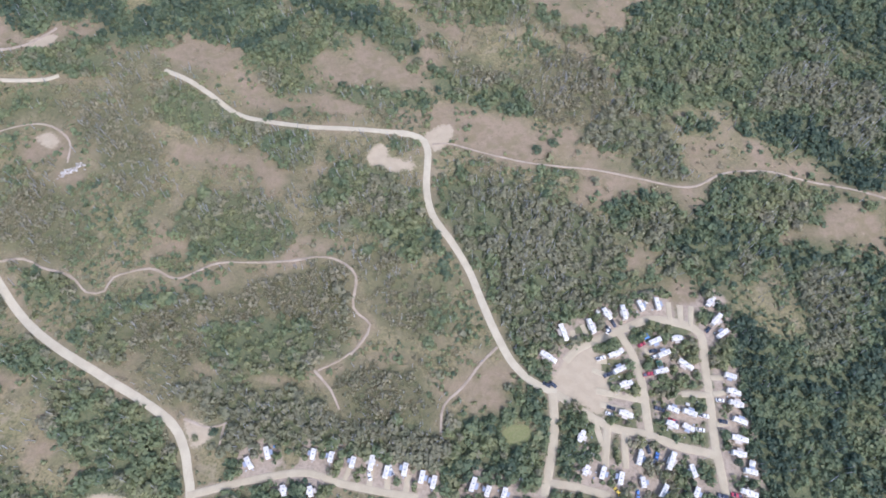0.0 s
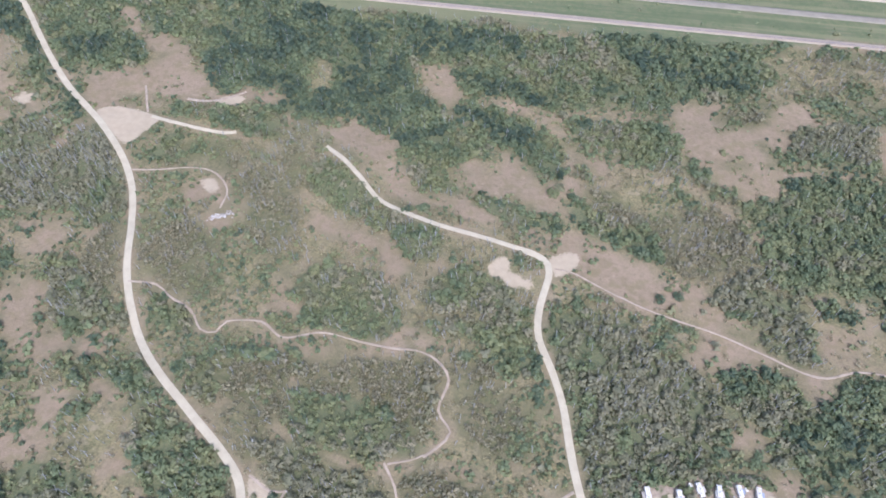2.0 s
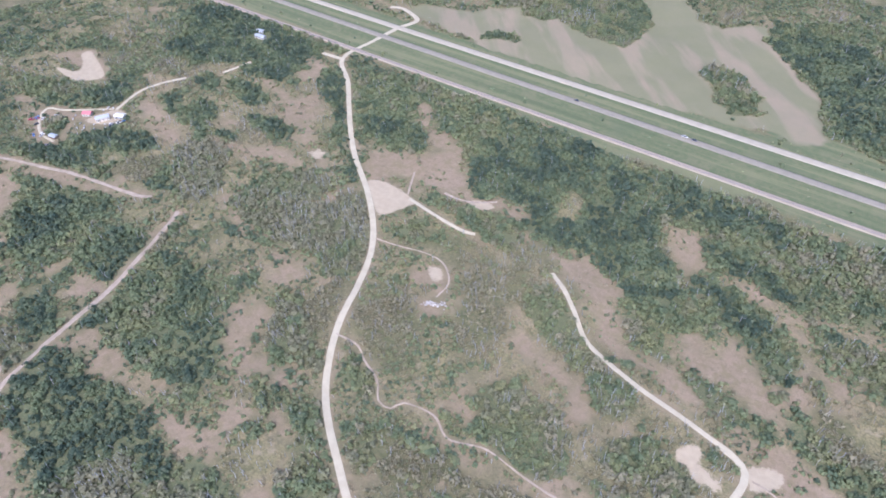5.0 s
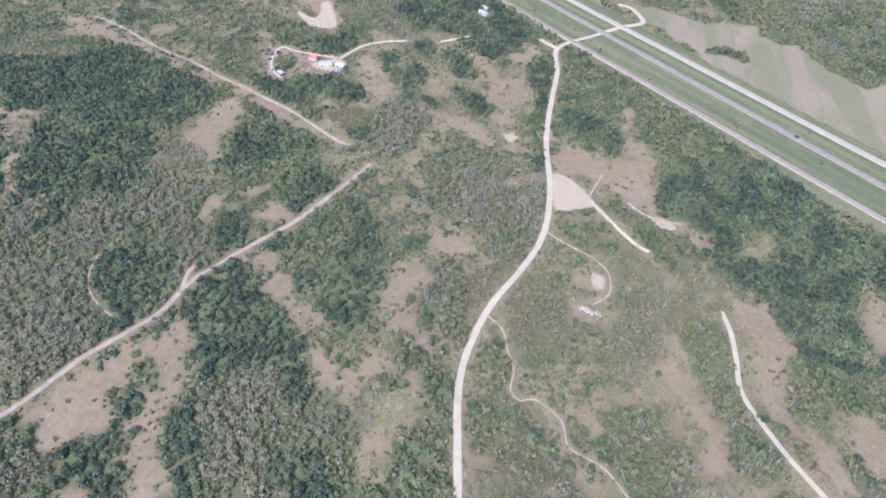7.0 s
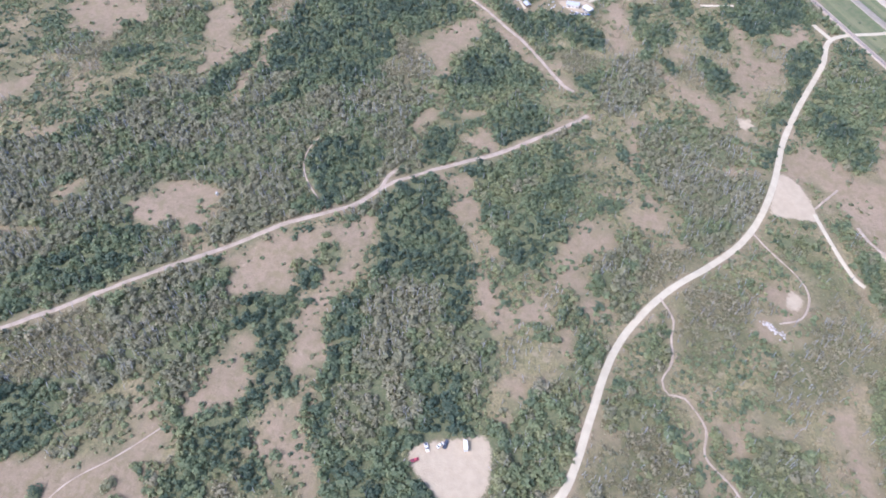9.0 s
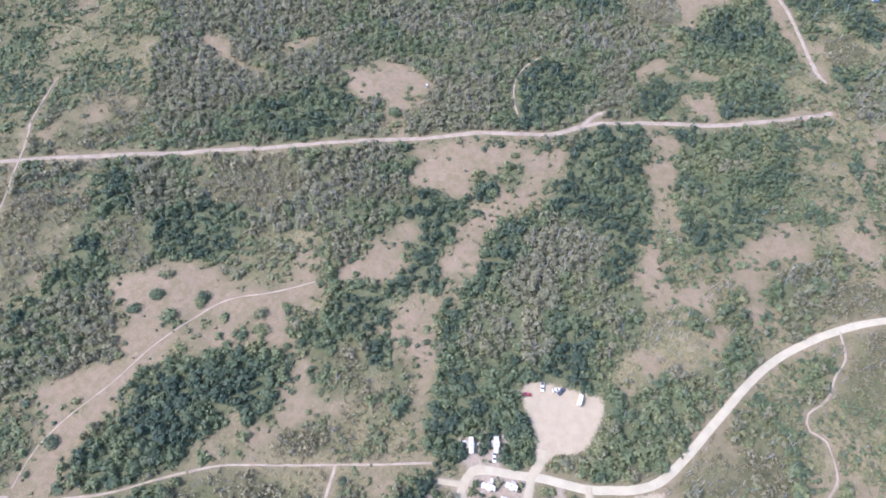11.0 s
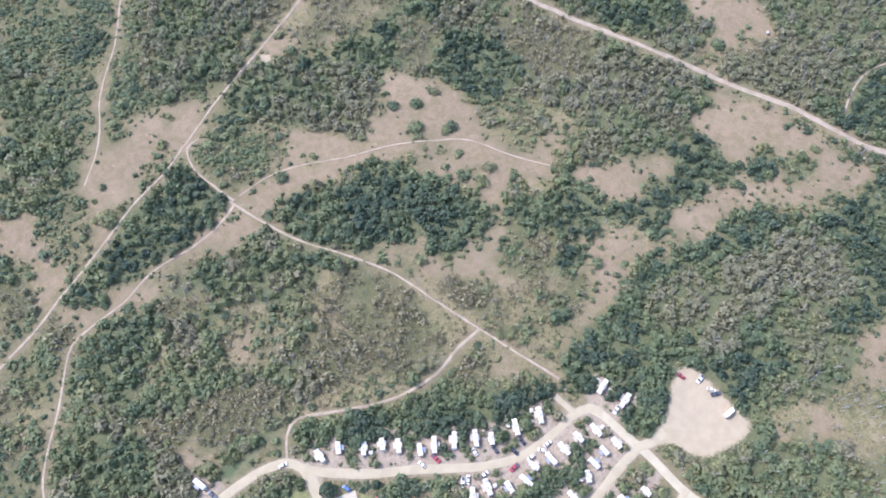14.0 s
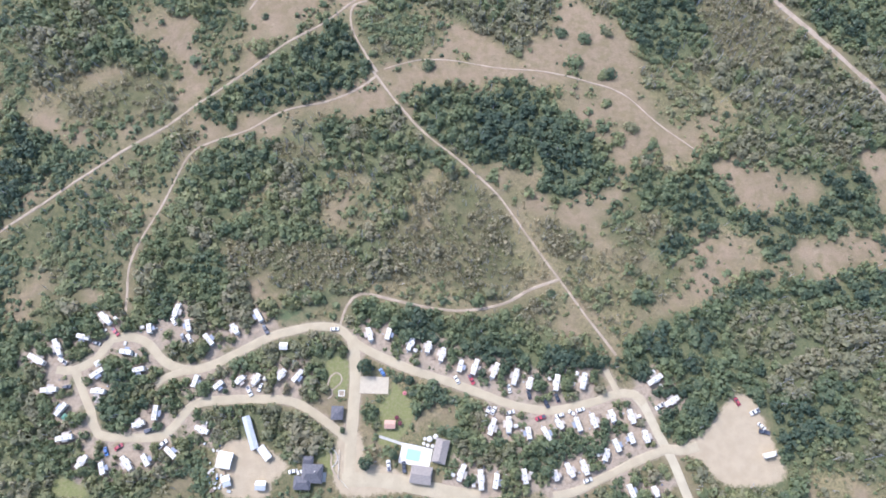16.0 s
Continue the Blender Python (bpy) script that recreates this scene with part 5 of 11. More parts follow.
zone("deep", [(-401.1, 55.1), (-387.3, 70.8), (-309.5, 109.9), (-278.7, 90.3), (-300.4, 69.7), (-335.4, 54.3), (-371.6, 38.4)])
zone("deep", [(-344.8, 23.2), (-332, 37.2), (-292.3, 34), (-258.1, 25.5), (-298, -3.3)])
zone("deep", [(-371.1, -11.4), (-373.9, 30.7), (-306.6, 40.7), (-250.4, 38.6), (-182.1, 18.6), (-187.2, -48.1), (-217, -55.5), (-274.8, -46.7), (-291.3, -17.2)])
zone("deep", [(-254.4, -232.6), (-248.6, -156.5), (-206.4, -205.7), (-182.8, -211.3), (-174.3, -226.6), (-235.5, -246.6)])
zone("deep", [(-228.4, -102.9), (-242.2, -73.6), (-218, -68.8), (-190.6, -92.5), (-171.7, -109), (-151.2, -126.8), (-158, -136.8), (-195.4, -108.9)])
zone("deep", [(-336.4, -279.6), (-353.6, -227), (-344.4, -178.2), (-321.4, -151.1), (-298.8, -176.8), (-279.6, -226), (-273.4, -259)])
zone("deep", [(156.4, 142.3), (194.2, 143.7), (252.6, 166.4), (223.3, 49.5), (162, 47.5), (161.9, 80.6), (163.8, 110.5)])
zone("deep", [(-221.8, 70.2), (-181.3, 80.3), (-135.7, 70.3), (-123.5, 38), (-210.8, 35.1)])
zone("deep", [(102.4, 212.3), (140.3, 217.7), (159.2, 206.8), (198.4, 200.8), (181.8, 181.5), (136.2, 183.4), (104.9, 200.8)])
zone("deep", [(22.2, 87.4), (54.8, 97.4), (57, 77), (53.3, 51.9), (25.2, 56.3), (19.4, 75.7)])
zone("grey", [(-221.9, 211), (-164.2, 209.4), (-151.5, 179.5), (-195, 170.6)])
zone("grey", [(-127.1, 152), (-57.4, 151.2), (-60.9, 124.4), (-116.9, 128.9)])
zone("grey", [(-160.6, 117.6), (-108.1, 113.2), (-109, 82.8), (-153.8, 87.1)])
zone("grey", [(93.2, 278.7), (148.3, 285.6), (152.6, 234.3), (107.8, 236.5)])
zone("grey", [(50.4, 309.1), (91.5, 310.9), (75.2, 282.4)])
zone("grey", [(167.3, 319.1), (256.5, 313.5), (277.6, 277.7), (218.4, 270.8)])
zone("grey", [(54.7, 198.9), (97.3, 189.3), (88, 149.8), (56.7, 159)])
zone("grey", [(195, 182.1), (254.4, 173.5), (247.4, 145.7), (196.8, 157.4)])
zone("grey", [(-170.4, 110.7), (-119.4, 147.7), (-63.2, 156.7), (-48.2, 147.2), (-149.4, 89.3)])
zone("grey", [(-427.6, 211), (-396.4, 251.2), (-344.2, 258.2), (-308.1, 230), (-356.9, 189.3)])
zone("grey", [(-225.9, 215.5), (-173, 245.6), (-153.3, 214), (-197, 189)])
zone("grey", [(-433.2, -130.8), (-382.6, -98.4), (-344.5, -84.9), (-331.8, -134.9)])
zone("grey", [(-773.7, -117), (-698.8, -17.6), (-565.9, 11.6), (-499.7, -45.7), (-510.8, -127.7)])
zone("grey", [(-277.6, -44.7), (-253.3, 3.6), (-207.3, -15.9), (-224, -49)])
zone("grey", [(-255.9, -32.2), (-252.1, 17.4), (-196.2, 19.8), (-200.2, -32.2)])
zone("grey", [(-363.9, -288.6), (-385.3, -194.2), (-321.4, -151.1), (-288.8, -228.5), (-291.6, -264.9)])
zone("grey", [(-452, -131.8), (-498.4, -51.3), (-375.3, -65.4), (-329.7, -125.6)])
zone("grey", [(-243.1, -51), (-267.3, -17.5), (-196.1, 10.8), (-170.3, -24.8)])
zone("grey", [(-127.8, -493.9), (-184.6, -376.1), (-92.6, -340), (-19.6, -346.3)])
zone("grey", [(-30, -196), (-84.5, -93.4), (-48.3, -87.2), (1.3, -175.6)])
zone("grey", [(-126, -159.4), (-148.9, -102.3), (-122.4, -91.1), (-98.1, -136.2)])
zone("grey", [(18.1, -152.4), (-71.6, -123.7), (-62.8, -92.3), (17.9, -121.9)])
zone("grey", [(-106, -129.2), (-146.1, -119.4), (-133, -81.7), (-101.2, -92.8)])
zone("grey", [(176.2, -287.9), (123.7, -279.3), (128.9, -226.1), (172.1, -247.8)])

# Plant cover by stands, each laid over those before it.
patch("grass", [(-265, 209), (-177, 254), (-138, 256), (-79, 233), (-50, 218), (-18, 252), (-8, 193), (25, 124), (28, 112), (-19, 41), (-121, 38), (-126, 65), (-171, 99), (-244, 141)])
patch("mixed", [(-310, 356), (-117, 365), (-123, 349), (-140, 333), (-176, 324), (-190, 321), (-234, 329), (-263, 338), (-281, 334), (-307, 346)])
patch("brush", [(-251, 183), (-245, 210), (-199, 216), (-167, 205), (-160, 187), (-182, 171), (-232, 166), (-254, 172)])
patch("brush", [(-141, 125), (-139, 148), (-113, 146), (-83, 157), (-55, 162), (-43, 135), (-48, 119), (-66, 115), (-91, 117), (-116, 122)])
patch("brush", [(-170, 93), (-155, 105), (-134, 106), (-106, 98), (-64, 93), (-45, 82), (-50, 70), (-101, 69), (-128, 76)])
patch("poplar", [(-125, 76), (-95, 92), (-63, 90), (-44, 79), (-4, 77), (5, 86), (3, 42), (-20, 63), (-60, 67), (-105, 60)])
patch("lush", [(-152, 183), (-146, 202), (-129, 199), (-112, 196), (-95, 193), (-74, 188), (-87, 182), (-99, 174), (-123, 166), (-143, 169)])
patch("lush", [(-121, 119), (-94, 123), (-66, 118), (-71, 108), (-101, 104), (-119, 107)])
patch("bare", [(-307, 342), (-281, 333), (-265, 332), (-259, 322), (-272, 314), (-298, 313)])
patch("bare", [(-268, 339), (-237, 338), (-235, 330), (-257, 329)])
patch("mixed", [(-274, 312), (-233, 327), (-189, 316), (-197, 302), (-230, 298), (-270, 296)])
patch("bare", [(-231, 316), (-176, 321), (-142, 322), (-133, 311), (-120, 302), (-100, 288), (-56, 286), (-34, 280), (-1, 279), (39, 276), (57, 264), (73, 239), (28, 237), (-4, 249), (-18, 256), (-53, 257), (-111, 263), (-130, 271), (-146, 277), (-163, 295), (-184, 306), (-200, 310)])
patch("bare", [(-109, 359), (-84, 347), (-60, 338), (-44, 329), (-21, 323), (-6, 311), (-9, 290), (-27, 287), (-56, 290), (-86, 294), (-73, 313), (-59, 324), (-76, 338), (-100, 347)])
patch("mixed", [(-139, 316), (-129, 315), (-117, 310), (-100, 292), (-82, 290), (-85, 286), (-107, 287), (-123, 300)])
patch("mixed", [(-78, 288), (-57, 298), (-42, 297), (-49, 287), (-27, 288), (-5, 286), (-22, 275), (-41, 276), (-62, 280)])
patch("mixed", [(-77, 357), (-42, 348), (-21, 329), (-10, 334), (1, 330), (-13, 319), (-36, 323), (-60, 337)])
patch("mixed", [(-15, 317), (2, 310), (21, 288), (39, 298), (50, 289), (60, 276), (28, 275), (6, 278), (-1, 292)])
patch("mixed", [(-134, 344), (-75, 339), (-70, 327), (-88, 311), (-111, 315), (-131, 326), (-143, 333)])
patch("brush", [(2, 321), (39, 318), (77, 315), (79, 278), (61, 277), (50, 293), (39, 299), (21, 298)])
patch("mixed", [(80, 319), (99, 320), (109, 301), (104, 285), (86, 291)])
patch("bare", [(74, 335), (100, 333), (115, 322), (114, 312), (100, 320), (77, 329)])
patch("bare", [(12, 357), (28, 353), (28, 342), (16, 342)])
patch("bare", [(93, 371), (108, 356), (103, 341), (94, 345)])
patch("mixed", [(32, 346), (59, 342), (62, 325), (39, 324)])
patch("wood", [(119, 330), (108, 344), (113, 355), (139, 377), (306, 385), (265, 222), (243, 225), (225, 240), (215, 256), (194, 260), (188, 268), (220, 283), (219, 296), (185, 290), (169, 308), (146, 302), (112, 296)])
patch("poplar", [(190, 323), (229, 330), (264, 317), (284, 308), (270, 250), (250, 258), (228, 287), (193, 295)])
patch("poplar", [(239, 366), (265, 341), (251, 326), (230, 335)])
patch("grass", [(263, 343), (290, 328), (278, 325)])
patch("grass", [(116, 296), (150, 304), (182, 292), (182, 269), (148, 286), (116, 286)])
patch("grass", [(140, 281), (170, 287), (182, 269), (178, 239), (162, 231), (141, 226)])
patch("bare", [(31, 244), (74, 250), (95, 246), (122, 237), (131, 229), (152, 226), (170, 237), (208, 251), (225, 250), (233, 238), (252, 228), (267, 223), (265, 217), (237, 224), (211, 233), (173, 234), (151, 222), (157, 213), (143, 210), (123, 219), (103, 214), (102, 203), (89, 208), (79, 219), (76, 231), (38, 237)])
patch("bare", [(79, 283), (89, 274), (95, 253), (74, 256), (71, 273)])
patch("poplar", [(89, 268), (118, 274), (135, 270), (142, 241), (140, 224), (118, 236), (94, 247)])
patch("wood", [(146, 273), (165, 278), (163, 265), (149, 264)])
patch("mixed", [(98, 207), (116, 216), (133, 219), (139, 211), (127, 197), (104, 196)])
patch("poplar", [(-2, 199), (21, 224), (48, 229), (72, 214), (88, 203), (101, 196), (106, 185), (89, 173), (94, 153), (68, 138), (49, 125), (37, 127), (25, 150), (5, 177)])
patch("grass", [(49, 230), (73, 231), (76, 219), (59, 214)])
patch("poplar", [(101, 196), (138, 205), (166, 210), (184, 199), (176, 173), (160, 169), (127, 164), (126, 182), (102, 178)])
patch("wood", [(133, 193), (158, 206), (181, 199), (161, 180), (142, 179)])
patch("bare", [(100, 178), (113, 183), (119, 172), (108, 161), (99, 164)])
patch("mixed", [(154, 221), (173, 234), (204, 235), (212, 224), (218, 205), (198, 200), (171, 199), (159, 210)])
patch("bare", [(202, 201), (219, 205), (236, 218), (246, 206), (256, 181), (254, 174), (235, 187), (216, 187), (195, 182)])
patch("wood", [(194, 181), (218, 189), (238, 176), (253, 173), (222, 49), (153, 46), (158, 98), (163, 129), (148, 135), (150, 148), (162, 142), (180, 139), (199, 143), (196, 160)])
patch("poplar", [(212, 175), (242, 165), (226, 125), (200, 117), (199, 143)])
patch("wood", [(167, 80), (187, 78), (186, 48), (158, 47)])
patch("wood", [(179, 69), (207, 65), (203, 49), (175, 48)])
patch("grass", [(165, 160), (198, 164), (208, 148), (186, 133), (169, 143)])
patch("mixed", [(215, 100), (235, 100), (228, 71), (212, 73)])
patch("bare", [(7, 105), (28, 115), (43, 103), (37, 94), (28, 86), (7, 93)])
patch("mixed", [(5, 83), (31, 87), (40, 100), (52, 97), (57, 88), (53, 44), (31, 54), (8, 69)])
patch("grass", [(34, 79), (48, 82), (50, 71), (37, 68)])
patch("grass", [(-53, 176), (-11, 178), (22, 137), (28, 121), (7, 108), (-22, 92), (-41, 109), (-40, 128)])
patch("mixed", [(-239, 127), (-217, 115), (-168, 89), (-139, 76), (-127, 59), (-123, 37), (-210, 34)])
patch("wood", [(-183, 89), (-142, 75), (-130, 59), (-126, 38), (-161, 37), (-170, 63)])
patch("grass", [(-198, 68), (-187, 69), (-182, 49), (-195, 46)])
patch("bare", [(-231, 99), (-213, 100), (-211, 91), (-219, 79), (-226, 85)])
patch("bare", [(-260, 248), (-245, 258), (-229, 239), (-230, 227), (-218, 223), (-211, 236), (-206, 228), (-215, 211), (-237, 218), (-237, 228), (-246, 236)])
patch("bare", [(-180, 254), (-171, 259), (-164, 242), (-168, 229)])
patch("bare", [(-136, 243), (-112, 246), (-96, 232), (-90, 212), (-103, 208), (-123, 223), (-134, 231)])
patch("bare", [(-144, 210), (-130, 209), (-132, 199), (-142, 201)])
patch("bare", [(-139, 100), (-118, 103), (-119, 97), (-132, 94)])
patch("bare", [(-106, 102), (-91, 101), (-68, 105), (-69, 99), (-82, 96), (-100, 97)])
patch("mixed", [(-182, 266), (-141, 272), (-110, 260), (-81, 248), (-69, 241), (-75, 230), (-96, 233), (-119, 249), (-144, 250), (-174, 257)])
patch("wood", [(-74, 224), (-48, 233), (-30, 226), (-17, 226), (-10, 199), (-14, 177), (-27, 180), (-48, 194), (-68, 197), (-76, 212)])
patch("mixed", [(-409, 415), (-389, 432), (-344, 441), (-272, 441), (-200, 453), (-131, 474), (-80, 468), (-48, 470), (-20, 498), (14, 505), (91, 517), (99, 446), (67, 441), (54, 447), (13, 451), (0, 437), (-6, 381), (-29, 380), (-56, 384), (-84, 389), (-105, 385), (-129, 408), (-148, 398), (-142, 336), (-175, 310), (-230, 321), (-271, 335), (-300, 344), (-339, 366), (-390, 384)])
patch("wood", [(-198, 449), (-146, 460), (-96, 458), (-78, 436), (-134, 421), (-171, 416)])
patch("wood", [(-29, 480), (15, 501), (57, 498), (90, 494), (95, 456), (66, 446), (34, 448), (-1, 457)])
patch("wood", [(-119, 398), (-81, 405), (-42, 392), (-6, 380), (-29, 377), (-64, 383), (-104, 384)])
patch("lush", [(-237, 365), (-209, 389), (-196, 357), (-219, 344)])
patch("lush", [(-277, 394), (-232, 401), (-217, 385), (-245, 361)])
patch("bare", [(-615, 261), (-603, 288), (-570, 311), (-537, 315), (-500, 341), (-475, 320), (-430, 298), (-396, 275), (-374, 272), (-359, 250), (-376, 237), (-385, 258), (-405, 254), (-441, 258), (-446, 239), (-473, 240), (-483, 226), (-497, 226), (-513, 256), (-528, 234), (-513, 185)])
patch("wood", [(-507, 349), (-509, 380), (-458, 345), (-413, 305), (-373, 278), (-372, 270), (-393, 274), (-448, 303), (-483, 321)])
patch("wood", [(-746, 359), (-683, 394), (-564, 390), (-550, 369), (-567, 336), (-613, 322), (-633, 300), (-643, 283)])
patch("bare", [(-569, 368), (-549, 379), (-517, 358), (-539, 340)])
patch("wood", [(-558, 342), (-546, 348), (-523, 329), (-546, 327)])
patch("mixed", [(-564, 307), (-527, 307), (-527, 288), (-567, 285)])
patch("mixed", [(-571, 235), (-564, 257), (-523, 248), (-528, 224)])
patch("mixed", [(-501, 265), (-497, 286), (-457, 281), (-450, 267), (-476, 261)])
patch("mixed", [(-505, 195), (-496, 221), (-472, 222), (-482, 193)])
patch("poplar", [(-435, 219), (-412, 255), (-351, 267), (-319, 249), (-288, 214), (-294, 192), (-323, 194), (-358, 186), (-401, 188), (-428, 201)])
patch("poplar", [(-493, 171), (-487, 197), (-433, 206), (-412, 182), (-428, 160), (-466, 151)])
patch("mixed", [(-494, 379), (-426, 428), (-395, 423), (-376, 382), (-373, 355), (-354, 339), (-374, 319), (-401, 322), (-419, 320), (-457, 347)])
patch("wood", [(-427, 343), (-374, 364), (-360, 343), (-399, 326)])
patch("bare", [(-415, 383), (-406, 399), (-382, 377), (-345, 374), (-326, 357), (-297, 348), (-278, 330), (-267, 336), (-257, 346), (-236, 338), (-242, 331), (-269, 316), (-298, 311), (-311, 307), (-346, 328), (-361, 355), (-400, 372)])
patch("bare", [(-383, 308), (-361, 333), (-345, 320), (-361, 303), (-335, 294), (-358, 281)])
patch("bare", [(-150, 398), (-129, 410), (-115, 388), (-99, 383), (-128, 366), (-143, 387)])
patch("bare", [(-201, 314), (-180, 319), (-142, 327), (-123, 297), (-104, 285), (-77, 289), (-44, 286), (-30, 279), (2, 269), (35, 274), (51, 274), (80, 254), (123, 249), (124, 245), (112, 238), (46, 242), (5, 248), (-10, 252), (-26, 267), (-68, 268), (-121, 269), (-147, 278), (-168, 290)])
patch("bare", [(-95, 385), (-70, 388), (-39, 386), (-23, 385), (-31, 374), (-61, 376), (-88, 378)])
patch("bare", [(-116, 359), (-98, 349), (-77, 348), (-50, 333), (-25, 318), (-6, 293), (-29, 295), (-53, 308), (-83, 303), (-92, 315), (-77, 329), (-97, 337)])
patch("mixed", [(-138, 318), (-125, 339), (-96, 323), (-100, 303), (-79, 292), (-103, 284), (-125, 301)])
patch("mixed", [(-73, 290), (-56, 294), (-32, 282), (-26, 275), (-54, 280)])
patch("mixed", [(-96, 375), (-56, 371), (-20, 349), (-22, 330), (-33, 318), (-65, 341), (-94, 349)])
patch("wood", [(-16, 311), (-11, 319), (8, 294), (30, 288), (36, 278), (14, 274), (-6, 291)])
patch("wood", [(30, 302), (45, 296), (52, 278), (39, 279)])
patch("brush", [(-10, 317), (22, 335), (59, 330), (58, 301), (29, 308), (10, 302)])
patch("mixed", [(-25, 364), (0, 390), (18, 394), (46, 392), (50, 371), (28, 353), (-1, 365)])
patch("bare", [(33, 417), (61, 414), (103, 420), (108, 373), (85, 376), (74, 380), (48, 383), (37, 400)])
patch("mixed", [(55, 363), (73, 362), (68, 349)])
patch("wood", [(43, 334), (59, 343), (65, 329), (53, 320)])
patch("mixed", [(90, 341), (111, 344), (114, 318), (98, 327)])
patch("bare", [(59, 330), (82, 333), (101, 312), (115, 302), (111, 283), (92, 269), (79, 290), (55, 313)])
patch("poplar", [(92, 264), (107, 288), (118, 286), (122, 251), (103, 251)])
patch("poplar", [(-8, 214), (20, 219), (45, 229), (56, 210), (55, 205), (9, 178), (-3, 194)])
patch("grass", [(51, 234), (75, 232), (75, 218), (57, 208)])
patch("mixed", [(-141, 251), (-118, 254), (-89, 244), (-63, 239), (-81, 229), (-104, 236), (-128, 242)])
patch("poplar", [(-310, 155), (-280, 161), (-261, 161), (-238, 135), (-253, 122), (-280, 130)])
patch("brush", [(-187, 101), (-163, 111), (-132, 133), (-90, 161), (-60, 170), (-51, 153), (-79, 129), (-152, 87)])
patch("wood", [(-377, 85), (-356, 102), (-311, 113), (-279, 84), (-285, 72), (-314, 60), (-338, 55)])
patch("bare", [(-325, 127), (-311, 140), (-285, 129), (-260, 101), (-281, 89), (-304, 108)])
patch("bare", [(-286, 69), (-272, 81), (-249, 86), (-255, 70), (-272, 60)])
patch("bare", [(-283, 39), (-272, 56), (-234, 67), (-229, 54), (-251, 42), (-272, 37)])
patch("wood", [(-303, 30), (-284, 37), (-252, 37), (-249, 30), (-280, 13)])
patch("bare", [(-230, 88), (-214, 94), (-206, 86), (-217, 80)])
patch("bare", [(-182, 252), (-169, 254), (-155, 245), (-160, 231)])
patch("bare", [(-147, 238), (-131, 248), (-103, 233), (-89, 229), (-99, 211), (-124, 221)])
patch("bare", [(-146, 208), (-133, 215), (-125, 201), (-134, 196)])
patch("poplar", [(-494, -128), (-471, -82), (-494, -24), (-477, -5), (-426, -19), (-387, 17), (-360, -36), (-349, -66), (-341, -81), (-325, -116), (-330, -134)])
patch("wood", [(-742, -11), (-704, 39), (-619, 65), (-599, 81), (-585, 46), (-571, 13), (-559, 1), (-579, -57), (-481, -73), (-469, -106), (-474, -128), (-569, -125), (-590, -97), (-631, -85), (-670, -101), (-690, -120), (-769, -116), (-744, -65)])
patch("brush", [(-591, -38), (-568, 7), (-526, 18), (-503, -5), (-533, -32)])
patch("brush", [(-576, -63), (-565, -41), (-507, -45), (-488, -68)])
patch("bare", [(-658, -112), (-650, -87), (-637, -90), (-643, -113)])
patch("grass", [(-653, -122), (-636, -99), (-597, -106), (-606, -124)])
patch("bare", [(-566, 31), (-588, 68), (-529, 48), (-495, 44), (-502, 31), (-532, 24)])
patch("wood", [(-508, 48), (-542, 72), (-557, 102), (-539, 117), (-492, 133), (-480, 103), (-476, 77), (-475, 54), (-495, 40)])
patch("bare", [(-793, -50), (-778, -7), (-713, 29), (-617, 75), (-578, 108), (-513, 135), (-478, 148), (-481, 134), (-538, 106), (-607, 72), (-706, 16), (-764, -20)])
patch("bare", [(-484, -31), (-486, -4), (-473, 7), (-471, -20)])
patch("bare", [(-759, 192), (-740, 229), (-674, 212), (-685, 190)])
patch("bare", [(-598, 207), (-608, 261), (-567, 268), (-538, 278), (-486, 269), (-468, 283), (-442, 257), (-486, 228), (-508, 205), (-556, 196)])
patch("mixed", [(-560, 252), (-550, 272), (-515, 249), (-537, 229)])
patch("mixed", [(-605, 235), (-560, 228), (-556, 214)])
patch("mixed", [(-519, 263), (-471, 273), (-453, 269), (-483, 250)])
patch("poplar", [(-589, 123), (-556, 145), (-565, 171), (-530, 175), (-523, 149), (-536, 122)])
patch("poplar", [(-483, 151), (-505, 203), (-486, 223), (-450, 216), (-427, 190), (-422, 167), (-445, 156), (-475, 148)])
patch("poplar", [(-416, 195), (-409, 244), (-378, 270), (-351, 275), (-319, 249), (-295, 228), (-301, 203), (-331, 196), (-370, 192)])
patch("bare", [(-449, 152), (-441, 169), (-424, 168), (-428, 144)])
patch("bare", [(-518, 317), (-487, 331), (-454, 311), (-401, 284), (-364, 272), (-355, 256), (-378, 243), (-396, 259), (-423, 258), (-463, 274)])
patch("wood", [(-519, 354), (-516, 385), (-433, 328), (-366, 279), (-377, 272), (-444, 305)])
patch("poplar", [(-439, 85), (-443, 125), (-424, 147), (-403, 110), (-392, 74), (-398, 63)])
patch("wood", [(-436, 75), (-438, 104), (-412, 109), (-398, 76)])
patch("bare", [(-424, 168), (-411, 177), (-354, 184), (-358, 176), (-392, 168)])
patch("wood", [(-386, 59), (-405, 92), (-406, 121), (-367, 124), (-321, 113), (-286, 90), (-276, 78), (-287, 67), (-314, 56), (-358, 51)])
patch("poplar", [(-345, 89), (-321, 113), (-284, 93), (-299, 75)])
patch("bare", [(-324, 123), (-318, 147), (-287, 137), (-261, 112), (-265, 93), (-286, 94), (-299, 112)])
patch("grass", [(-370, 139), (-337, 190), (-307, 183), (-313, 145), (-334, 128)])
patch("bare", [(-280, 64), (-265, 93), (-245, 92), (-225, 95), (-217, 84), (-241, 64), (-245, 47), (-265, 43), (-284, 46)])
patch("bare", [(-348, 39), (-324, 52), (-303, 60), (-286, 62), (-282, 49), (-310, 47), (-326, 36)])
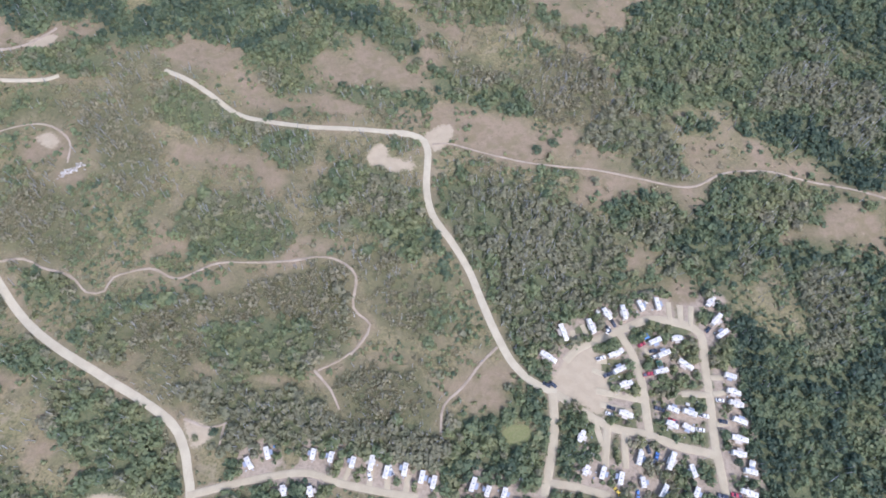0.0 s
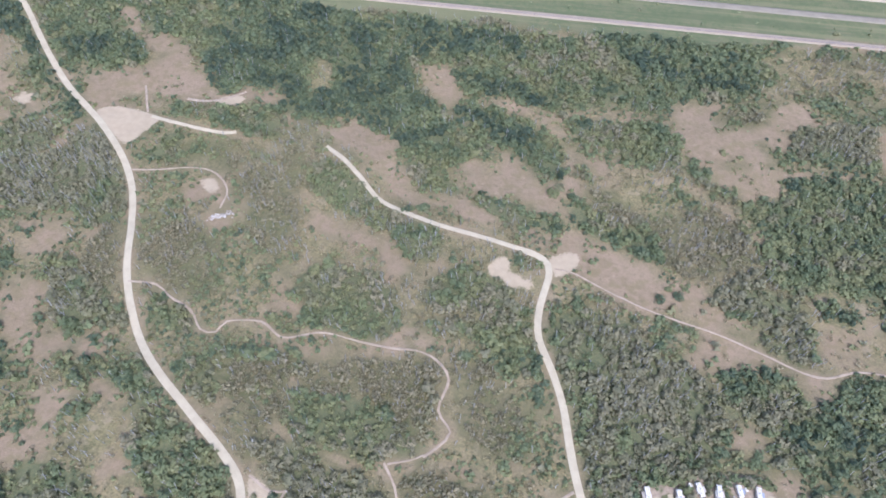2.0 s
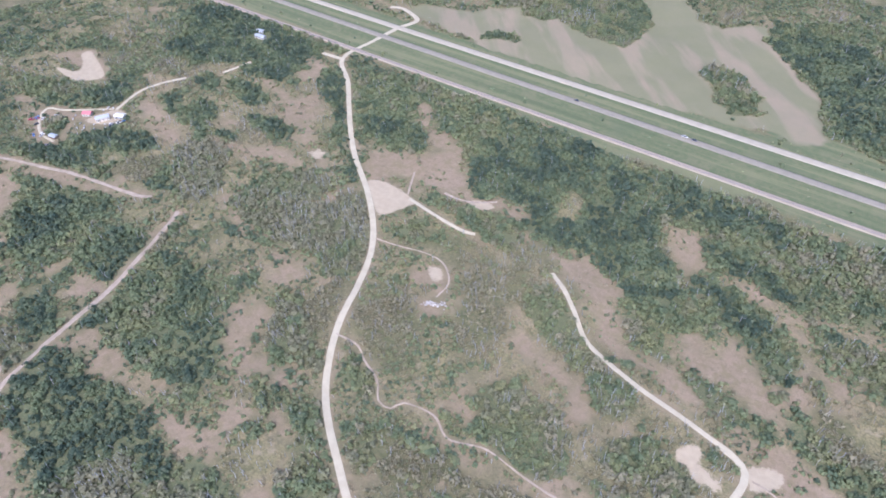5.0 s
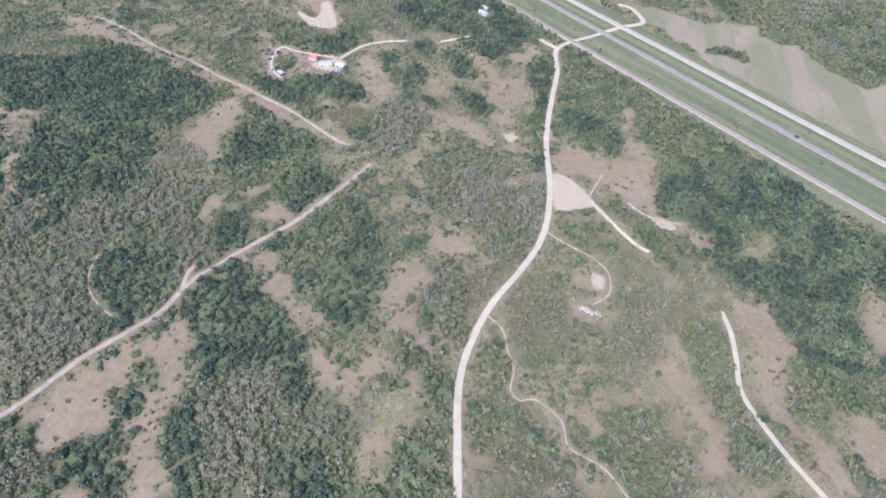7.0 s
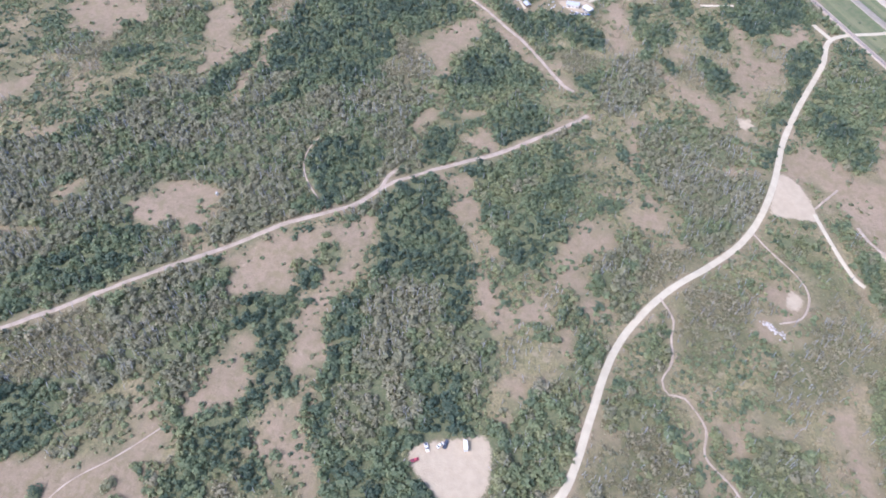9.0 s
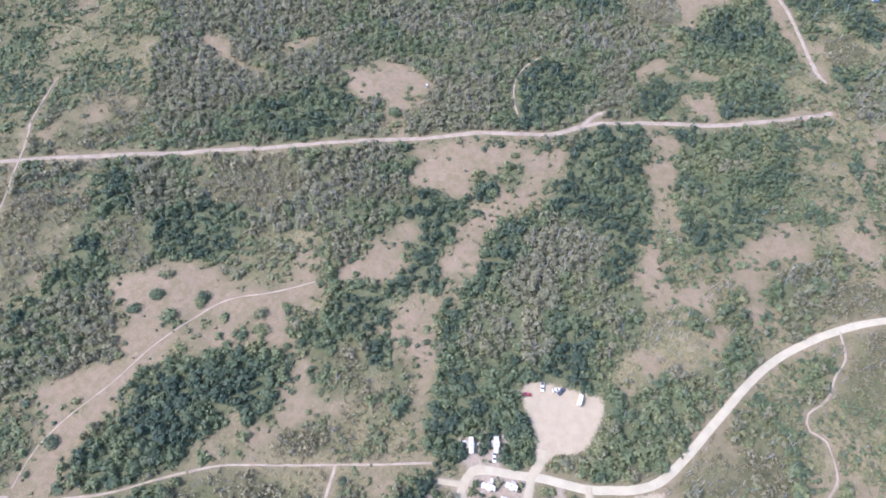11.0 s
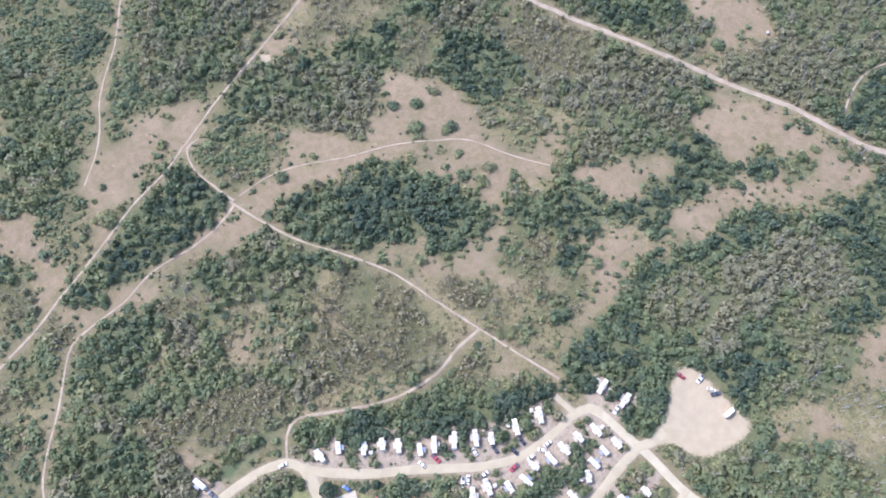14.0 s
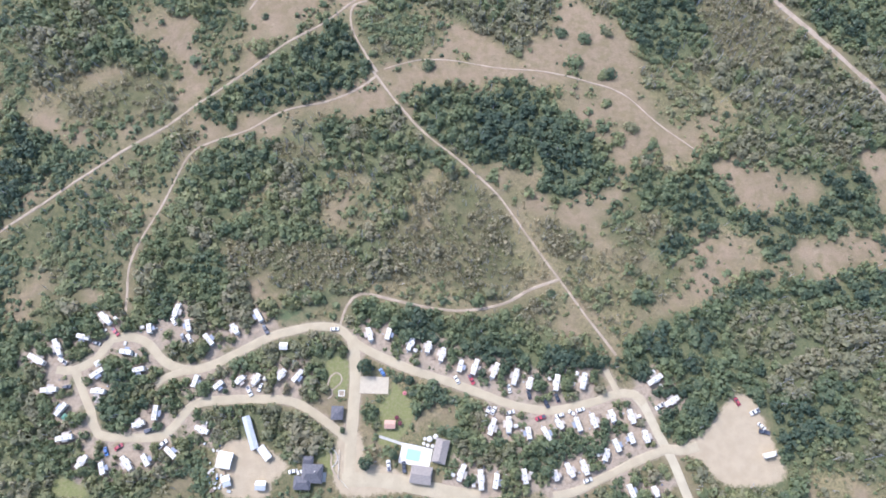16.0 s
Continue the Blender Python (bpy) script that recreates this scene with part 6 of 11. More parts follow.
patch("bare", [(-371, 29), (-357, 46), (-339, 44), (-350, 35)])
patch("wood", [(-365, -12), (-375, 31), (-358, 38), (-313, 36), (-299, 44), (-284, 42), (-252, 39), (-250, 24), (-234, 5), (-226, -10), (-205, -29), (-220, -58), (-262, -50), (-278, -31), (-305, -28)])
patch("poplar", [(-299, 2), (-291, 37), (-252, 39), (-257, 12), (-277, -10)])
patch("poplar", [(-267, -43), (-269, -12), (-233, -8), (-239, -36)])
patch("poplar", [(-235, -43), (-228, -23), (-213, -14), (-205, -28), (-215, -47)])
patch("lush", [(-254, 11), (-249, 38), (-229, 52), (-202, 48), (-204, 35), (-222, 8), (-226, -8)])
patch("wood", [(-216, 6), (-201, 35), (-172, 36), (-194, -7)])
patch("grass", [(-236, 55), (-221, 85), (-195, 103), (-151, 80), (-172, 39), (-205, 49)])
patch("poplar", [(-183, 75), (-187, 99), (-150, 80), (-161, 58)])
patch("bare", [(-323, -135), (-340, -96), (-341, -68), (-334, -34), (-364, -16), (-305, -25), (-279, -31), (-271, -49), (-242, -55), (-219, -56), (-228, -72), (-250, -72), (-288, -82), (-273, -102), (-257, -115), (-283, -122), (-306, -118)])
patch("wood", [(-270, -99), (-282, -82), (-272, -71), (-240, -70), (-229, -77), (-245, -110), (-262, -105)])
patch("wood", [(-313, -135), (-305, -120), (-280, -119), (-254, -126), (-259, -137)])
patch("wood", [(-303, -73), (-296, -57), (-280, -62), (-287, -75)])
patch("mixed", [(-314, -61), (-319, -47), (-307, -42), (-299, -54)])
patch("poplar", [(-494, -391), (-503, -5), (-366, -2), (-341, -82), (-308, -132), (-292, -190), (-252, -287)])
patch("grass", [(-556, -419), (-568, -318), (-534, -256), (-485, -243), (-446, -288), (-473, -383)])
patch("wood", [(-566, -260), (-572, -214), (-549, -229), (-548, -260)])
patch("bare", [(-364, -197), (-388, -174), (-383, -143), (-359, -134), (-354, -125), (-337, -134), (-321, -119), (-310, -137), (-320, -151), (-341, -163), (-346, -185)])
patch("bare", [(-310, -129), (-326, -104), (-344, -75), (-312, -71), (-292, -76), (-277, -67), (-268, -77), (-276, -112), (-295, -119)])
patch("bare", [(-366, -328), (-373, -306), (-355, -286), (-351, -248), (-339, -264), (-349, -297)])
patch("bare", [(-380, -261), (-400, -237), (-368, -245)])
patch("bare", [(-530, -387), (-523, -339), (-550, -318), (-515, -311), (-498, -340), (-506, -367)])
patch("bare", [(-453, -295), (-476, -260), (-484, -253), (-446, -283)])
patch("bare", [(-572, -162), (-563, -140), (-545, -142), (-527, -164), (-510, -176), (-544, -173)])
patch("bare", [(-563, -130), (-592, -112), (-537, -116), (-503, -131), (-479, -137), (-487, -143), (-528, -130)])
patch("wood", [(-414, -82), (-428, -57), (-416, -21), (-378, -28), (-359, -51), (-359, -64), (-389, -75)])
patch("wood", [(-451, -279), (-467, -242), (-437, -261)])
patch("wood", [(-508, -161), (-569, -130), (-588, -122), (-534, -125), (-516, -142), (-492, -153)])
patch("wood", [(-469, -135), (-501, -92), (-590, -59), (-591, -6), (-537, -5), (-494, -52), (-478, -98)])
patch("wood", [(-327, -231), (-350, -193), (-323, -178), (-297, -191), (-291, -227), (-305, -259)])
patch("wood", [(-211, -269), (-232, -243), (-221, -208), (-183, -205), (-165, -230), (-161, -248)])
patch("brush", [(-242, -248), (-252, -201), (-248, -168), (-227, -172), (-218, -204), (-230, -233)])
patch("wood", [(-259, -199), (-288, -166), (-269, -154), (-251, -164), (-246, -191)])
patch("grass", [(-202, -206), (-223, -171), (-215, -156), (-193, -153), (-182, -163), (-174, -180), (-181, -205)])
patch("bare", [(-253, -161), (-262, -153), (-232, -149), (-223, -158), (-189, -136), (-182, -141), (-185, -158), (-219, -160)])
patch("bare", [(-182, -163), (-189, -136), (-186, -129), (-175, -149), (-152, -149), (-136, -142), (-127, -151), (-145, -168), (-129, -175), (-147, -200), (-122, -214), (-122, -232), (-156, -246), (-168, -226), (-179, -204), (-160, -186)])
patch("bare", [(-205, -123), (-237, -112), (-250, -104), (-221, -99), (-198, -102), (-193, -117), (-197, -131)])
patch("wood", [(-288, -151), (-308, -128), (-284, -120), (-265, -128), (-260, -145)])
patch("wood", [(-266, -110), (-280, -90), (-276, -74), (-245, -74), (-216, -84), (-204, -99), (-227, -103)])
patch("wood", [(-182, -118), (-196, -101), (-220, -88), (-212, -70), (-201, -69), (-201, -85), (-186, -96), (-158, -107), (-148, -126), (-171, -128)])
patch("wood", [(-234, -153), (-247, -145), (-211, -137), (-200, -118), (-185, -122), (-185, -134)])
patch("bare", [(-268, -74), (-273, -52), (-222, -54), (-184, -57), (-154, -54), (-126, -57), (-132, -66), (-150, -66), (-170, -84), (-183, -93), (-202, -79), (-221, -68)])
patch("brush", [(-146, -108), (-163, -83), (-150, -66), (-126, -63), (-125, -92)])
patch("grass", [(-175, -149), (-175, -131), (-149, -127), (-149, -139)])
patch("poplar", [(-103, -458), (-134, -424), (-176, -366), (-219, -353), (-259, -260), (-298, -161), (-305, -125), (-274, -110), (-230, -117), (-206, -135), (-227, -159), (-199, -182), (-189, -212), (-169, -223), (-163, -247), (-144, -258), (-133, -229), (-99, -234), (-67, -272), (-54, -303), (-56, -322), (-17, -341)])
patch("grass", [(-147, -364), (-212, -347), (-223, -313), (-128, -299), (-109, -326)])
patch("lush", [(-119, -394), (-149, -389), (-131, -368), (-102, -374), (-101, -384)])
patch("lush", [(-202, -371), (-230, -383), (-229, -364), (-216, -362)])
patch("bare", [(-185, -456), (-211, -441), (-189, -435)])
patch("wood", [(-180, -315), (-227, -305), (-199, -280), (-159, -278), (-139, -273), (-114, -299), (-57, -286), (-57, -307), (-101, -295), (-127, -297)])
patch("wood", [(-196, -267), (-227, -233), (-226, -208), (-193, -206), (-178, -212), (-169, -232), (-176, -254)])
patch("brush", [(-179, -293), (-199, -275), (-173, -252), (-154, -263)])
patch("bare", [(-86, -326), (-112, -329), (-117, -314), (-96, -312), (-86, -316)])
patch("bare", [(-190, -336), (-210, -322), (-191, -326)])
patch("bare", [(-131, -307), (-141, -300), (-131, -302)])
patch("bare", [(-145, -260), (-161, -250), (-183, -207), (-166, -193), (-176, -165), (-192, -142), (-181, -130), (-166, -157), (-154, -147), (-145, -132), (-131, -146), (-142, -164), (-144, -174), (-129, -175), (-126, -186), (-146, -185), (-137, -205), (-102, -219), (-56, -237), (-34, -237), (-61, -224), (-93, -205), (-78, -213), (-49, -216), (-36, -211), (-23, -229), (-35, -247), (-58, -240), (-70, -263), (-100, -235), (-108, -224)])
patch("grass", [(-180, -204), (-210, -201), (-213, -166), (-190, -167), (-175, -173), (-174, -190)])
patch("mixed", [(-49, -215), (-91, -207), (-114, -201), (-122, -182), (-127, -169), (-138, -161), (-137, -143), (-125, -133), (-97, -131), (-94, -141), (-92, -156), (-110, -155), (-106, -173), (-88, -161), (-70, -162), (-47, -182), (-37, -202)])
patch("wood", [(-49, -215), (-90, -207), (-113, -201), (-113, -182), (-94, -170), (-72, -171), (-40, -201)])
patch("bare", [(-98, -148), (-107, -136), (-84, -121), (-74, -136), (-76, -150)])
patch("bare", [(-131, -134), (-140, -133), (-126, -110), (-110, -97), (-107, -107), (-106, -126)])
patch("brush", [(-97, -127), (-109, -104), (-126, -86), (-126, -75), (-137, -59), (-118, -47), (-96, -83), (-86, -118)])
patch("wood", [(-157, -141), (-185, -116), (-209, -103), (-241, -94), (-283, -82), (-263, -71), (-227, -78), (-196, -94), (-166, -115), (-145, -124)])
patch("brush", [(-147, -117), (-171, -98), (-174, -80), (-143, -63), (-126, -86), (-126, -110)])
patch("bare", [(-183, -94), (-201, -82), (-223, -79), (-257, -67), (-275, -57), (-294, -31), (-290, -29), (-266, -55), (-215, -62), (-188, -61), (-161, -49), (-132, -49), (-132, -56), (-154, -59), (-164, -81)])
patch("bare", [(-208, -136), (-239, -114), (-244, -100), (-210, -104), (-191, -116), (-195, -131)])
patch("bare", [(-313, -125), (-338, -82), (-327, -72), (-303, -80), (-289, -85), (-281, -119), (-300, -117)])
patch("bare", [(-363, -199), (-385, -168), (-384, -139), (-369, -130), (-345, -144), (-318, -137), (-318, -146), (-341, -151), (-341, -179)])
patch("wood", [(-366, -58), (-392, -75), (-427, -57), (-393, -38), (-361, -39)])
patch("poplar", [(-341, -137), (-395, -81), (-356, -62), (-338, -83), (-320, -125)])
patch("bare", [(-327, -47), (-351, -22), (-349, -17), (-308, -26), (-296, -36), (-279, -59), (-306, -45)])
patch("wood", [(-358, -18), (-375, 30), (-338, 33), (-312, 46), (-249, 37), (-217, 41), (-186, 32), (-183, 17), (-165, -8), (-123, 12), (-110, -42), (-133, -53), (-160, -49), (-197, -60), (-236, -59), (-270, -47), (-297, -25), (-336, -16)])
patch("poplar", [(-253, -42), (-281, -10), (-275, 15), (-241, 2), (-232, -37)])
patch("poplar", [(-211, -53), (-235, -20), (-212, -1), (-189, -21), (-188, -47)])
patch("poplar", [(-317, 4), (-330, 36), (-310, 44), (-281, 24)])
patch("lush", [(-187, -2), (-222, 23), (-243, 40), (-212, 44), (-186, 36), (-184, 17)])
patch("lush", [(-238, -11), (-261, 8), (-237, 19), (-210, 7)])
patch("bare", [(-361, 32), (-379, 48), (-348, 52), (-330, 48), (-298, 60), (-296, 50), (-322, 44), (-334, 32)])
patch("bare", [(-266, 34), (-292, 44), (-274, 58), (-286, 81), (-259, 81), (-243, 64), (-247, 46)])
patch("poplar", [(-348, 54), (-391, 68), (-301, 97), (-274, 91), (-288, 73), (-310, 58)])
patch("grass", [(-214, 36), (-251, 81), (-267, 109), (-229, 122), (-205, 110), (-158, 92), (-144, 74), (-168, 38)])
patch("mixed", [(-164, 33), (-187, 55), (-210, 101), (-162, 90), (-133, 64), (-130, 31), (-138, 37)])
patch("poplar", [(2, -285), (-16, -248), (-13, -235), (10, -222), (44, -229), (65, -229), (45, -256), (23, -262)])
patch("wood", [(9, -265), (-6, -256), (16, -237), (39, -236)])
patch("bare", [(-15, -234), (-28, -221), (-21, -209), (1, -211), (-2, -224)])
patch("bare", [(13, -302), (-33, -321), (-46, -310), (-17, -285), (12, -277), (30, -279)])
patch("bare", [(50, -223), (22, -214), (8, -216), (52, -202), (70, -211), (74, -218), (69, -225)])
patch("mixed", [(-32, -288), (-52, -280), (-60, -255), (-47, -241), (-27, -251), (-20, -267)])
patch("wood", [(-23, -210), (-38, -195), (-23, -183), (-6, -195), (-8, -203)])
patch("mixed", [(92, -205), (40, -208), (-7, -211), (-34, -212), (-53, -178), (-70, -141), (-87, -89), (-54, -84), (-30, -87), (3, -102), (28, -101), (74, -116), (132, -127), (126, -158)])
patch("mixed", [(90, -201), (56, -189), (25, -182), (11, -186), (-25, -203), (-28, -184), (2, -169), (31, -148), (73, -158), (95, -184)])
patch("brush", [(-29, -134), (-58, -134), (-76, -106), (-81, -91), (-46, -90), (-4, -107), (-14, -124)])
patch("brush", [(41, -205), (17, -192), (25, -186), (43, -194)])
patch("lush", [(-15, -187), (-32, -172), (-15, -155), (-1, -169)])
patch("lush", [(-61, -133), (-78, -122), (-68, -111), (-58, -120)])
patch("grass", [(111, -189), (87, -176), (97, -168), (116, -169)])
patch("grass", [(21, -171), (3, -163), (7, -146), (22, -147)])
patch("grass", [(-15, -158), (-41, -156), (-43, -138), (-21, -139)])
patch("grass", [(25, -117), (-32, -97), (-36, -85), (16, -103)])
patch("bare", [(78, -133), (59, -132), (53, -117), (69, -112)])
patch("wood", [(-43, -222), (-81, -209), (-115, -204), (-120, -187), (-133, -173), (-132, -151), (-127, -134), (-105, -128), (-93, -142), (-100, -155), (-75, -161), (-48, -186), (-39, -203)])
patch("wood", [(-155, -138), (-195, -117), (-194, -97), (-233, -94), (-235, -83), (-189, -84), (-162, -101), (-145, -119)])
patch("bare", [(-197, -129), (-237, -115), (-249, -105), (-229, -97), (-200, -103), (-195, -115)])
patch("bare", [(-81, -157), (-100, -152), (-92, -136), (-102, -127), (-127, -131), (-124, -114), (-121, -95), (-109, -98), (-103, -119), (-76, -129), (-74, -144)])
patch("brush", [(-124, -114), (-148, -115), (-162, -98), (-157, -76), (-130, -82), (-122, -98)])
patch("wood", [(-139, -93), (-162, -101), (-172, -92), (-149, -84)])
patch("mixed", [(-126, -83), (-140, -76), (-130, -56), (-120, -65)])
patch("bare", [(-176, -91), (-202, -82), (-232, -74), (-273, -68), (-266, -53), (-238, -56), (-181, -63), (-175, -55), (-145, -53), (-158, -69), (-167, -77)])
patch("wood", [(-202, -84), (-223, -86), (-213, -71), (-200, -71)])
patch("poplar", [(175, -294), (128, -299), (96, -279), (100, -245), (133, -241), (164, -260)])
patch("bare", [(97, -306), (77, -301), (83, -282), (76, -260), (92, -240), (101, -246), (95, -268), (102, -295)])
patch("wood", [(196, -253), (178, -244), (163, -230), (170, -217), (199, -189)])
patch("bare", [(175, -256), (160, -241), (151, -228), (167, -235)])
patch("bare", [(154, -271), (134, -278), (128, -268)])
patch("bare", [(187, -204), (174, -212), (169, -203), (181, -199)])
patch("wood", [(84, -241), (67, -248), (24, -262), (-6, -275), (-21, -243), (4, -225), (30, -228), (50, -229), (70, -226), (82, -233)])
patch("bare", [(86, -235), (61, -221), (44, -228), (14, -223), (66, -211), (85, -215)])
patch("wood", [(29, -98), (16, -101), (-17, -84), (-49, -76), (-71, -58), (-97, -43), (-100, -33), (-50, -48), (2, -79)])
patch("wood", [(-102, -38), (-127, -48), (-180, -63), (-217, -57), (-263, -49), (-211, 57), (-173, 31), (-170, -7), (-156, -10), (-129, 6), (-120, 12), (-118, -23)])
patch("lush", [(-169, -47), (-207, -47), (-223, -9), (-199, -12), (-168, -29)])
patch("poplar", [(-220, -40), (-253, -29), (-241, -4), (-213, -5)])
patch("poplar", [(-182, -19), (-203, -11), (-192, 1), (-178, -2)])
patch("lush", [(-192, 24), (-225, 32), (-213, 57), (-171, 38)])
patch("bare", [(-79, -82), (-91, -82), (-98, -52), (-105, -38), (-92, -53), (-77, -66)])
patch("bare", [(-116, -60), (-133, -62), (-122, -49)])
patch("grass", [(-94, -91), (-126, -90), (-122, -59), (-106, -50)])
patch("grass", [(-784, 143), (-761, 189), (-657, 218), (-625, 282), (-679, 350), (-592, 346), (-541, 344), (-523, 308), (-567, 268), (-598, 207), (-550, 165), (-574, 117), (-660, 109)])
patch("bare", [(-706, 121), (-690, 166), (-662, 182), (-663, 207), (-640, 224), (-619, 253), (-587, 252), (-595, 212), (-624, 193), (-645, 176), (-666, 146)])
patch("bare", [(-618, 191), (-603, 234), (-563, 229), (-527, 231), (-504, 214), (-509, 193), (-540, 184), (-575, 180)])
patch("mixed", [(-674, 173), (-652, 203), (-631, 211), (-618, 191), (-644, 176)])
patch("mixed", [(-748, 152), (-708, 172), (-681, 170), (-695, 143)])
patch("mixed", [(-605, 94), (-605, 139), (-571, 173), (-540, 167), (-535, 137), (-562, 114)])
patch("wood", [(-691, 286), (-664, 371), (-600, 378), (-550, 369), (-548, 322), (-605, 312), (-632, 286)])
patch("grass", [(-541, 140), (-536, 171), (-505, 170), (-513, 146)])
patch("mixed", [(-539, 128), (-514, 157), (-500, 146), (-520, 127)])
patch("mixed", [(-616, 240), (-594, 246), (-555, 225), (-566, 215)])
patch("brush", [(-146, -383), (-188, -362), (-162, -352), (-122, -347), (-100, -338), (-85, -342), (-117, -363)])
patch("brush", [(-149, -343), (-174, -353), (-204, -339), (-206, -319), (-175, -299), (-139, -300), (-118, -320)])
patch("grass", [(-94, -382), (-124, -395), (-149, -398), (-146, -384), (-127, -375), (-108, -370)])
patch("mixed", [(-100, -454), (-135, -432), (-154, -406), (-127, -398), (-93, -385), (-70, -361), (-43, -377)])
patch("bare", [(-188, -331), (-211, -324), (-200, -322)])
patch("bare", [(-154, -318), (-177, -312), (-167, -310)])
patch("bare", [(-127, -309), (-143, -304), (-133, -302)])
patch("bare", [(-93, -327), (-112, -335), (-119, -315), (-96, -311), (-87, -316)])
patch("brush", [(-251, -274), (-276, -212), (-264, -185), (-239, -185), (-229, -211), (-228, -234), (-235, -260)])
patch("mixed", [(180, -338), (119, -323), (102, -293), (99, -260), (123, -278), (156, -282), (178, -312)])
patch("brush", [(161, -272), (131, -275), (102, -262), (101, -244), (125, -238), (148, -231), (163, -244)])
patch("brush", [(135, -231), (106, -234), (92, -236), (87, -224), (96, -203), (123, -195), (138, -199)])
patch("bare", [(117, -311), (101, -307), (83, -307), (82, -290), (95, -285), (73, -271), (88, -267), (89, -251), (81, -245), (98, -245), (101, -258), (98, -273), (109, -296)])
patch("bare", [(178, -259), (165, -252), (149, -235), (147, -226), (164, -232), (174, -246)])
patch("bare", [(151, -270), (134, -279), (126, -274), (138, -267)])
patch("bare", [(133, -231), (118, -239), (122, -230), (132, -225)])
patch("brush", [(-25, -281), (-62, -272), (-59, -243), (-31, -242), (-15, -267)])
patch("bare", [(2, -232), (-18, -230), (-28, -216), (-24, -210), (-1, -214), (18, -219)])
patch("grass", [(143, -179), (126, -193), (113, -193), (118, -177), (134, -170)])
patch("bare", [(66, -95), (53, -99), (41, -98), (28, -96), (29, -92), (42, -95), (53, -95)])
patch("bare", [(-7, -44), (-19, -41), (-17, -35), (-7, -37)])
patch("bare", [(2, -33), (-7, -32), (-8, -28), (1, -28)])
patch("grass", [(-38, -171), (-46, -165), (-47, -154), (-35, -157)])
patch("grass", [(19, -181), (-4, -165), (-6, -146), (15, -135), (28, -148)])
patch("bare", [(18, -172), (7, -167), (5, -156), (19, -147), (18, -159)])
patch("grass", [(62, -177), (48, -181), (53, -168), (71, -158), (80, -161)])
patch("grass", [(-22, -160), (-49, -161), (-64, -143), (-62, -126), (-42, -134), (-25, -145)])
patch("brush", [(-11, -138), (-65, -125), (-77, -99), (-50, -92), (-21, -102), (-6, -116)])
patch("brush", [(81, -151), (33, -139), (12, -120), (38, -114), (79, -127)])
patch("grass", [(-84, -149), (-86, -118), (-98, -81), (-83, -70), (-67, -102), (-67, -134)])
patch("brush", [(-55, -161), (-72, -138), (-71, -106), (-44, -114), (-29, -144)])
patch("mixed", [(-220, 120), (-189, 100), (-145, 77), (-125, 61), (-207, 40), (-230, 77), (-227, 101)])
patch("grass", [(-217, 55), (-192, 62), (-188, 48), (-210, 43)])
patch("bare", [(-237, 89), (-218, 97), (-210, 89), (-228, 78)])
patch("brush", [(-262, 195), (-237, 206), (-185, 211), (-165, 208), (-173, 184), (-199, 169), (-239, 167)])
patch("lush", [(-235, 145), (-214, 155), (-196, 146), (-206, 139), (-227, 138)])
patch("lush", [(-167, 161), (-152, 169), (-137, 158), (-153, 154)])
patch("lush", [(-152, 185), (-138, 206), (-118, 211), (-99, 199), (-77, 197), (-62, 193), (-76, 181), (-96, 168), (-123, 167), (-140, 173)])
patch("bare", [(-134, 247), (-115, 248), (-96, 235), (-80, 230), (-89, 223), (-96, 213), (-112, 217), (-125, 231)])
patch("bare", [(-139, 208), (-126, 205), (-129, 198)])
patch("bare", [(-92, 177), (-74, 186), (-53, 184), (-48, 177), (-70, 172), (-87, 171)])
patch("bare", [(-134, 159), (-115, 163), (-101, 162), (-118, 152), (-154, 148)])
patch("brush", [(-184, 116), (-169, 127), (-153, 139), (-67, 161), (-57, 150), (-57, 129), (-71, 112), (-92, 100), (-117, 100), (-127, 79), (-161, 95), (-183, 100)])
patch("poplar", [(-107, 143), (-64, 154), (-51, 143), (-57, 128), (-87, 124)])
patch("poplar", [(-157, 102), (-137, 111), (-101, 91), (-102, 79), (-125, 82)])
patch("lush", [(-126, 114), (-87, 121), (-53, 117), (-45, 110), (-79, 101), (-109, 96)])
patch("bare", [(-136, 99), (-122, 104), (-114, 101), (-128, 96)])
patch("bare", [(-108, 101), (-90, 104), (-82, 100), (-64, 101), (-45, 110), (-52, 100), (-77, 94), (-90, 96)])
patch("grass", [(-51, 131), (-28, 140), (-8, 162), (2, 144), (-4, 114), (-26, 105), (-43, 113)])
patch("brush", [(-43, 171), (-28, 179), (-16, 171), (-32, 156)])
patch("bare", [(-36, 158), (-14, 161), (-25, 151)])
patch("mixed", [(-81, 211), (-68, 241), (-41, 235), (-22, 227), (-13, 221), (-4, 177), (-17, 174), (-29, 185), (-69, 194)])
patch("lush", [(-119, 237), (-93, 249), (-56, 250), (-57, 240), (-88, 234), (-108, 236)])
patch("bare", [(33, 411), (56, 436), (70, 414), (94, 418), (114, 448), (134, 450), (147, 435), (131, 424), (123, 399), (99, 398), (112, 374), (128, 356), (117, 343), (101, 360), (93, 374), (77, 367), (61, 371), (48, 385), (42, 401)])
patch("bare", [(-46, 383), (-11, 396), (14, 399), (33, 411), (26, 400), (-5, 385), (-26, 386)])
patch("mixed", [(-4, 375), (14, 392), (39, 392), (52, 379), (50, 367), (31, 359), (7, 355)])
patch("brush", [(74, 415), (93, 445), (110, 444), (102, 417)])
patch("poplar", [(126, 415), (162, 437), (186, 437), (185, 413), (165, 397), (134, 394)])
patch("bare", [(187, 439), (221, 431), (220, 416), (193, 406), (190, 423)])
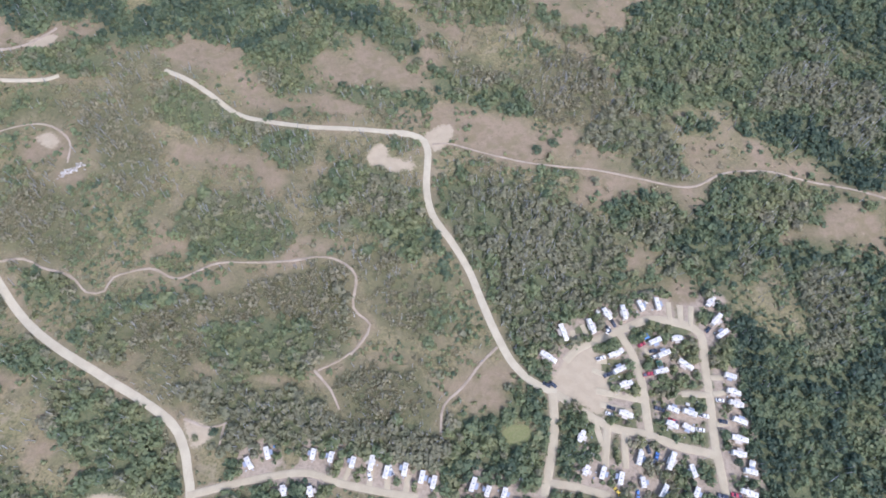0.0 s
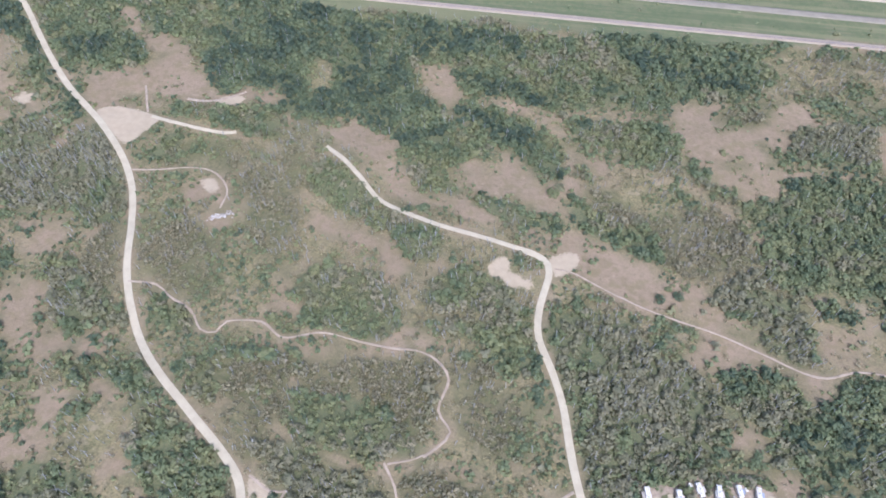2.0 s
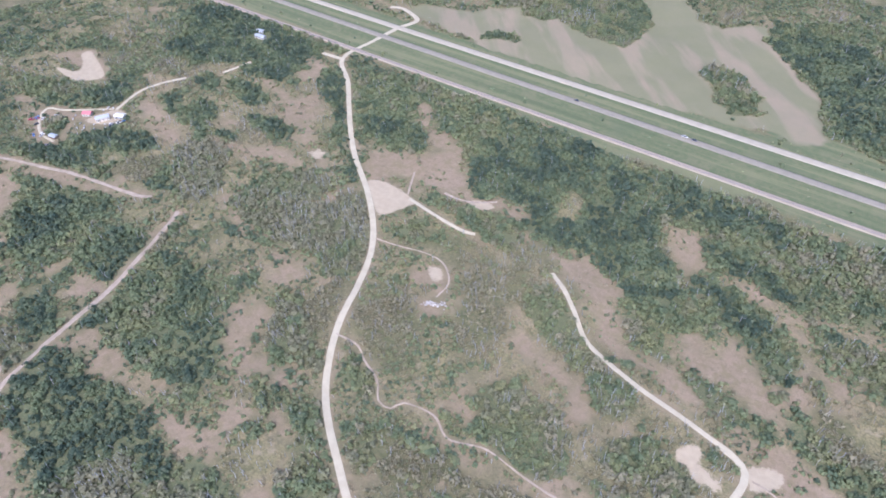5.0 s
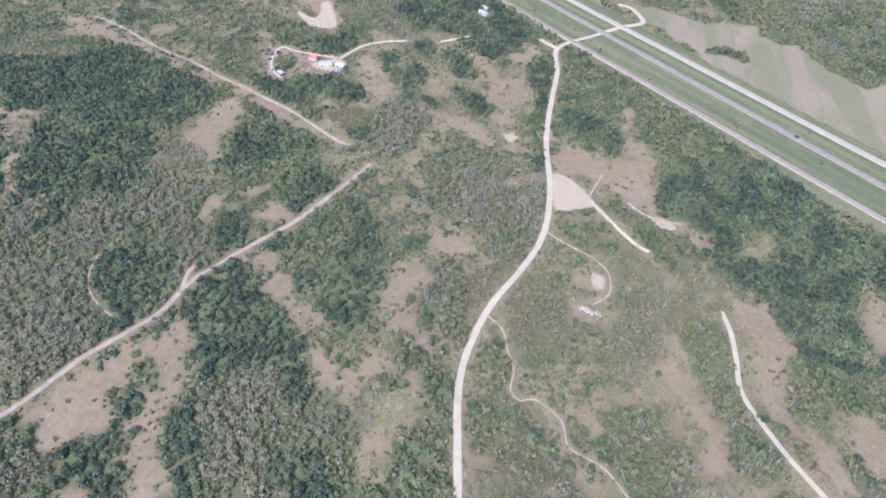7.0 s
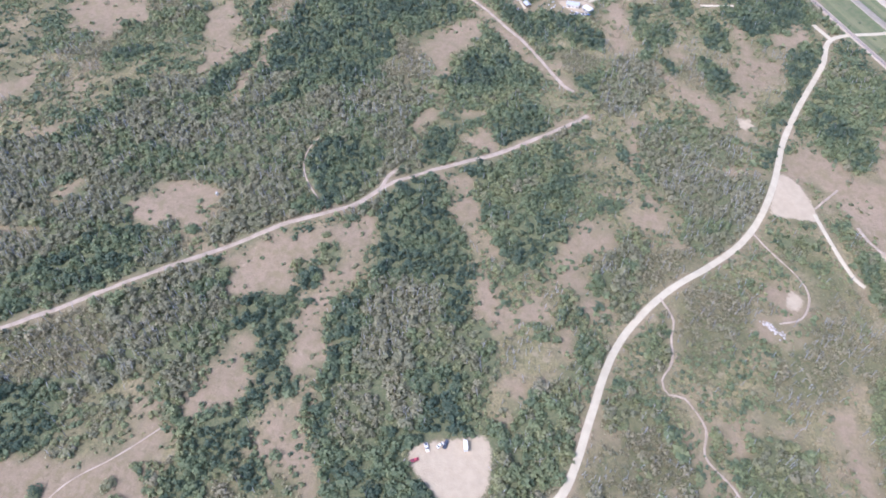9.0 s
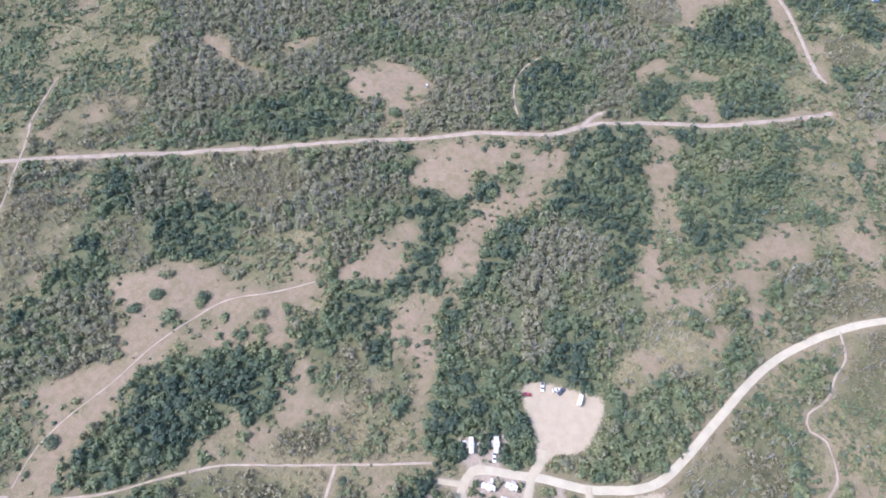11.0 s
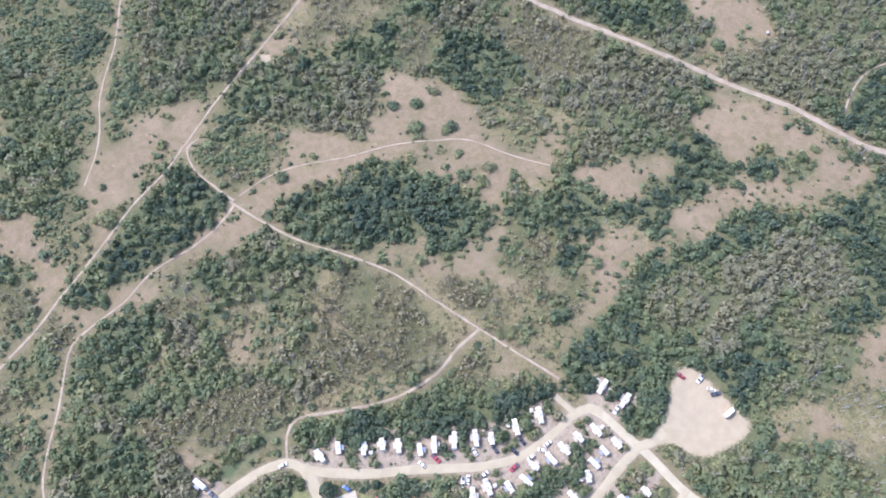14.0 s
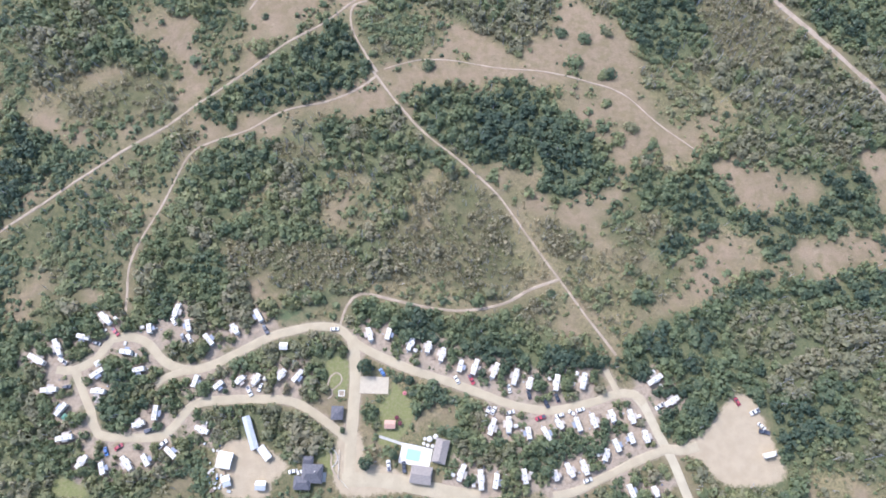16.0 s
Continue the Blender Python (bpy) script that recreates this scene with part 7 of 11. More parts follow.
patch("bare", [(158, 386), (192, 398), (192, 389), (161, 379)])
patch("brush", [(26, 335), (51, 352), (68, 336), (99, 314), (115, 290), (84, 273), (56, 275), (46, 300)])
patch("bare", [(72, 334), (91, 331), (117, 314), (114, 299), (99, 319)])
patch("mixed", [(109, 340), (138, 368), (217, 392), (210, 305), (118, 281), (117, 317)])
patch("mixed", [(-9, 314), (10, 289), (33, 281), (48, 280), (27, 298), (7, 308)])
patch("bare", [(-34, 321), (-12, 330), (-3, 322), (-15, 303), (-5, 291), (-27, 290)])
patch("wood", [(-318, 374), (-308, 426), (-276, 457), (-207, 443), (-177, 448), (-166, 407), (-135, 360), (-141, 336), (-158, 324), (-201, 326), (-233, 324), (-273, 325), (-309, 343)])
patch("grass", [(-231, 371), (-224, 386), (-204, 361), (-220, 355)])
patch("bare", [(-366, 353), (-332, 351), (-289, 328), (-269, 339), (-245, 345), (-239, 330), (-269, 323), (-284, 308), (-321, 325)])
patch("bare", [(-241, 250), (-225, 272), (-193, 289), (-196, 272), (-216, 255)])
patch("lush", [(-304, 254), (-295, 279), (-279, 263), (-292, 251)])
patch("brush", [(-256, 164), (-254, 202), (-214, 195), (-196, 182), (-207, 160)])
patch("lush", [(-225, 142), (-232, 159), (-211, 151), (-200, 136)])
patch("lush", [(-182, 111), (-191, 127), (-177, 123), (-168, 107)])
patch("lush", [(-193, 183), (-175, 185), (-177, 174)])
patch("lush", [(-172, 166), (-148, 162), (-145, 153)])
patch("brush", [(-218, 197), (-201, 221), (-188, 247), (-172, 239), (-166, 204), (-192, 189)])
patch("lush", [(-150, 175), (-149, 203), (-132, 211), (-124, 196), (-107, 198), (-98, 187), (-107, 170), (-130, 169)])
patch("bare", [(-173, 172), (-166, 187), (-152, 181), (-156, 164)])
patch("bare", [(-149, 203), (-138, 215), (-128, 211), (-137, 202)])
patch("bare", [(-184, 255), (-180, 262), (-153, 239), (-135, 238), (-109, 232), (-88, 208), (-100, 191), (-114, 216), (-135, 221), (-169, 236)])
patch("mixed", [(-183, 264), (-187, 288), (-152, 276), (-136, 261), (-149, 245), (-166, 249)])
patch("bare", [(-179, 306), (-188, 334), (-155, 322), (-134, 315), (-111, 287), (-85, 281), (-73, 281), (-58, 268), (-67, 257), (-98, 264), (-131, 274), (-156, 289)])
patch("mixed", [(-132, 252), (-124, 258), (-108, 256), (-82, 255), (-67, 248), (-78, 226), (-102, 237)])
patch("mixed", [(-138, 314), (-127, 316), (-110, 303), (-89, 294), (-83, 283), (-97, 280), (-119, 294)])
patch("wood", [(-146, 327), (-125, 349), (-98, 346), (-85, 335), (-98, 318), (-121, 319)])
patch("brush", [(-165, 113), (-149, 129), (-133, 140), (-129, 124), (-142, 99)])
patch("poplar", [(-369, 93), (-331, 117), (-301, 105), (-276, 78), (-296, 70), (-338, 77)])
patch("wood", [(-367, -15), (-373, 22), (-313, 36), (-288, 44), (-252, 39), (-273, 24), (-280, 1), (-276, -28), (-323, -25)])
patch("poplar", [(-277, -21), (-281, 19), (-253, 18), (-233, -8), (-242, -26)])
patch("bare", [(-321, -104), (-338, -72), (-326, -67), (-305, -73), (-285, -76), (-289, -101), (-284, -107), (-315, -136), (-323, -135)])
patch("bare", [(-331, -59), (-344, -21), (-305, -25), (-282, -27), (-271, -49), (-249, -53), (-220, -56), (-230, -75), (-252, -75), (-277, -61), (-294, -52), (-313, -62)])
patch("mixed", [(-319, -57), (-309, -42), (-297, -52), (-303, -61)])
patch("wood", [(-303, -73), (-297, -59), (-283, -66), (-286, -74)])
patch("bare", [(-285, 43), (-267, 90), (-245, 84), (-241, 64), (-243, 50), (-253, 39)])
patch("bare", [(-322, 114), (-313, 145), (-292, 139), (-261, 112), (-271, 92), (-296, 107)])
patch("bare", [(-230, 86), (-226, 103), (-208, 94), (-215, 79)])
patch("grass", [(-228, 55), (-224, 79), (-197, 98), (-160, 79), (-180, 39)])
patch("mixed", [(-197, 64), (-200, 90), (-180, 89), (-156, 77), (-169, 52)])
patch("bare", [(-212, 52), (-201, 65), (-193, 58), (-202, 48)])
patch("lush", [(-250, 10), (-232, 46), (-205, 49), (-210, 24), (-221, 1)])
patch("grass", [(-419, 131), (-407, 174), (-371, 169), (-361, 141), (-372, 124)])
patch("mixed", [(-387, 65), (-400, 100), (-390, 114), (-361, 113), (-354, 139), (-333, 135), (-309, 109), (-282, 90), (-298, 80), (-313, 63), (-340, 55), (-366, 57)])
patch("poplar", [(-403, 180), (-419, 222), (-389, 254), (-344, 257), (-318, 248), (-293, 220), (-293, 201), (-316, 195), (-340, 189), (-361, 177)])
patch("grass", [(-366, 143), (-366, 167), (-341, 174), (-324, 195), (-303, 190), (-293, 171), (-310, 147), (-324, 136), (-313, 118), (-291, 96), (-262, 101), (-259, 128), (-272, 162), (-282, 196), (-263, 180), (-229, 144), (-245, 89), (-276, 84)])
patch("mixed", [(-281, 125), (-309, 146), (-294, 163), (-275, 163), (-259, 138), (-259, 124)])
patch("brush", [(-289, 154), (-299, 188), (-286, 198), (-266, 166), (-262, 150)])
patch("bare", [(-313, 118), (-324, 136), (-311, 143), (-285, 132), (-275, 119), (-266, 103), (-274, 91), (-289, 101), (-301, 110)])
patch("bare", [(-340, 154), (-338, 181), (-320, 189), (-306, 179), (-316, 164), (-327, 153)])
patch("bare", [(-381, 29), (-382, 44), (-369, 53), (-332, 49), (-306, 58), (-288, 74), (-271, 86), (-260, 80), (-251, 64), (-259, 37), (-276, 37), (-306, 40), (-347, 34)])
patch("brush", [(-295, 48), (-295, 65), (-280, 68), (-275, 54)])
patch("bare", [(-447, 8), (-461, 31), (-431, 18), (-414, 11)])
patch("bare", [(-423, 48), (-436, 72), (-418, 88), (-402, 76), (-408, 57)])
patch("wood", [(-434, 23), (-443, 36), (-422, 41), (-400, 37), (-389, 23), (-406, 16)])
patch("wood", [(-446, 74), (-460, 99), (-455, 119), (-433, 121), (-419, 101), (-407, 74)])
patch("bare", [(-435, 122), (-443, 169), (-430, 191), (-422, 170), (-426, 154), (-426, 132)])
patch("bare", [(-412, 180), (-385, 183), (-366, 184), (-364, 175), (-382, 173), (-401, 171)])
patch("bare", [(-382, 242), (-376, 261), (-364, 260), (-364, 238)])
patch("bare", [(-443, 246), (-430, 292), (-395, 266), (-412, 255)])
patch("bare", [(-260, 108), (-260, 125), (-249, 131), (-239, 110), (-243, 95)])
patch("grass", [(-225, 255), (-206, 312), (-105, 276), (-16, 267), (-4, 226), (-169, 159)])
patch("brush", [(-231, 265), (-192, 268), (-175, 227), (-186, 202), (-200, 211)])
patch("bare", [(-201, 320), (-178, 323), (-142, 313), (-125, 302), (-115, 289), (-97, 285), (-70, 291), (-48, 273), (-24, 269), (-16, 267), (-31, 266), (-62, 268), (-90, 267), (-118, 266), (-136, 269), (-135, 286), (-158, 300), (-178, 304)])
patch("wood", [(-114, 367), (-80, 373), (-41, 358), (-24, 341), (-19, 321), (-41, 328), (-71, 345)])
patch("mixed", [(-13, 382), (26, 392), (52, 384), (49, 354), (32, 359), (9, 355)])
patch("grass", [(12, 346), (66, 352), (71, 322), (42, 310), (17, 321)])
patch("bare", [(-151, 403), (-132, 404), (-115, 382), (-100, 381), (-123, 366), (-144, 384)])
patch("bare", [(-108, 352), (-89, 347), (-67, 332), (-43, 324), (-25, 315), (-13, 298), (-7, 290), (-29, 287), (-45, 290), (-71, 296), (-87, 295), (-89, 310), (-69, 313), (-87, 329)])
patch("bare", [(-85, 388), (-49, 388), (-30, 383), (-27, 372), (-55, 380)])
patch("bare", [(-28, 359), (-6, 351), (12, 346), (6, 333), (-12, 342)])
patch("lush", [(-140, 319), (-123, 309), (-97, 296), (-85, 287), (-105, 285), (-122, 297)])
patch("mixed", [(-109, 343), (-81, 349), (-68, 335), (-69, 324), (-96, 330)])
patch("lush", [(-77, 288), (-54, 292), (-32, 285), (-13, 288), (-16, 282), (-42, 278)])
patch("mixed", [(-14, 318), (6, 300), (29, 294), (54, 280), (48, 273), (17, 284), (-1, 297)])
patch("bare", [(8, 277), (26, 279), (56, 269), (52, 254), (17, 253), (2, 256)])
patch("lush", [(-186, 274), (-165, 286), (-142, 272), (-139, 257), (-153, 251), (-180, 262)])
patch("mixed", [(-138, 256), (-115, 260), (-79, 250), (-87, 230), (-110, 237), (-129, 245)])
patch("bare", [(-185, 255), (-164, 247), (-131, 240), (-107, 230), (-88, 223), (-100, 205), (-123, 223), (-159, 228)])
patch("bare", [(-145, 209), (-130, 211), (-116, 207), (-133, 201)])
patch("lush", [(-158, 195), (-140, 207), (-103, 204), (-93, 190), (-144, 169)])
patch("mixed", [(-78, 217), (-61, 231), (-35, 230), (-26, 216), (-71, 198)])
patch("bare", [(-332, 132), (-319, 142), (-297, 137), (-283, 125), (-284, 112), (-269, 94), (-278, 86), (-300, 105), (-320, 118)])
patch("bare", [(-283, 69), (-268, 83), (-254, 81), (-241, 61), (-247, 45), (-265, 44), (-279, 60)])
patch("grass", [(-284, 61), (-269, 75), (-256, 65), (-271, 56)])
patch("bare", [(-347, 175), (-326, 189), (-306, 176), (-320, 165)])
patch("wood", [(-334, 107), (-313, 111), (-288, 93), (-278, 73), (-293, 64)])
patch("poplar", [(-307, 145), (-285, 149), (-252, 140), (-239, 129), (-257, 125), (-281, 124)])
patch("grass", [(-368, 156), (-344, 166), (-331, 146), (-355, 136)])
patch("mixed", [(-261, 100), (-223, 112), (-195, 93), (-215, 85), (-244, 88)])
patch("bare", [(-243, 96), (-221, 98), (-209, 92), (-228, 87)])
patch("lush", [(-152, 191), (-138, 202), (-110, 191), (-85, 185), (-93, 169), (-120, 165), (-141, 170)])
patch("brush", [(-171, 118), (-138, 143), (-96, 160), (-68, 164), (-54, 131), (-74, 113), (-117, 105), (-136, 91)])
patch("lush", [(-128, 125), (-102, 129), (-67, 126), (-73, 110), (-117, 105)])
patch("bare", [(-132, 101), (-120, 105), (-120, 101)])
patch("bare", [(-165, 239), (-133, 242), (-108, 237), (-90, 217), (-106, 215), (-126, 225), (-148, 230)])
patch("bare", [(-172, 170), (-152, 183), (-143, 173), (-157, 164)])
patch("bare", [(-162, 147), (-138, 157), (-137, 148), (-150, 138)])
patch("grass", [(-584, 159), (-639, 224), (-583, 299), (-515, 327), (-504, 348), (-376, 264), (-403, 185), (-449, 118), (-520, 133)])
patch("bare", [(-604, 200), (-611, 225), (-571, 217), (-533, 210), (-512, 208), (-526, 194), (-564, 198)])
patch("bare", [(-609, 265), (-587, 273), (-564, 280), (-570, 269)])
patch("bare", [(-530, 246), (-511, 254), (-497, 238), (-463, 246), (-434, 263), (-393, 256), (-413, 251), (-450, 232), (-502, 228)])
patch("bare", [(-564, 318), (-509, 323), (-498, 344), (-471, 318), (-443, 285), (-395, 276), (-402, 261), (-443, 272), (-479, 288), (-513, 299)])
patch("wood", [(-597, 224), (-600, 239), (-574, 236), (-560, 221), (-571, 216)])
patch("wood", [(-569, 230), (-565, 254), (-542, 256), (-528, 245), (-536, 228), (-552, 222)])
patch("wood", [(-611, 271), (-597, 288), (-576, 275), (-587, 265)])
patch("wood", [(-583, 290), (-567, 304), (-526, 297), (-527, 279), (-552, 279)])
patch("wood", [(-517, 266), (-504, 276), (-484, 286), (-463, 283), (-448, 270), (-459, 261), (-490, 260)])
patch("wood", [(-509, 236), (-491, 243), (-481, 239), (-496, 232)])
patch("wood", [(-538, 224), (-530, 233), (-502, 220), (-506, 212)])
patch("wood", [(-559, 183), (-551, 192), (-531, 184), (-543, 169)])
patch("wood", [(-591, 154), (-578, 178), (-552, 180), (-540, 160), (-568, 150)])
patch("wood", [(-594, 130), (-557, 142), (-539, 132), (-568, 118), (-594, 106), (-601, 93), (-619, 98)])
patch("wood", [(-540, 136), (-536, 154), (-517, 147), (-522, 131)])
patch("wood", [(-495, 154), (-491, 172), (-472, 168), (-479, 148)])
patch("poplar", [(-495, 177), (-510, 204), (-493, 224), (-473, 219), (-447, 191), (-438, 172), (-456, 161)])
patch("poplar", [(-426, 196), (-427, 231), (-408, 256), (-383, 257), (-375, 237), (-401, 184)])
patch("brush", [(-531, 140), (-532, 168), (-511, 180), (-500, 160), (-510, 140)])
patch("bare", [(-507, 132), (-492, 149), (-476, 147), (-486, 132)])
patch("bare", [(-433, 177), (-438, 202), (-434, 211), (-422, 187)])
patch("bare", [(-671, 124), (-664, 156), (-641, 166), (-608, 193), (-585, 189), (-594, 163), (-619, 155), (-605, 133), (-605, 117), (-637, 119)])
patch("mixed", [(-646, 130), (-639, 144), (-619, 142), (-614, 126)])
patch("mixed", [(-714, 150), (-700, 177), (-663, 170), (-668, 150)])
patch("wood", [(-668, 176), (-661, 209), (-638, 218), (-622, 195), (-649, 178)])
patch("wood", [(-234, 733), (-157, 682), (-124, 627), (-84, 617), (-49, 659), (-78, 705), (-156, 785)])
patch("mixed", [(-83, 788), (9, 764), (35, 624), (-12, 632), (-51, 667)])
patch("brush", [(-36, 169), (-9, 162), (8, 129), (-8, 118), (-27, 127), (-41, 144)])
patch("brush", [(-56, 101), (-32, 111), (-7, 103), (0, 81), (-29, 75), (-54, 79)])
# Single shrubs on open ground: place and reach.
bush(-387.4, -1.2, 5.1)
bush(-350.3, -30.3, 5.7)
bush(-325.4, -56.3, 4.0)
bush(-287.3, -69.6, 5.3)
bush(-289.2, -62.1, 5.3)
bush(-297.2, -35.5, 2.3)
bush(-270.3, -65.2, 3.7)
bush(-271.9, 53.2, 2.9)
bush(-250.9, 64.1, 1.8)
bush(-250.5, 52.8, 2.1)
bush(-268.2, 117.0, 3.8)
bush(-308.9, 278.4, 3.6)
bush(-111.7, 265.6, 3.4)
bush(-148.6, 288.8, 2.4)
bush(-290.3, 100.1, 1.9)
bush(-256.1, 60.5, 1.8)
bush(-338.2, -150.3, 5.9)
bush(-164.0, -230.5, 4.5)
bush(-156.4, -202.6, 5.0)
bush(-149.3, -229.3, 5.1)
bush(-167.5, -154.4, 2.8)
bush(-170.7, -66.7, 2.6)
bush(-166.7, -78.7, 4.6)
bush(-207.9, -151.9, 3.2)
bush(-213.9, -160.2, 2.9)
bush(-211.6, -127.5, 2.8)
bush(-147.8, -159.7, 5.4)
bush(-136.6, -236.2, 4.4)
bush(-148.8, -184.5, 3.5)
bush(-226.0, -156.4, 3.3)
bush(-162.6, -232.0, 3.0)
bush(-148.5, -231.2, 3.7)
bush(-154.3, -203.4, 4.3)
bush(-135.4, -238.3, 3.7)
bush(-138.2, -214.8, 6.4)
bush(-157.3, -165.3, 5.5)
bush(-166.3, -152.8, 2.1)
bush(-140.0, -168.8, 4.1)
bush(-170.1, -61.9, 2.6)
bush(-340.8, -37.6, 4.8)
bush(-333.8, -42.4, 3.2)
bush(-288.2, -72.1, 4.5)
bush(-280.0, -75.8, 3.7)
bush(-337.5, -148.9, 5.8)
bush(-5.2, -297.2, 4.5)
bush(-52.7, -233.4, 4.9)
bush(-263.1, -76.5, 2.9)
bush(-295.1, -37.4, 1.9)
bush(-208.5, -129.8, 2.8)
bush(-219.4, -133.1, 2.1)
bush(-151.4, -202.3, 3.6)
bush(-147.7, -229.8, 3.3)
bush(-135.5, -236.9, 2.9)
bush(-164.4, -230.8, 3.0)
bush(-103.2, -211.9, 2.1)
bush(-170.3, -60.9, 2.6)
bush(43.5, -269.6, 7.3)
bush(36.6, -291.0, 3.0)
bush(-165.8, -152.4, 2.8)
bush(-51.2, -233.3, 4.2)
bush(60.8, -201.7, 2.7)
bush(67.6, -221.3, 3.5)
bush(43.8, -225.9, 2.1)
bush(5.8, -105.6, 3.0)
bush(-212.2, -150.5, 2.5)
bush(-222.1, -157.7, 3.7)
bush(-249.5, -155.0, 2.3)
bush(-143.2, -141.2, 3.0)
bush(20.3, -65.7, 3.9)
bush(-82.9, -80.7, 3.1)
bush(-283.6, 109.7, 2.3)
bush(-265.6, 101.6, 3.0)
bush(-347.9, 152.8, 1.7)
bush(-114.6, 264.2, 2.2)
bush(-24.1, 308.7, 5.4)
bush(66.2, 253.4, 4.3)
bush(-44.6, 174.5, 4.6)
bush(-28.4, 248.3, 2.8)
bush(16.6, 276.3, 2.2)
bush(-186.0, 569.2, 2.8)
bush(-109.7, 267.2, 2.2)
bush(-90.1, 268.0, 1.9)
bush(-228.5, 337.5, 2.2)
bush(-20.8, 314.8, 4.7)
bush(-33.3, 274.9, 2.9)
bush(-31.7, 248.9, 5.0)
bush(59.8, 257.0, 2.9)
bush(56.0, 248.4, 4.3)
bush(96.4, 250.1, 3.3)
bush(-121.8, 66.4, 2.5)
bush(-112.9, 69.5, 3.1)
# ---- end of the cover plan ----

STEP = 3.8
def axis(lo, hi):
    inner = np.arange(lo, hi + 1, STEP)
    out = np.cumsum(STEP * 1.35 ** np.arange(1, 24))
    out = out[out < 5200]
    return np.concatenate([lo - out[::-1], inner, hi + out])


X0, X1, Y0, Y1 = -930.0, 520.0, -510.0, 900.0
AX, AY = axis(X0, X1), axis(Y0, Y1)
GX, GY = np.meshgrid(AX, AY, indexing="ij")
# ragged outlines: places are looked up a little to the side
WX = GX + 15 * (lattice(GX, GY, 19, 1) - 0.5) + 8 * (lattice(GX, GY, 8, 2) - 0.5)
WY = GY + 15 * (lattice(GX, GY, 19, 3) - 0.5) + 8 * (lattice(GX, GY, 8, 4) - 0.5)
FAR = -14.0


def window(p, margin):
    i0, i1 = np.searchsorted(AX, [p[:, 0].min() - margin, p[:, 0].max() + margin])
    j0, j1 = np.searchsorted(AY, [p[:, 1].min() - margin, p[:, 1].max() + margin])
    return slice(i0, i1), slice(j0, j1)


def to_line(x, y, p, closed):
    """The distance to a line, and whether a place is inside it."""
    q = np.roll(p, -1, 0) if closed else p[1:]
    best, inside = np.full(x.shape, 1e9), np.zeros(x.shape, bool)
    for a, b in zip(p if closed else p[:-1], q):
        d = b - a
        s = np.clip(((x - a[0]) * d[0] + (y - a[1]) * d[1]) / (d @ d + 1e-9), 0, 1)
        best = np.minimum(best, (x - a[0] - s * d[0]) ** 2 + (y - a[1] - s * d[1]) ** 2)
        if closed and a[1] != b[1]:
            inside ^= ((a[1] > y) != (b[1] > y)) & (x < d[0] * (y - a[1]) / d[1] + a[0])
    return np.sqrt(best), inside


COVER = {k: np.full(GX.shape, FAR) for k in ("bare", "meadow", "field", "lawn", "forest", "gravel", "pad", "thicket", "grey", "deep", "open", "lush", "island")}
for kind, outlines in ZONES.items():
    crisp = kind in ("gravel", "lawn", "island")
    for p in outlines:
        w = window(p, 22)
        x, y = (GX[w], GY[w]) if crisp else (WX[w], WY[w])
        if x.size:
            d, inside = to_line(x, y, p, True)
            COVER[kind][w] = np.maximum(COVER[kind][w], np.where(inside, d, -d).clip(FAR, 14))
# the stands: each clears what lies under it
STAND = {"wood": ("forest", "deep"), "poplar": ("forest", "grey"), "mixed": ("forest",), "brush": ("thicket", "grey"), "lush": ("lush", "forest"), "grass": ("open",), "bare": ("bare",)}
NX, NY = GX + 0.45 * (WX - GX), GY + 0.45 * (WY - GY)
for kind, p in PATCHES:
    w = window(p, 22)
    if NX[w].size:
        d, inside = to_line(NX[w], NY[w], p, True)
        d = np.where(inside, d, -d).clip(FAR, 14)
        for k in ("forest", "deep", "thicket", "grey", "lush", "open", "bare"):
            COVER[k][w] = np.maximum(COVER[k][w], d) if k in STAND[kind] else np.minimum(COVER[k][w], -d)
fray = 9 * (lattice(GX, GY, 15, 8) - 0.5) + 6 * (lattice(GX, GY, 7, 9) - 0.5)
COVER["bare"] = np.where(COVER["bare"] > FAR, COVER["bare"] + 0.85 * fray - 0.8, FAR)
# small openings all over the scrub
gaps = 26 * (lattice(GX, GY, 27, 15) * 0.6 + lattice(GX, GY, 11, 16) * 0.4 - 0.76)
COVER["bare"] = np.maximum(COVER["bare"], np.where((COVER["forest"] > 0) | (COVER["thicket"] > 6), FAR, gaps).clip(FAR, 14))
natural = 24 * (lattice(GX, GY, 33, 25) * 0.5 + lattice(GX, GY, 12, 26) * 0.3 + lattice(GX, GY, 6, 27) * 0.2 - 0.47)
COVER["thicket"] = np.maximum(COVER["thicket"], np.where(COVER["lush"] > FAR, COVER["lush"] * 2, FAR))
COVER["bare"] = np.where(COVER["lush"] > 0, np.minimum(COVER["bare"], -6), COVER["bare"])
COVER["thicket"] = np.maximum(COVER["thicket"], np.where(COVER["open"] > 0, natural - 2.5, natural).clip(FAR, 10))
COVER["field"] = np.where(COVER["forest"] > -1, FAR, COVER["field"])
CLEAR = np.full(GX.shape, 60.0)  # metres to the edge of the nearest road
for name, width, p in ROADS:
    w = window(p, 30)
    d, _ = to_line(GX[w], GY[w], p, False)
    CLEAR[w] = np.minimum(CLEAR[w], d - width / 2)
    if name in ("camp_road", "driveway"):
        COVER["pad"][w] = np.maximum(COVER["pad"][w], (1.5 - (d - width / 2)).clip(FAR, 14))
    verge = {"main_road": 2.5, "east_road": 2.0, "dirt_track": 3.5, "camp_road": 1.0}.get(name, 1.2)
    COVER["bare"][w] = np.maximum(COVER["bare"][w], (verge - (d - width / 2)).clip(FAR, 14))

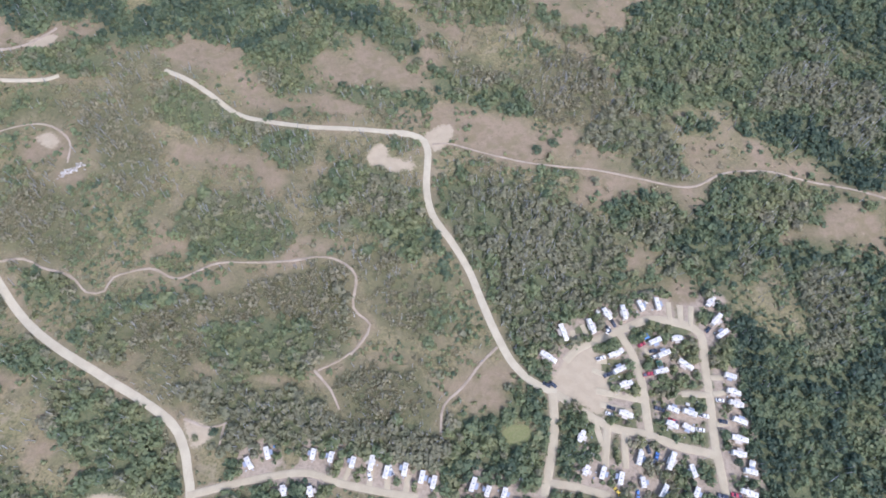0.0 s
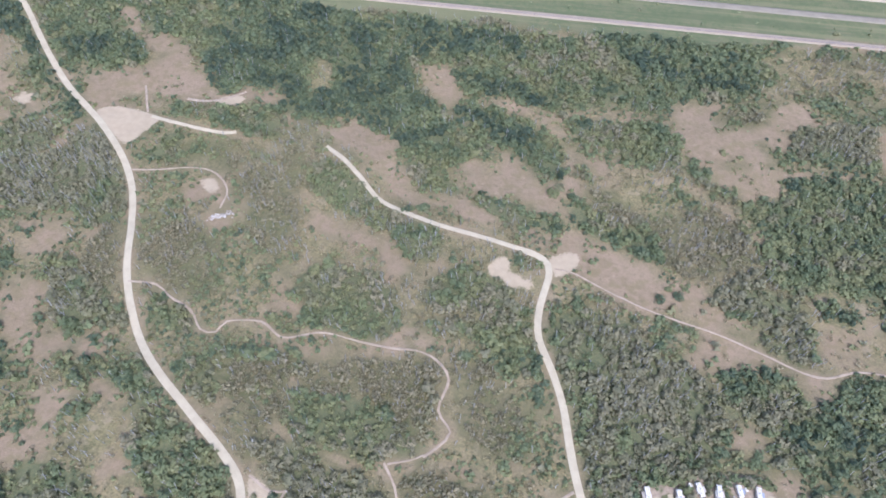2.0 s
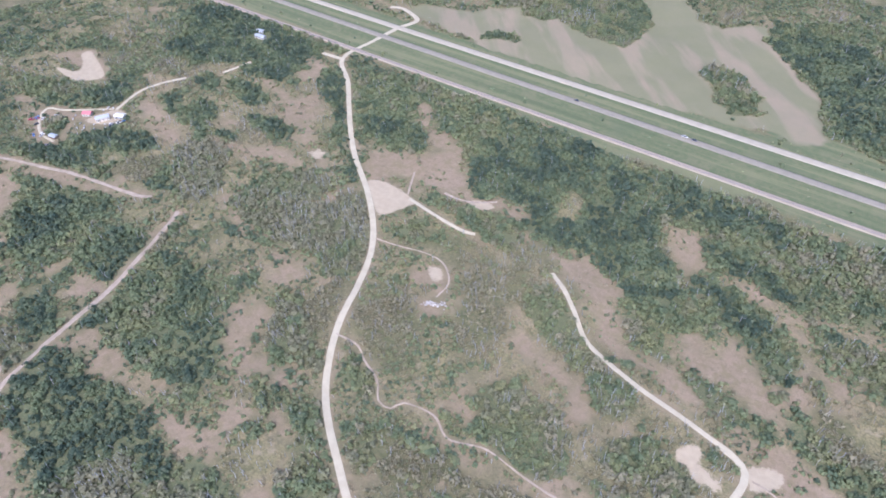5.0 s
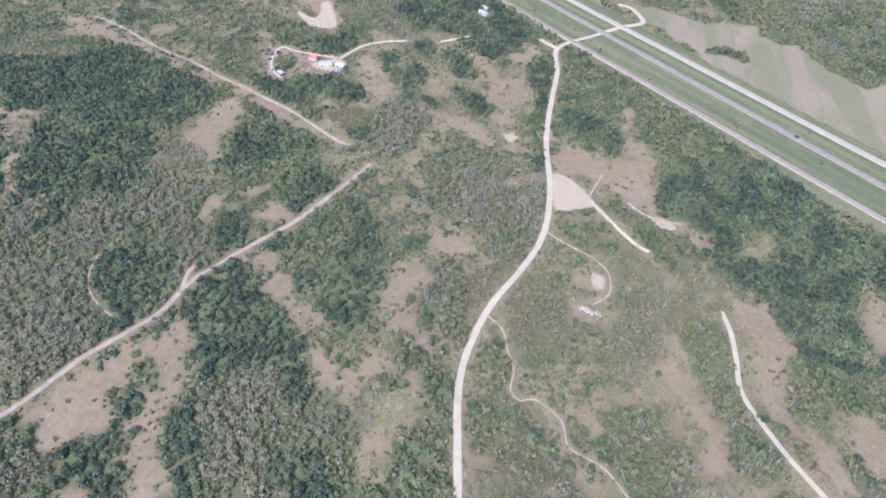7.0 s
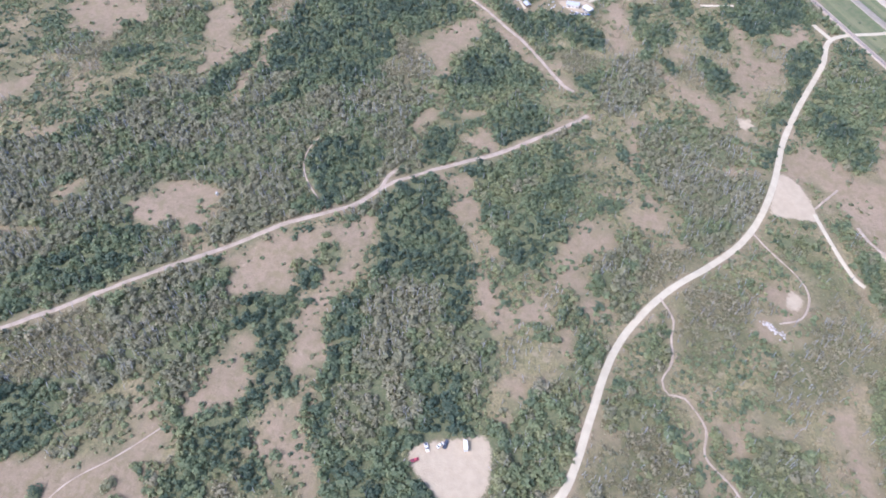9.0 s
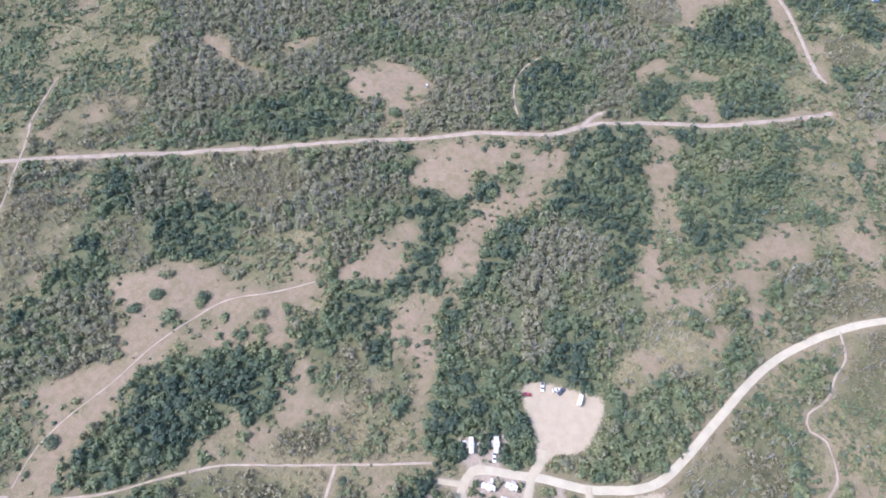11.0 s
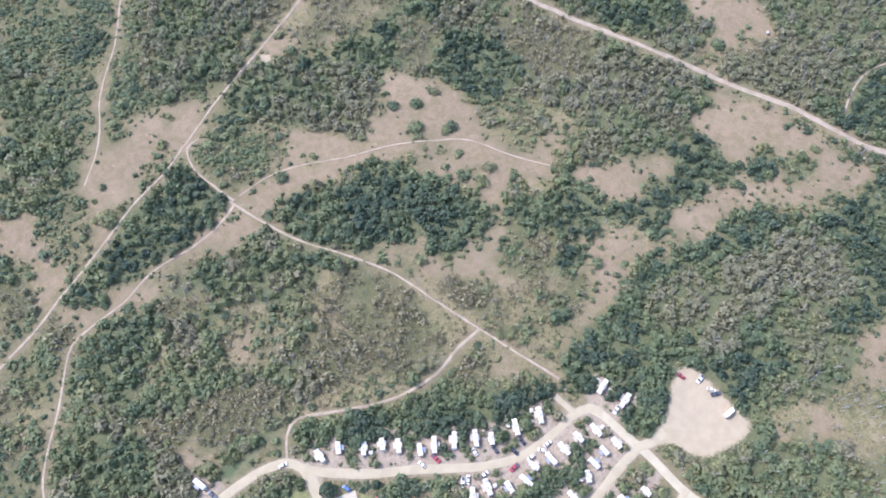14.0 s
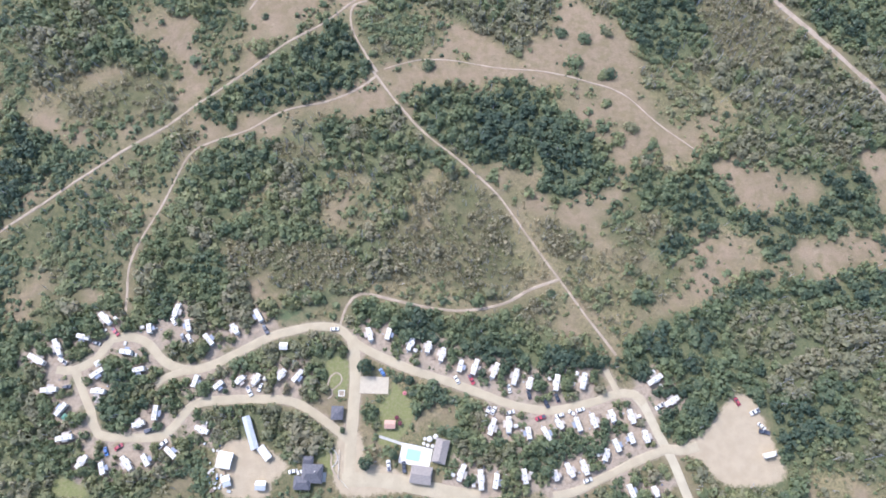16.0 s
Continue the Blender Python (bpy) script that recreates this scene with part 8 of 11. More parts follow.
# the highway corridor: straight lines through two places
HWY = {"far": ((-354.6, 515.1), (82.6, 589.2)), "near": ((-339.0, 490.7), (86.4, 559.5)), "rail": ((-316.2, 455.4), (90.6, 523.4))}


def along(line, d):
    a, b = np.array(HWY[line][0]), np.array(HWY[line][1])
    u = (b - a) / np.linalg.norm(b - a)
    return a + np.outer(np.atleast_1d(d), u)


a, u = np.array(HWY["rail"][0]), np.array(HWY["rail"][1]) - np.array(HWY["rail"][0])
u = u / np.linalg.norm(u)
ACROSS = -(GX - a[0]) * u[1] + (GY - a[1]) * u[0]  # metres north of the railway
COVER["meadow"] = np.maximum(COVER["meadow"], np.minimum(ACROSS - 5, 82 - ACROSS).clip(FAR, 14))
for k in ("bare", "forest", "thicket", "field"):
    COVER[k] = np.where((ACROSS > -4) & (ACROSS < 78), FAR, COVER[k])
COVER["bare"] = np.maximum(COVER["bare"], np.minimum(ACROSS + 7, 9 - ACROSS).clip(FAR, 14))
LANES = np.minimum(np.abs(ACROSS) - 3.5, np.minimum(np.abs(ACROSS - 38.6) - 5.2, np.abs(ACROSS - 65.2) - 5.4))
CLEAR = np.where((ACROSS > -5) & (ACROSS < 78), np.minimum(CLEAR, LANES), CLEAR)

# the campers' plots
PLOTS = []


TIGHT = np.full(GX.shape, FAR)  # ground that stays clear of trees
STREETS = np.vstack([p for name, _, p in ROADS if name in ("camp_road", "main_road", "driveway")])


def plot(x, y, length, turn):
    """A camper's plot: beaten earth round the trailer and a way to the street."""
    PLOTS.append((x, y, length, turn))
    c, s = math.cos(radians(turn)), math.sin(radians(turn))
    street = STREETS[np.argmin(np.hypot(STREETS[:, 0] - x, STREETS[:, 1] - y))]
    way = np.array([[x, y], street]) if 3 < math.hypot(street[0] - x, street[1] - y) < 24 else np.array([[x, y], [x + c, y + s]])
    w = window(way, 18)
    lx, ly = (GX[w] - x) * c + (GY[w] - y) * s, -(GX[w] - x) * s + (GY[w] - y) * c
    d = np.maximum(np.abs(lx) - length / 2 - 0.6, np.abs(ly) - 2.2)
    t, _ = to_line(GX[w], GY[w], way, False)
    TIGHT[w] = np.maximum(TIGHT[w], np.maximum(0.5 - d, 1.9 - t).clip(FAR, 14))
    COVER["pad"][w] = np.maximum(COVER["pad"][w], np.maximum(5.4 - np.maximum(d, 0), 3.0 - t).clip(FAR, 14))


def cover(kind, x, y):
    """A field of the ground at places, blended between the four nearest nodes."""
    field = {"clear": CLEAR, "tight": TIGHT}.get(kind, COVER.get(kind))
    i, j = (x - X0) / STEP + np.searchsorted(AX, X0), (y - Y0) / STEP + np.searchsorted(AY, Y0)
    i, j = np.clip(i, 0, len(AX) - 1.01), np.clip(j, 0, len(AY) - 1.01)
    a, b = np.floor(i).astype(int), np.floor(j).astype(int)
    u, v = i - a, j - b
    return (field[a, b] * (1 - u) + field[a + 1, b] * u) * (1 - v) + (field[a, b + 1] * (1 - u) + field[a + 1, b + 1] * u) * v


def mesh_from(name, verts, faces, material, smooth=False):
    """A mesh of triangles or quads from arrays."""
    me = bpy.data.meshes.new(name)
    verts, faces = np.asarray(verts, np.float32), np.asarray(faces, np.int32)
    k = faces.shape[1]
    me.vertices.add(len(verts))
    me.vertices.foreach_set("co", verts.ravel())
    me.loops.add(faces.size)
    me.loops.foreach_set("vertex_index", faces.ravel())
    me.polygons.add(len(faces))
    me.polygons.foreach_set("loop_start", np.arange(0, faces.size, k, dtype=np.int32))
    me.update(calc_edges=True)
    me.polygons.foreach_set("use_smooth", np.full(len(faces), smooth))
    me.materials.append(material)
    return me


def sheet(nx, ny):
    i, j = np.meshgrid(np.arange(nx - 1), np.arange(ny - 1), indexing="ij")
    a = (i * ny + j).ravel()
    return np.stack([a, a + ny, a + ny + 1, a + 1], 1)


def ribbon(p, width, lift, seed, ragged=0.07, drop=0.25, skirt=0.06):
    """The mesh data of a strip of road with a crown and sunk edges."""
    p = np.asarray(p, float)
    d = np.gradient(p, axis=0)
    d /= np.linalg.norm(d, axis=1)[:, None] + 1e-9
    side = np.stack([-d[:, 1], d[:, 0]], 1)
    rows = []
    for s, z in ((-1.0 - skirt, -drop), (-1.0, 0.0), (-0.5, 0.03), (0.0, 0.04), (0.5, 0.03), (1.0, 0.0), (1.0 + skirt, -drop)):
        k = 1 + ragged * 4 * (lattice(p[:, 0] + 50 * np.sign(s), p[:, 1], 7, seed) - 0.5) + ragged * 2 * (lattice(p[:, 0] + 50 * np.sign(s), p[:, 1], 23, seed) - 0.5)
        q = p + side * (s * width / 2 * k)[:, None]
        rows.append(np.column_stack([q, height(q[:, 0], q[:, 1]) + lift + z]))
    v = np.stack(rows, 1)
    return v.reshape(-1, 3), sheet(len(p), 7)[:, ::-1]

# ---- campers' plots come first: they clear the trees ----
plot(172.9, -113.3, 9.3, 104)
plot(183.6, -109.8, 10.8, 139)
plot(159.4, -115.7, 7.2, 152)
plot(147.5, -122.7, 8.8, 123)
plot(111.2, -118.4, 7.6, 62)
plot(106.3, -108.8, 6.9, 92)
plot(126.1, -112.3, 5.8, 87)
plot(97.1, -99.2, 7.1, 118)
plot(83.1, -101.2, 6.4, 112)
plot(70.0, -105.5, 7.1, 108)
plot(139.3, -102.8, 6.0, 157)
plot(154.4, -95.5, 7.9, -159)
plot(133.7, -92.1, 6.5, 178)
plot(154.7, -86.0, 7.8, 162)
plot(178.6, -92.5, 8.1, 170)
plot(173.6, -81.3, 7.9, -139)
plot(172.9, -67.0, 8.2, 176)
plot(165.7, -53.4, 7.5, -140)
plot(156.1, -48.2, 6.1, 96)
plot(144.2, -47.4, 8.3, 117)
plot(135.1, -46.8, 6.4, 109)
plot(122.9, -47.5, 7.6, 124)
plot(106.5, -54.7, 7.2, 145)
plot(136.9, -65.1, 6.1, -176)
plot(127.9, -68.6, 7.5, 73)
plot(106.4, -79.5, 6.8, 61)
plot(95.3, -74.7, 4.7, -152)
plot(84.3, -74.6, 4.9, -153)
plot(76.5, -72.9, 6.6, 47)
plot(63.7, -72.2, 6.7, 41)
plot(55.6, -69.7, 7.9, 37)
plot(15.6, -81.8, 7.2, 92)
plot(6.0, -79.9, 6.8, 63)
plot(-4.0, -71.9, 7.0, 54)
plot(-12.6, -68.0, 6.7, 62)
plot(-18.6, -62.5, 7.3, 60)
plot(-26.3, -54.7, 6.5, 63)
plot(-33.5, -52.3, 8.6, 57)
plot(-42.8, -48.1, 8.6, 53)
plot(-52.1, -42.5, 8.1, 60)
plot(-58.5, -37.7, 6.2, 60)
plot(-71.9, -34.7, 9.0, 66)
plot(-85.5, -32.1, 8.8, 63)
plot(-34.2, -21.5, 9.1, 57)
plot(-42.4, -20.2, 8.3, 75)
plot(-51.0, -13.9, 6.9, 85)
plot(-59.5, -11.6, 7.1, 102)
plot(-67.2, -14.6, 5.9, 109)
plot(-76.3, -12.1, 8.0, 93)
plot(-84.5, -12.1, 7.5, 94)
plot(-94.1, -11.9, 6.3, 92)
plot(-103.6, -9.5, 7.2, 92)
plot(-107.5, 1.5, 6.1, 89)
plot(-100.1, 0.7, 4.8, 95)
plot(-91.8, 2.1, 6.4, 97)
plot(-85.2, 5.2, 6.1, 62)
plot(-73.2, 8.3, 7.8, 95)
plot(-65.8, 7.7, 7.4, 103)
plot(-121.2, -24.1, 8.3, -162)
plot(-125.7, -11.8, 8.5, -164)
plot(-92.0, 24.1, 6.2, 97)
plot(-13.9, -3.9, 8.4, 56)
plot(-22.2, 1.6, 9.5, 78)
plot(-29.3, 3.9, 7.4, 66)
plot(-43.5, 5.1, 7.1, 84)
plot(-58.3, 8.4, 4.3, 91)
plot(-103.3, 27.4, 5.0, 97)
plot(66.8, 128.8, 9.5, -70)
plot(58.2, 114.6, 10.3, -33)
plot(82.2, 133.2, 9.0, -70)
plot(91.3, 140.8, 7.6, -59)
plot(100.7, 141.9, 8.4, -80)
plot(110.5, 146.3, 6.8, -68)
plot(119.9, 147.8, 7.8, -80)
plot(149.8, 150.0, 7.2, -129)
plot(151.6, 139.6, 8.8, -132)
plot(153.8, 131.4, 7.6, -144)
plot(116.4, 125.9, 7.5, 25)
plot(128.6, 127.8, 6.6, 8)
plot(94.4, 118.1, 8.7, 26)
plot(120.4, 118.9, 7.0, 24)
plot(95.9, 109.3, 7.2, 28)
plot(131.4, 113.1, 8.2, -35)
plot(117.9, 109.2, 8.0, 15)
plot(98.7, 101.6, 8.0, 18)
plot(97.3, 85.6, 7.5, -18)
plot(121.8, 89.0, 6.6, -21)
plot(130.3, 87.6, 7.1, -20)
plot(120.5, 81.1, 6.1, -26)
plot(128.9, 79.8, 6.4, -27)
plot(154.6, 107.8, 6.9, -16)
plot(155.1, 99.2, 7.4, -16)
plot(155.2, 93.2, 7.7, -16)
plot(155.7, 84.2, 7.3, -22)
plot(154.1, 75.0, 8.1, -14)
plot(152.6, 67.7, 7.2, -11)
plot(157.1, 59.0, 6.9, -14)
plot(154.5, 48.7, 8.6, -18)
plot(73.7, 73.7, 6.5, -117)
plot(75.1, 57.0, 5.8, -117)
plot(83.2, 56.2, 6.7, -109)
plot(92.0, 53.7, 6.2, -105)
plot(102.4, 64.0, 7.3, -108)
plot(118.0, 63.0, 9.7, -114)
plot(128.4, 58.4, 6.7, -73)
plot(102.8, 52.3, 5.6, -85)
plot(112.8, 48.5, 7.0, -122)
plot(128.8, 48.5, 5.3, -116)
plot(-92.5, 54.9, 6.8, -55)
plot(-84.2, 60.1, 6.1, -69)
plot(-61.2, 60.2, 5.0, -96)
plot(-52.2, 59.1, 5.6, -99)
plot(-41.2, 56.9, 5.9, -102)
plot(-31.9, 57.0, 7.5, -98)
plot(-24.2, 53.0, 6.7, -103)
plot(-15.1, 54.4, 6.7, -99)
plot(-6.5, 51.3, 6.3, -100)
plot(-0.6, 48.8, 6.2, -101)
plot(18.8, 48.5, 7.0, -107)
plot(26.0, 45.4, 5.6, -108)
plot(-73.7, 42.4, 5.9, -74)
plot(-60.6, 42.6, 5.8, -73)
plot(34.2, 45.1, 5.6, -108)
VEHICLES = []


def parked(colour, x, y, turn):
    VEHICLES.append((colour, x, y, turn))


parked("red", 143.8, -115.1, 121)
parked("grey", 153.7, -111.3, 150)
parked("white", 171.4, -106.2, 132)
parked("dark", 170.6, -92.3, 178)
parked("white", 136.4, -100.9, 158)
parked("white", 113.7, -113.3, 112)
parked("dark", 110.0, -103.3, 105)
parked("white", 106.8, -102.1, 111)
parked("dark", 67.9, -97.8, 107)
parked("blue", 154.1, -55.8, 98)
parked("red", 147.9, -56.5, -156)
parked("dark", 132.2, -60.8, -179)
parked("white", 126.6, -52.6, -150)
parked("white", 32.8, -89.3, 170)
parked("blue", 13.4, -61.3, 110)
parked("white", 20.1, -15.8, 82)
parked("dark", 12.9, -13.3, 83)
parked("white", -22.9, -48.4, 106)
parked("red", -30.1, -46.8, 103)
parked("white", -47.7, -37.7, 90)
parked("white", -34.1, -29.4, 47)
parked("white", -37.0, -29.0, 49)
parked("white", -45.0, -26.1, -178)
parked("red", -59.0, -20.0, -175)
parked("white", -68.8, -18.7, 180)
parked("white", -79.8, -18.8, -179)
parked("white", -75.4, -18.2, 131)
parked("white", -119.5, -10.9, -164)
parked("red", -158.8, -3.6, 101)
parked("white", -165.6, 3.3, -169)
parked("white", -166.2, 10.9, 123)
parked("dark", -166.4, 13.8, 155)
parked("white", -73.1, 14.4, -175)
parked("white", 75.3, -68.6, 53)
parked("white", 80.9, -68.1, 104)
parked("white", 66.2, -24.4, 175)
parked("white", 62.3, -23.2, -178)
parked("dark", -63.8, -26.3, 103)
parked("dark", -70.2, -27.3, 92)
parked("dark", -56.7, -32.4, 88)
parked("dark", 91.8, 132.3, -57)
parked("dark", 94.9, 135.6, -61)
parked("white", 91.5, 131.6, 73)
parked("red", 109.3, 123.9, 28)
parked("dark", 115.1, 120.6, 12)
parked("white", 115.0, 117.3, 22)
parked("white", 86.5, 115.5, 19)
parked("dark", 89.9, 106.6, 25)
parked("red", 111.1, 107.5, 14)
parked("dark", 90.1, 88.9, -16)
parked("white", 89.0, 85.6, -22)
parked("dark", 115.2, 89.2, -15)
parked("white", 137.9, 86.5, -8)
parked("white", 135.2, 79.2, -8)
parked("dark", 146.8, 134.0, 50)
parked("dark", 147.7, 83.8, -8)
parked("white", 147.6, 94.9, -4)
parked("dark", 107.3, 68.4, -74)
parked("blue", 111.0, 64.5, -110)
parked("white", 120.0, 65.2, -120)
parked("white", 103.9, 66.5, -72)
parked("yellow", 90.0, 47.6, -53)
parked("blue", 100.0, 46.9, -86)
parked("red", 148.8, 47.7, -10)
parked("red", 121.5, 83.3, -17)
parked("white", -32.4, 50.8, -73)
parked("white", -22.0, 53.9, -67)
parked("dark", 57.0, 100.1, -28)
parked("dark", 60.3, 100.2, -39)
parked("dark", 142.0, 47.0, -10)
# green islands between the driveways
ISLE = COVER["island"] > -0.6
for kind in ("pad", "gravel", "bare"):
    COVER[kind] = np.where(ISLE, np.minimum(COVER[kind], -5), COVER[kind])
COVER["forest"] = np.maximum(COVER["forest"], np.where(COVER["island"] > -1.5, COVER["island"] + 5, FAR))
CLEAR = np.where(ISLE, np.maximum(CLEAR, COVER["island"] + 1.6), CLEAR)
# ---- ground ----
verts = np.column_stack([GX.ravel(), GY.ravel(), height(GX, GY).ravel()])
me = mesh_from("ground", verts, sheet(len(AX), len(AY)), M_GROUND, True)
for kind, values in COVER.items():
    if kind in ("grey", "deep", "lush", "island"):
        continue
    me.attributes.new(kind, "FLOAT", "POINT").data.foreach_set("value", values.ravel().astype(np.float32))
tagged(new("ground", me), "dry sandy prairie ground with scrub grass and bare patches", "ground", kind="structure")

# ---- roads ----
LOOK = {
    "main_road": (M_GRAVEL, "wide pale gravel road through the scrub"),
    "east_road": (M_GRAVEL, "pale gravel road down to the campground"),
    "north_track": (M_GRAVEL, "narrow pale gravel track over the dunes"),
    "camp_road": (M_CAMP, "packed pale gravel campground road"),
    "driveway": (M_CAMP, "short gravel driveway to a camping plot"),
    "dirt_track": (M_DIRT, "worn sandy vehicle track with faded edges"),
    "foot_trail": (M_TRAIL, "narrow trodden sandy foot trail"),
    "farm_track": (M_GRAVEL, "pale gravel farm track"),
    "side_road": (M_GRAVEL, "pale gravel crossing road beside the highway"),
}
for k, (name, width, p) in enumerate(ROADS):
    ragged = {"foot_trail": 0.16, "dirt_track": 0.14, "camp_road": 0.07, "driveway": 0.12}.get(name, 0.02)
    v, f = ribbon(p, width, 0.05 + 0.006 * (k % 24), k + 5, ragged, 0.10 + 0.006 * (k % 24), 0.16)
    tagged(new(name, mesh_from(name, v, f, LOOK[name][0], True)), LOOK[name][1], "road", kind="structure")
reach = np.linspace(-1500, 1500, 240)
for k, (line, width, mat, label) in enumerate((("far", 7.8, M_CONCRETE, "pale two-lane highway carriageway"), ("near", 7.6, M_ASPHALT, "grey asphalt two-lane highway carriageway"))):
    v, f = ribbon(along(line, reach), width, 0.30, 90 + k, 0.0, 0.5)
    tagged(new("highway", mesh_from("highway", v, f, mat, True)), label, "highway", kind="structure")
v, f = ribbon(along("rail", reach), 6.4, 0.30, 95, 0.03, 0.5)
bed = tagged(new("railway_bed", mesh_from("railway_bed", v, f, M_BALLAST, True)), "raised pale ballast bed of a single railway", "railway", kind="structure")

# ---- vegetation ----


def crown_template(n, leaf, seed, flat=0.75, spread=(0.72, 1.06)):
    """Leaf sprays over a lumpy crown of radius 1 that sits on z = 0: corners, n x 3 x 3."""
    r = np.random.default_rng(seed)
    lumps = r.normal(size=(6, 3))
    lumps /= np.linalg.norm(lumps, axis=1)[:, None]
    lumps[:, 2] = np.abs(lumps[:, 2])
    d = r.normal(size=(n, 3))
    d /= np.linalg.norm(d, axis=1)[:, None]
    d[:, 2] = np.where(d[:, 2] < -0.25, -d[:, 2], d[:, 2])
    bulge = 0.72 + 0.34 * np.clip((d @ lumps.T).max(1), 0, 1) ** 3
    c = d * (bulge * r.uniform(*spread, n))[:, None]
    nrm = d * [1, 1, 1] + [0, 0, 0.55] + r.normal(size=(n, 3)) * 0.45
    nrm /= np.linalg.norm(nrm, axis=1)[:, None]
    ref = r.normal(size=(n, 3))
    a = np.cross(nrm, ref)
    a /= np.linalg.norm(a, axis=1)[:, None]
    b = np.cross(nrm, a)
    ang = np.array([0, 2.1, 4.2])
    size = leaf * r.uniform(0.7, 1.35, (n, 3))
    tri = c[:, None] + size[..., None] * (np.cos(ang)[None, :, None] * a[:, None] + np.sin(ang)[None, :, None] * b[:, None])
    tri[..., 2] = (tri[..., 2] + 0.3) * flat
    return tri


def twig_template(n, seed):
    """A shrub of bare, thin, upward-fanning stems with a few leaf sprays."""
    r = np.random.default_rng(seed)
    base = r.normal(size=(n, 3)) * [0.35, 0.35, 0.0]
    way = r.normal(size=(n, 3)) * [0.55, 0.55, 0.25] + [0, 0, 0.8]
    side = np.cross(way, r.normal(size=(n, 3)))
    side *= (0.085 / np.linalg.norm(side, axis=1))[:, None]
    tri = np.stack([base - side, base + side, base + way * r.uniform(0.7, 1.25, n)[:, None]], 1)
    return np.concatenate([tri, crown_template(n // 2, 0.34, seed + 500)])


def scatter(spacing, seed):
    """Places on a jittered lattice over the country that comes into view."""
    r = np.random.default_rng(seed)
    x, y = np.meshgrid(np.arange(X0, X1, spacing), np.arange(Y0, Y1, spacing), indexing="ij")
    x, y = x.ravel() + r.uniform(-0.85, 0.85, x.size) * spacing, y.ravel() + r.uniform(-0.85, 0.85, x.size) * spacing
    far, turn = np.hypot(x, y), np.degrees(np.arctan2(-x, y))
    limit = np.interp(turn, [-180, -150, -135, -120, -100, -77, -60, -50, -40, -20, -10, 0, 30, 60, 90, 110, 130, 150, 180], [490, 425, 310, 255, 240, 255, 310, 360, 515, 655, 760, 920, 950, 890, 950, 850, 740, 600, 490])
    seen = far < limit
    return x[seen], y[seen], r


def free_of(x, y, r):
    ok = (cover("clear", x, y) > r * 0.75 + 0.3) & (cover("gravel", x, y) < -r * 0.5) & (cover("lawn", x, y) < -0.5) & (cover("tight", x, y) < -r * 0.3) & (cover("field", x, y) < 0)
    for _, cx, cy, _ in VEHICLES:
        ok &= np.hypot(x - cx, y - cy) > r * 0.8 + 1.6
    for cx, cy, reach in BUILT:
        ok &= np.hypot(x - cx, y - cy) > r * 0.7 + reach
    return ok


def plants(name, label, x, y, r, tall, tint, templates, seed):
    """One mesh of many plants."""
    g = np.random.default_rng(seed)
    kind = g.integers(0, len(templates), len(x))
    vs, ts = [], []
    for k, tri in enumerate(templates):
        m = kind == k
        c = g.uniform(0, 2 * np.pi, m.sum())
        co, si = np.cos(c)[:, None, None], np.sin(c)[:, None, None]
        rr, hh = r[m][:, None, None], tall[m][:, None, None]
        px = (tri[None, ..., 0] * co - tri[None, ..., 1] * si) * rr + x[m][:, None, None]
        py = (tri[None, ..., 0] * si + tri[None, ..., 1] * co) * rr + y[m][:, None, None]
        pz = tri[None, ..., 2] * hh + height(x[m], y[m])[:, None, None]
        vs.append(np.stack([px, py, pz], -1).reshape(-1, 3))
        ts.append(np.repeat(tint[m], tri.shape[0] * 3))
    v, t = np.vstack(vs), np.concatenate(ts)
    me = mesh_from(name, v, np.arange(len(v)).reshape(-1, 3), M_LEAF)
    me.attributes.new("tint", "FLOAT", "POINT").data.foreach_set("value", t.astype(np.float32))
    ob = tagged(new(name, me), label, "vegetation", kind="stuff")
    print(name, len(x), "plants", len(v) // 3, "triangles")
    return ob


def silver(x, y):
    """How silvery or grey the scrub is, by district."""
    return lattice(x, y, 70, 21) * 0.45 + lattice(x, y, 22, 22) * 0.35 + lattice(x, y, 7, 23) * 0.2 + 0.33 * np.clip(cover("grey", x, y) / 8 + 0.5, 0, 1) - 0.22 * np.clip(cover("deep", x, y) / 8 + 0.5, 0, 1)


def near_and_far(name, label, x, y, r, tall, tint, close, distant, seed):
    m = np.hypot(x, y) < 450
    plants(name, label, x[m], y[m], r[m], tall[m], tint[m], close, seed)
    plants(name, label, x[~m], y[~m], r[~m], tall[~m], tint[~m], distant, seed + 50)


# keep clear of buildings, heaps and the pool: place and reach
BUILT = [(-9.1, -32.8, 4.0), (-13, -30, 3.0), (-3.5, -33.2, 2.5), (-33.4, -40.8, 2.5), (18.8, -56, 5.5), (14.2, -54.7, 5.2), (23.4, -57.3, 5.2), (58, -21, 8), (38, -46, 5), (15, -35, 4), (5.5, -8.5, 7), (-6, -16, 7), (6, -18, 9), (83, -47, 5), (83, -54, 4), (83, -40, 4), (78, -35, 6), (97, -37, 6), (98, -27, 4), (82, -22, 4), (-227, 222, 9), (-605, 175, 16), (-630, 365, 10), (4.6, -48, 2), (60, -86.5, 3), (-2, -22, 5), (50, -26, 4), (50, -18, 3), (38, -62, 3)]
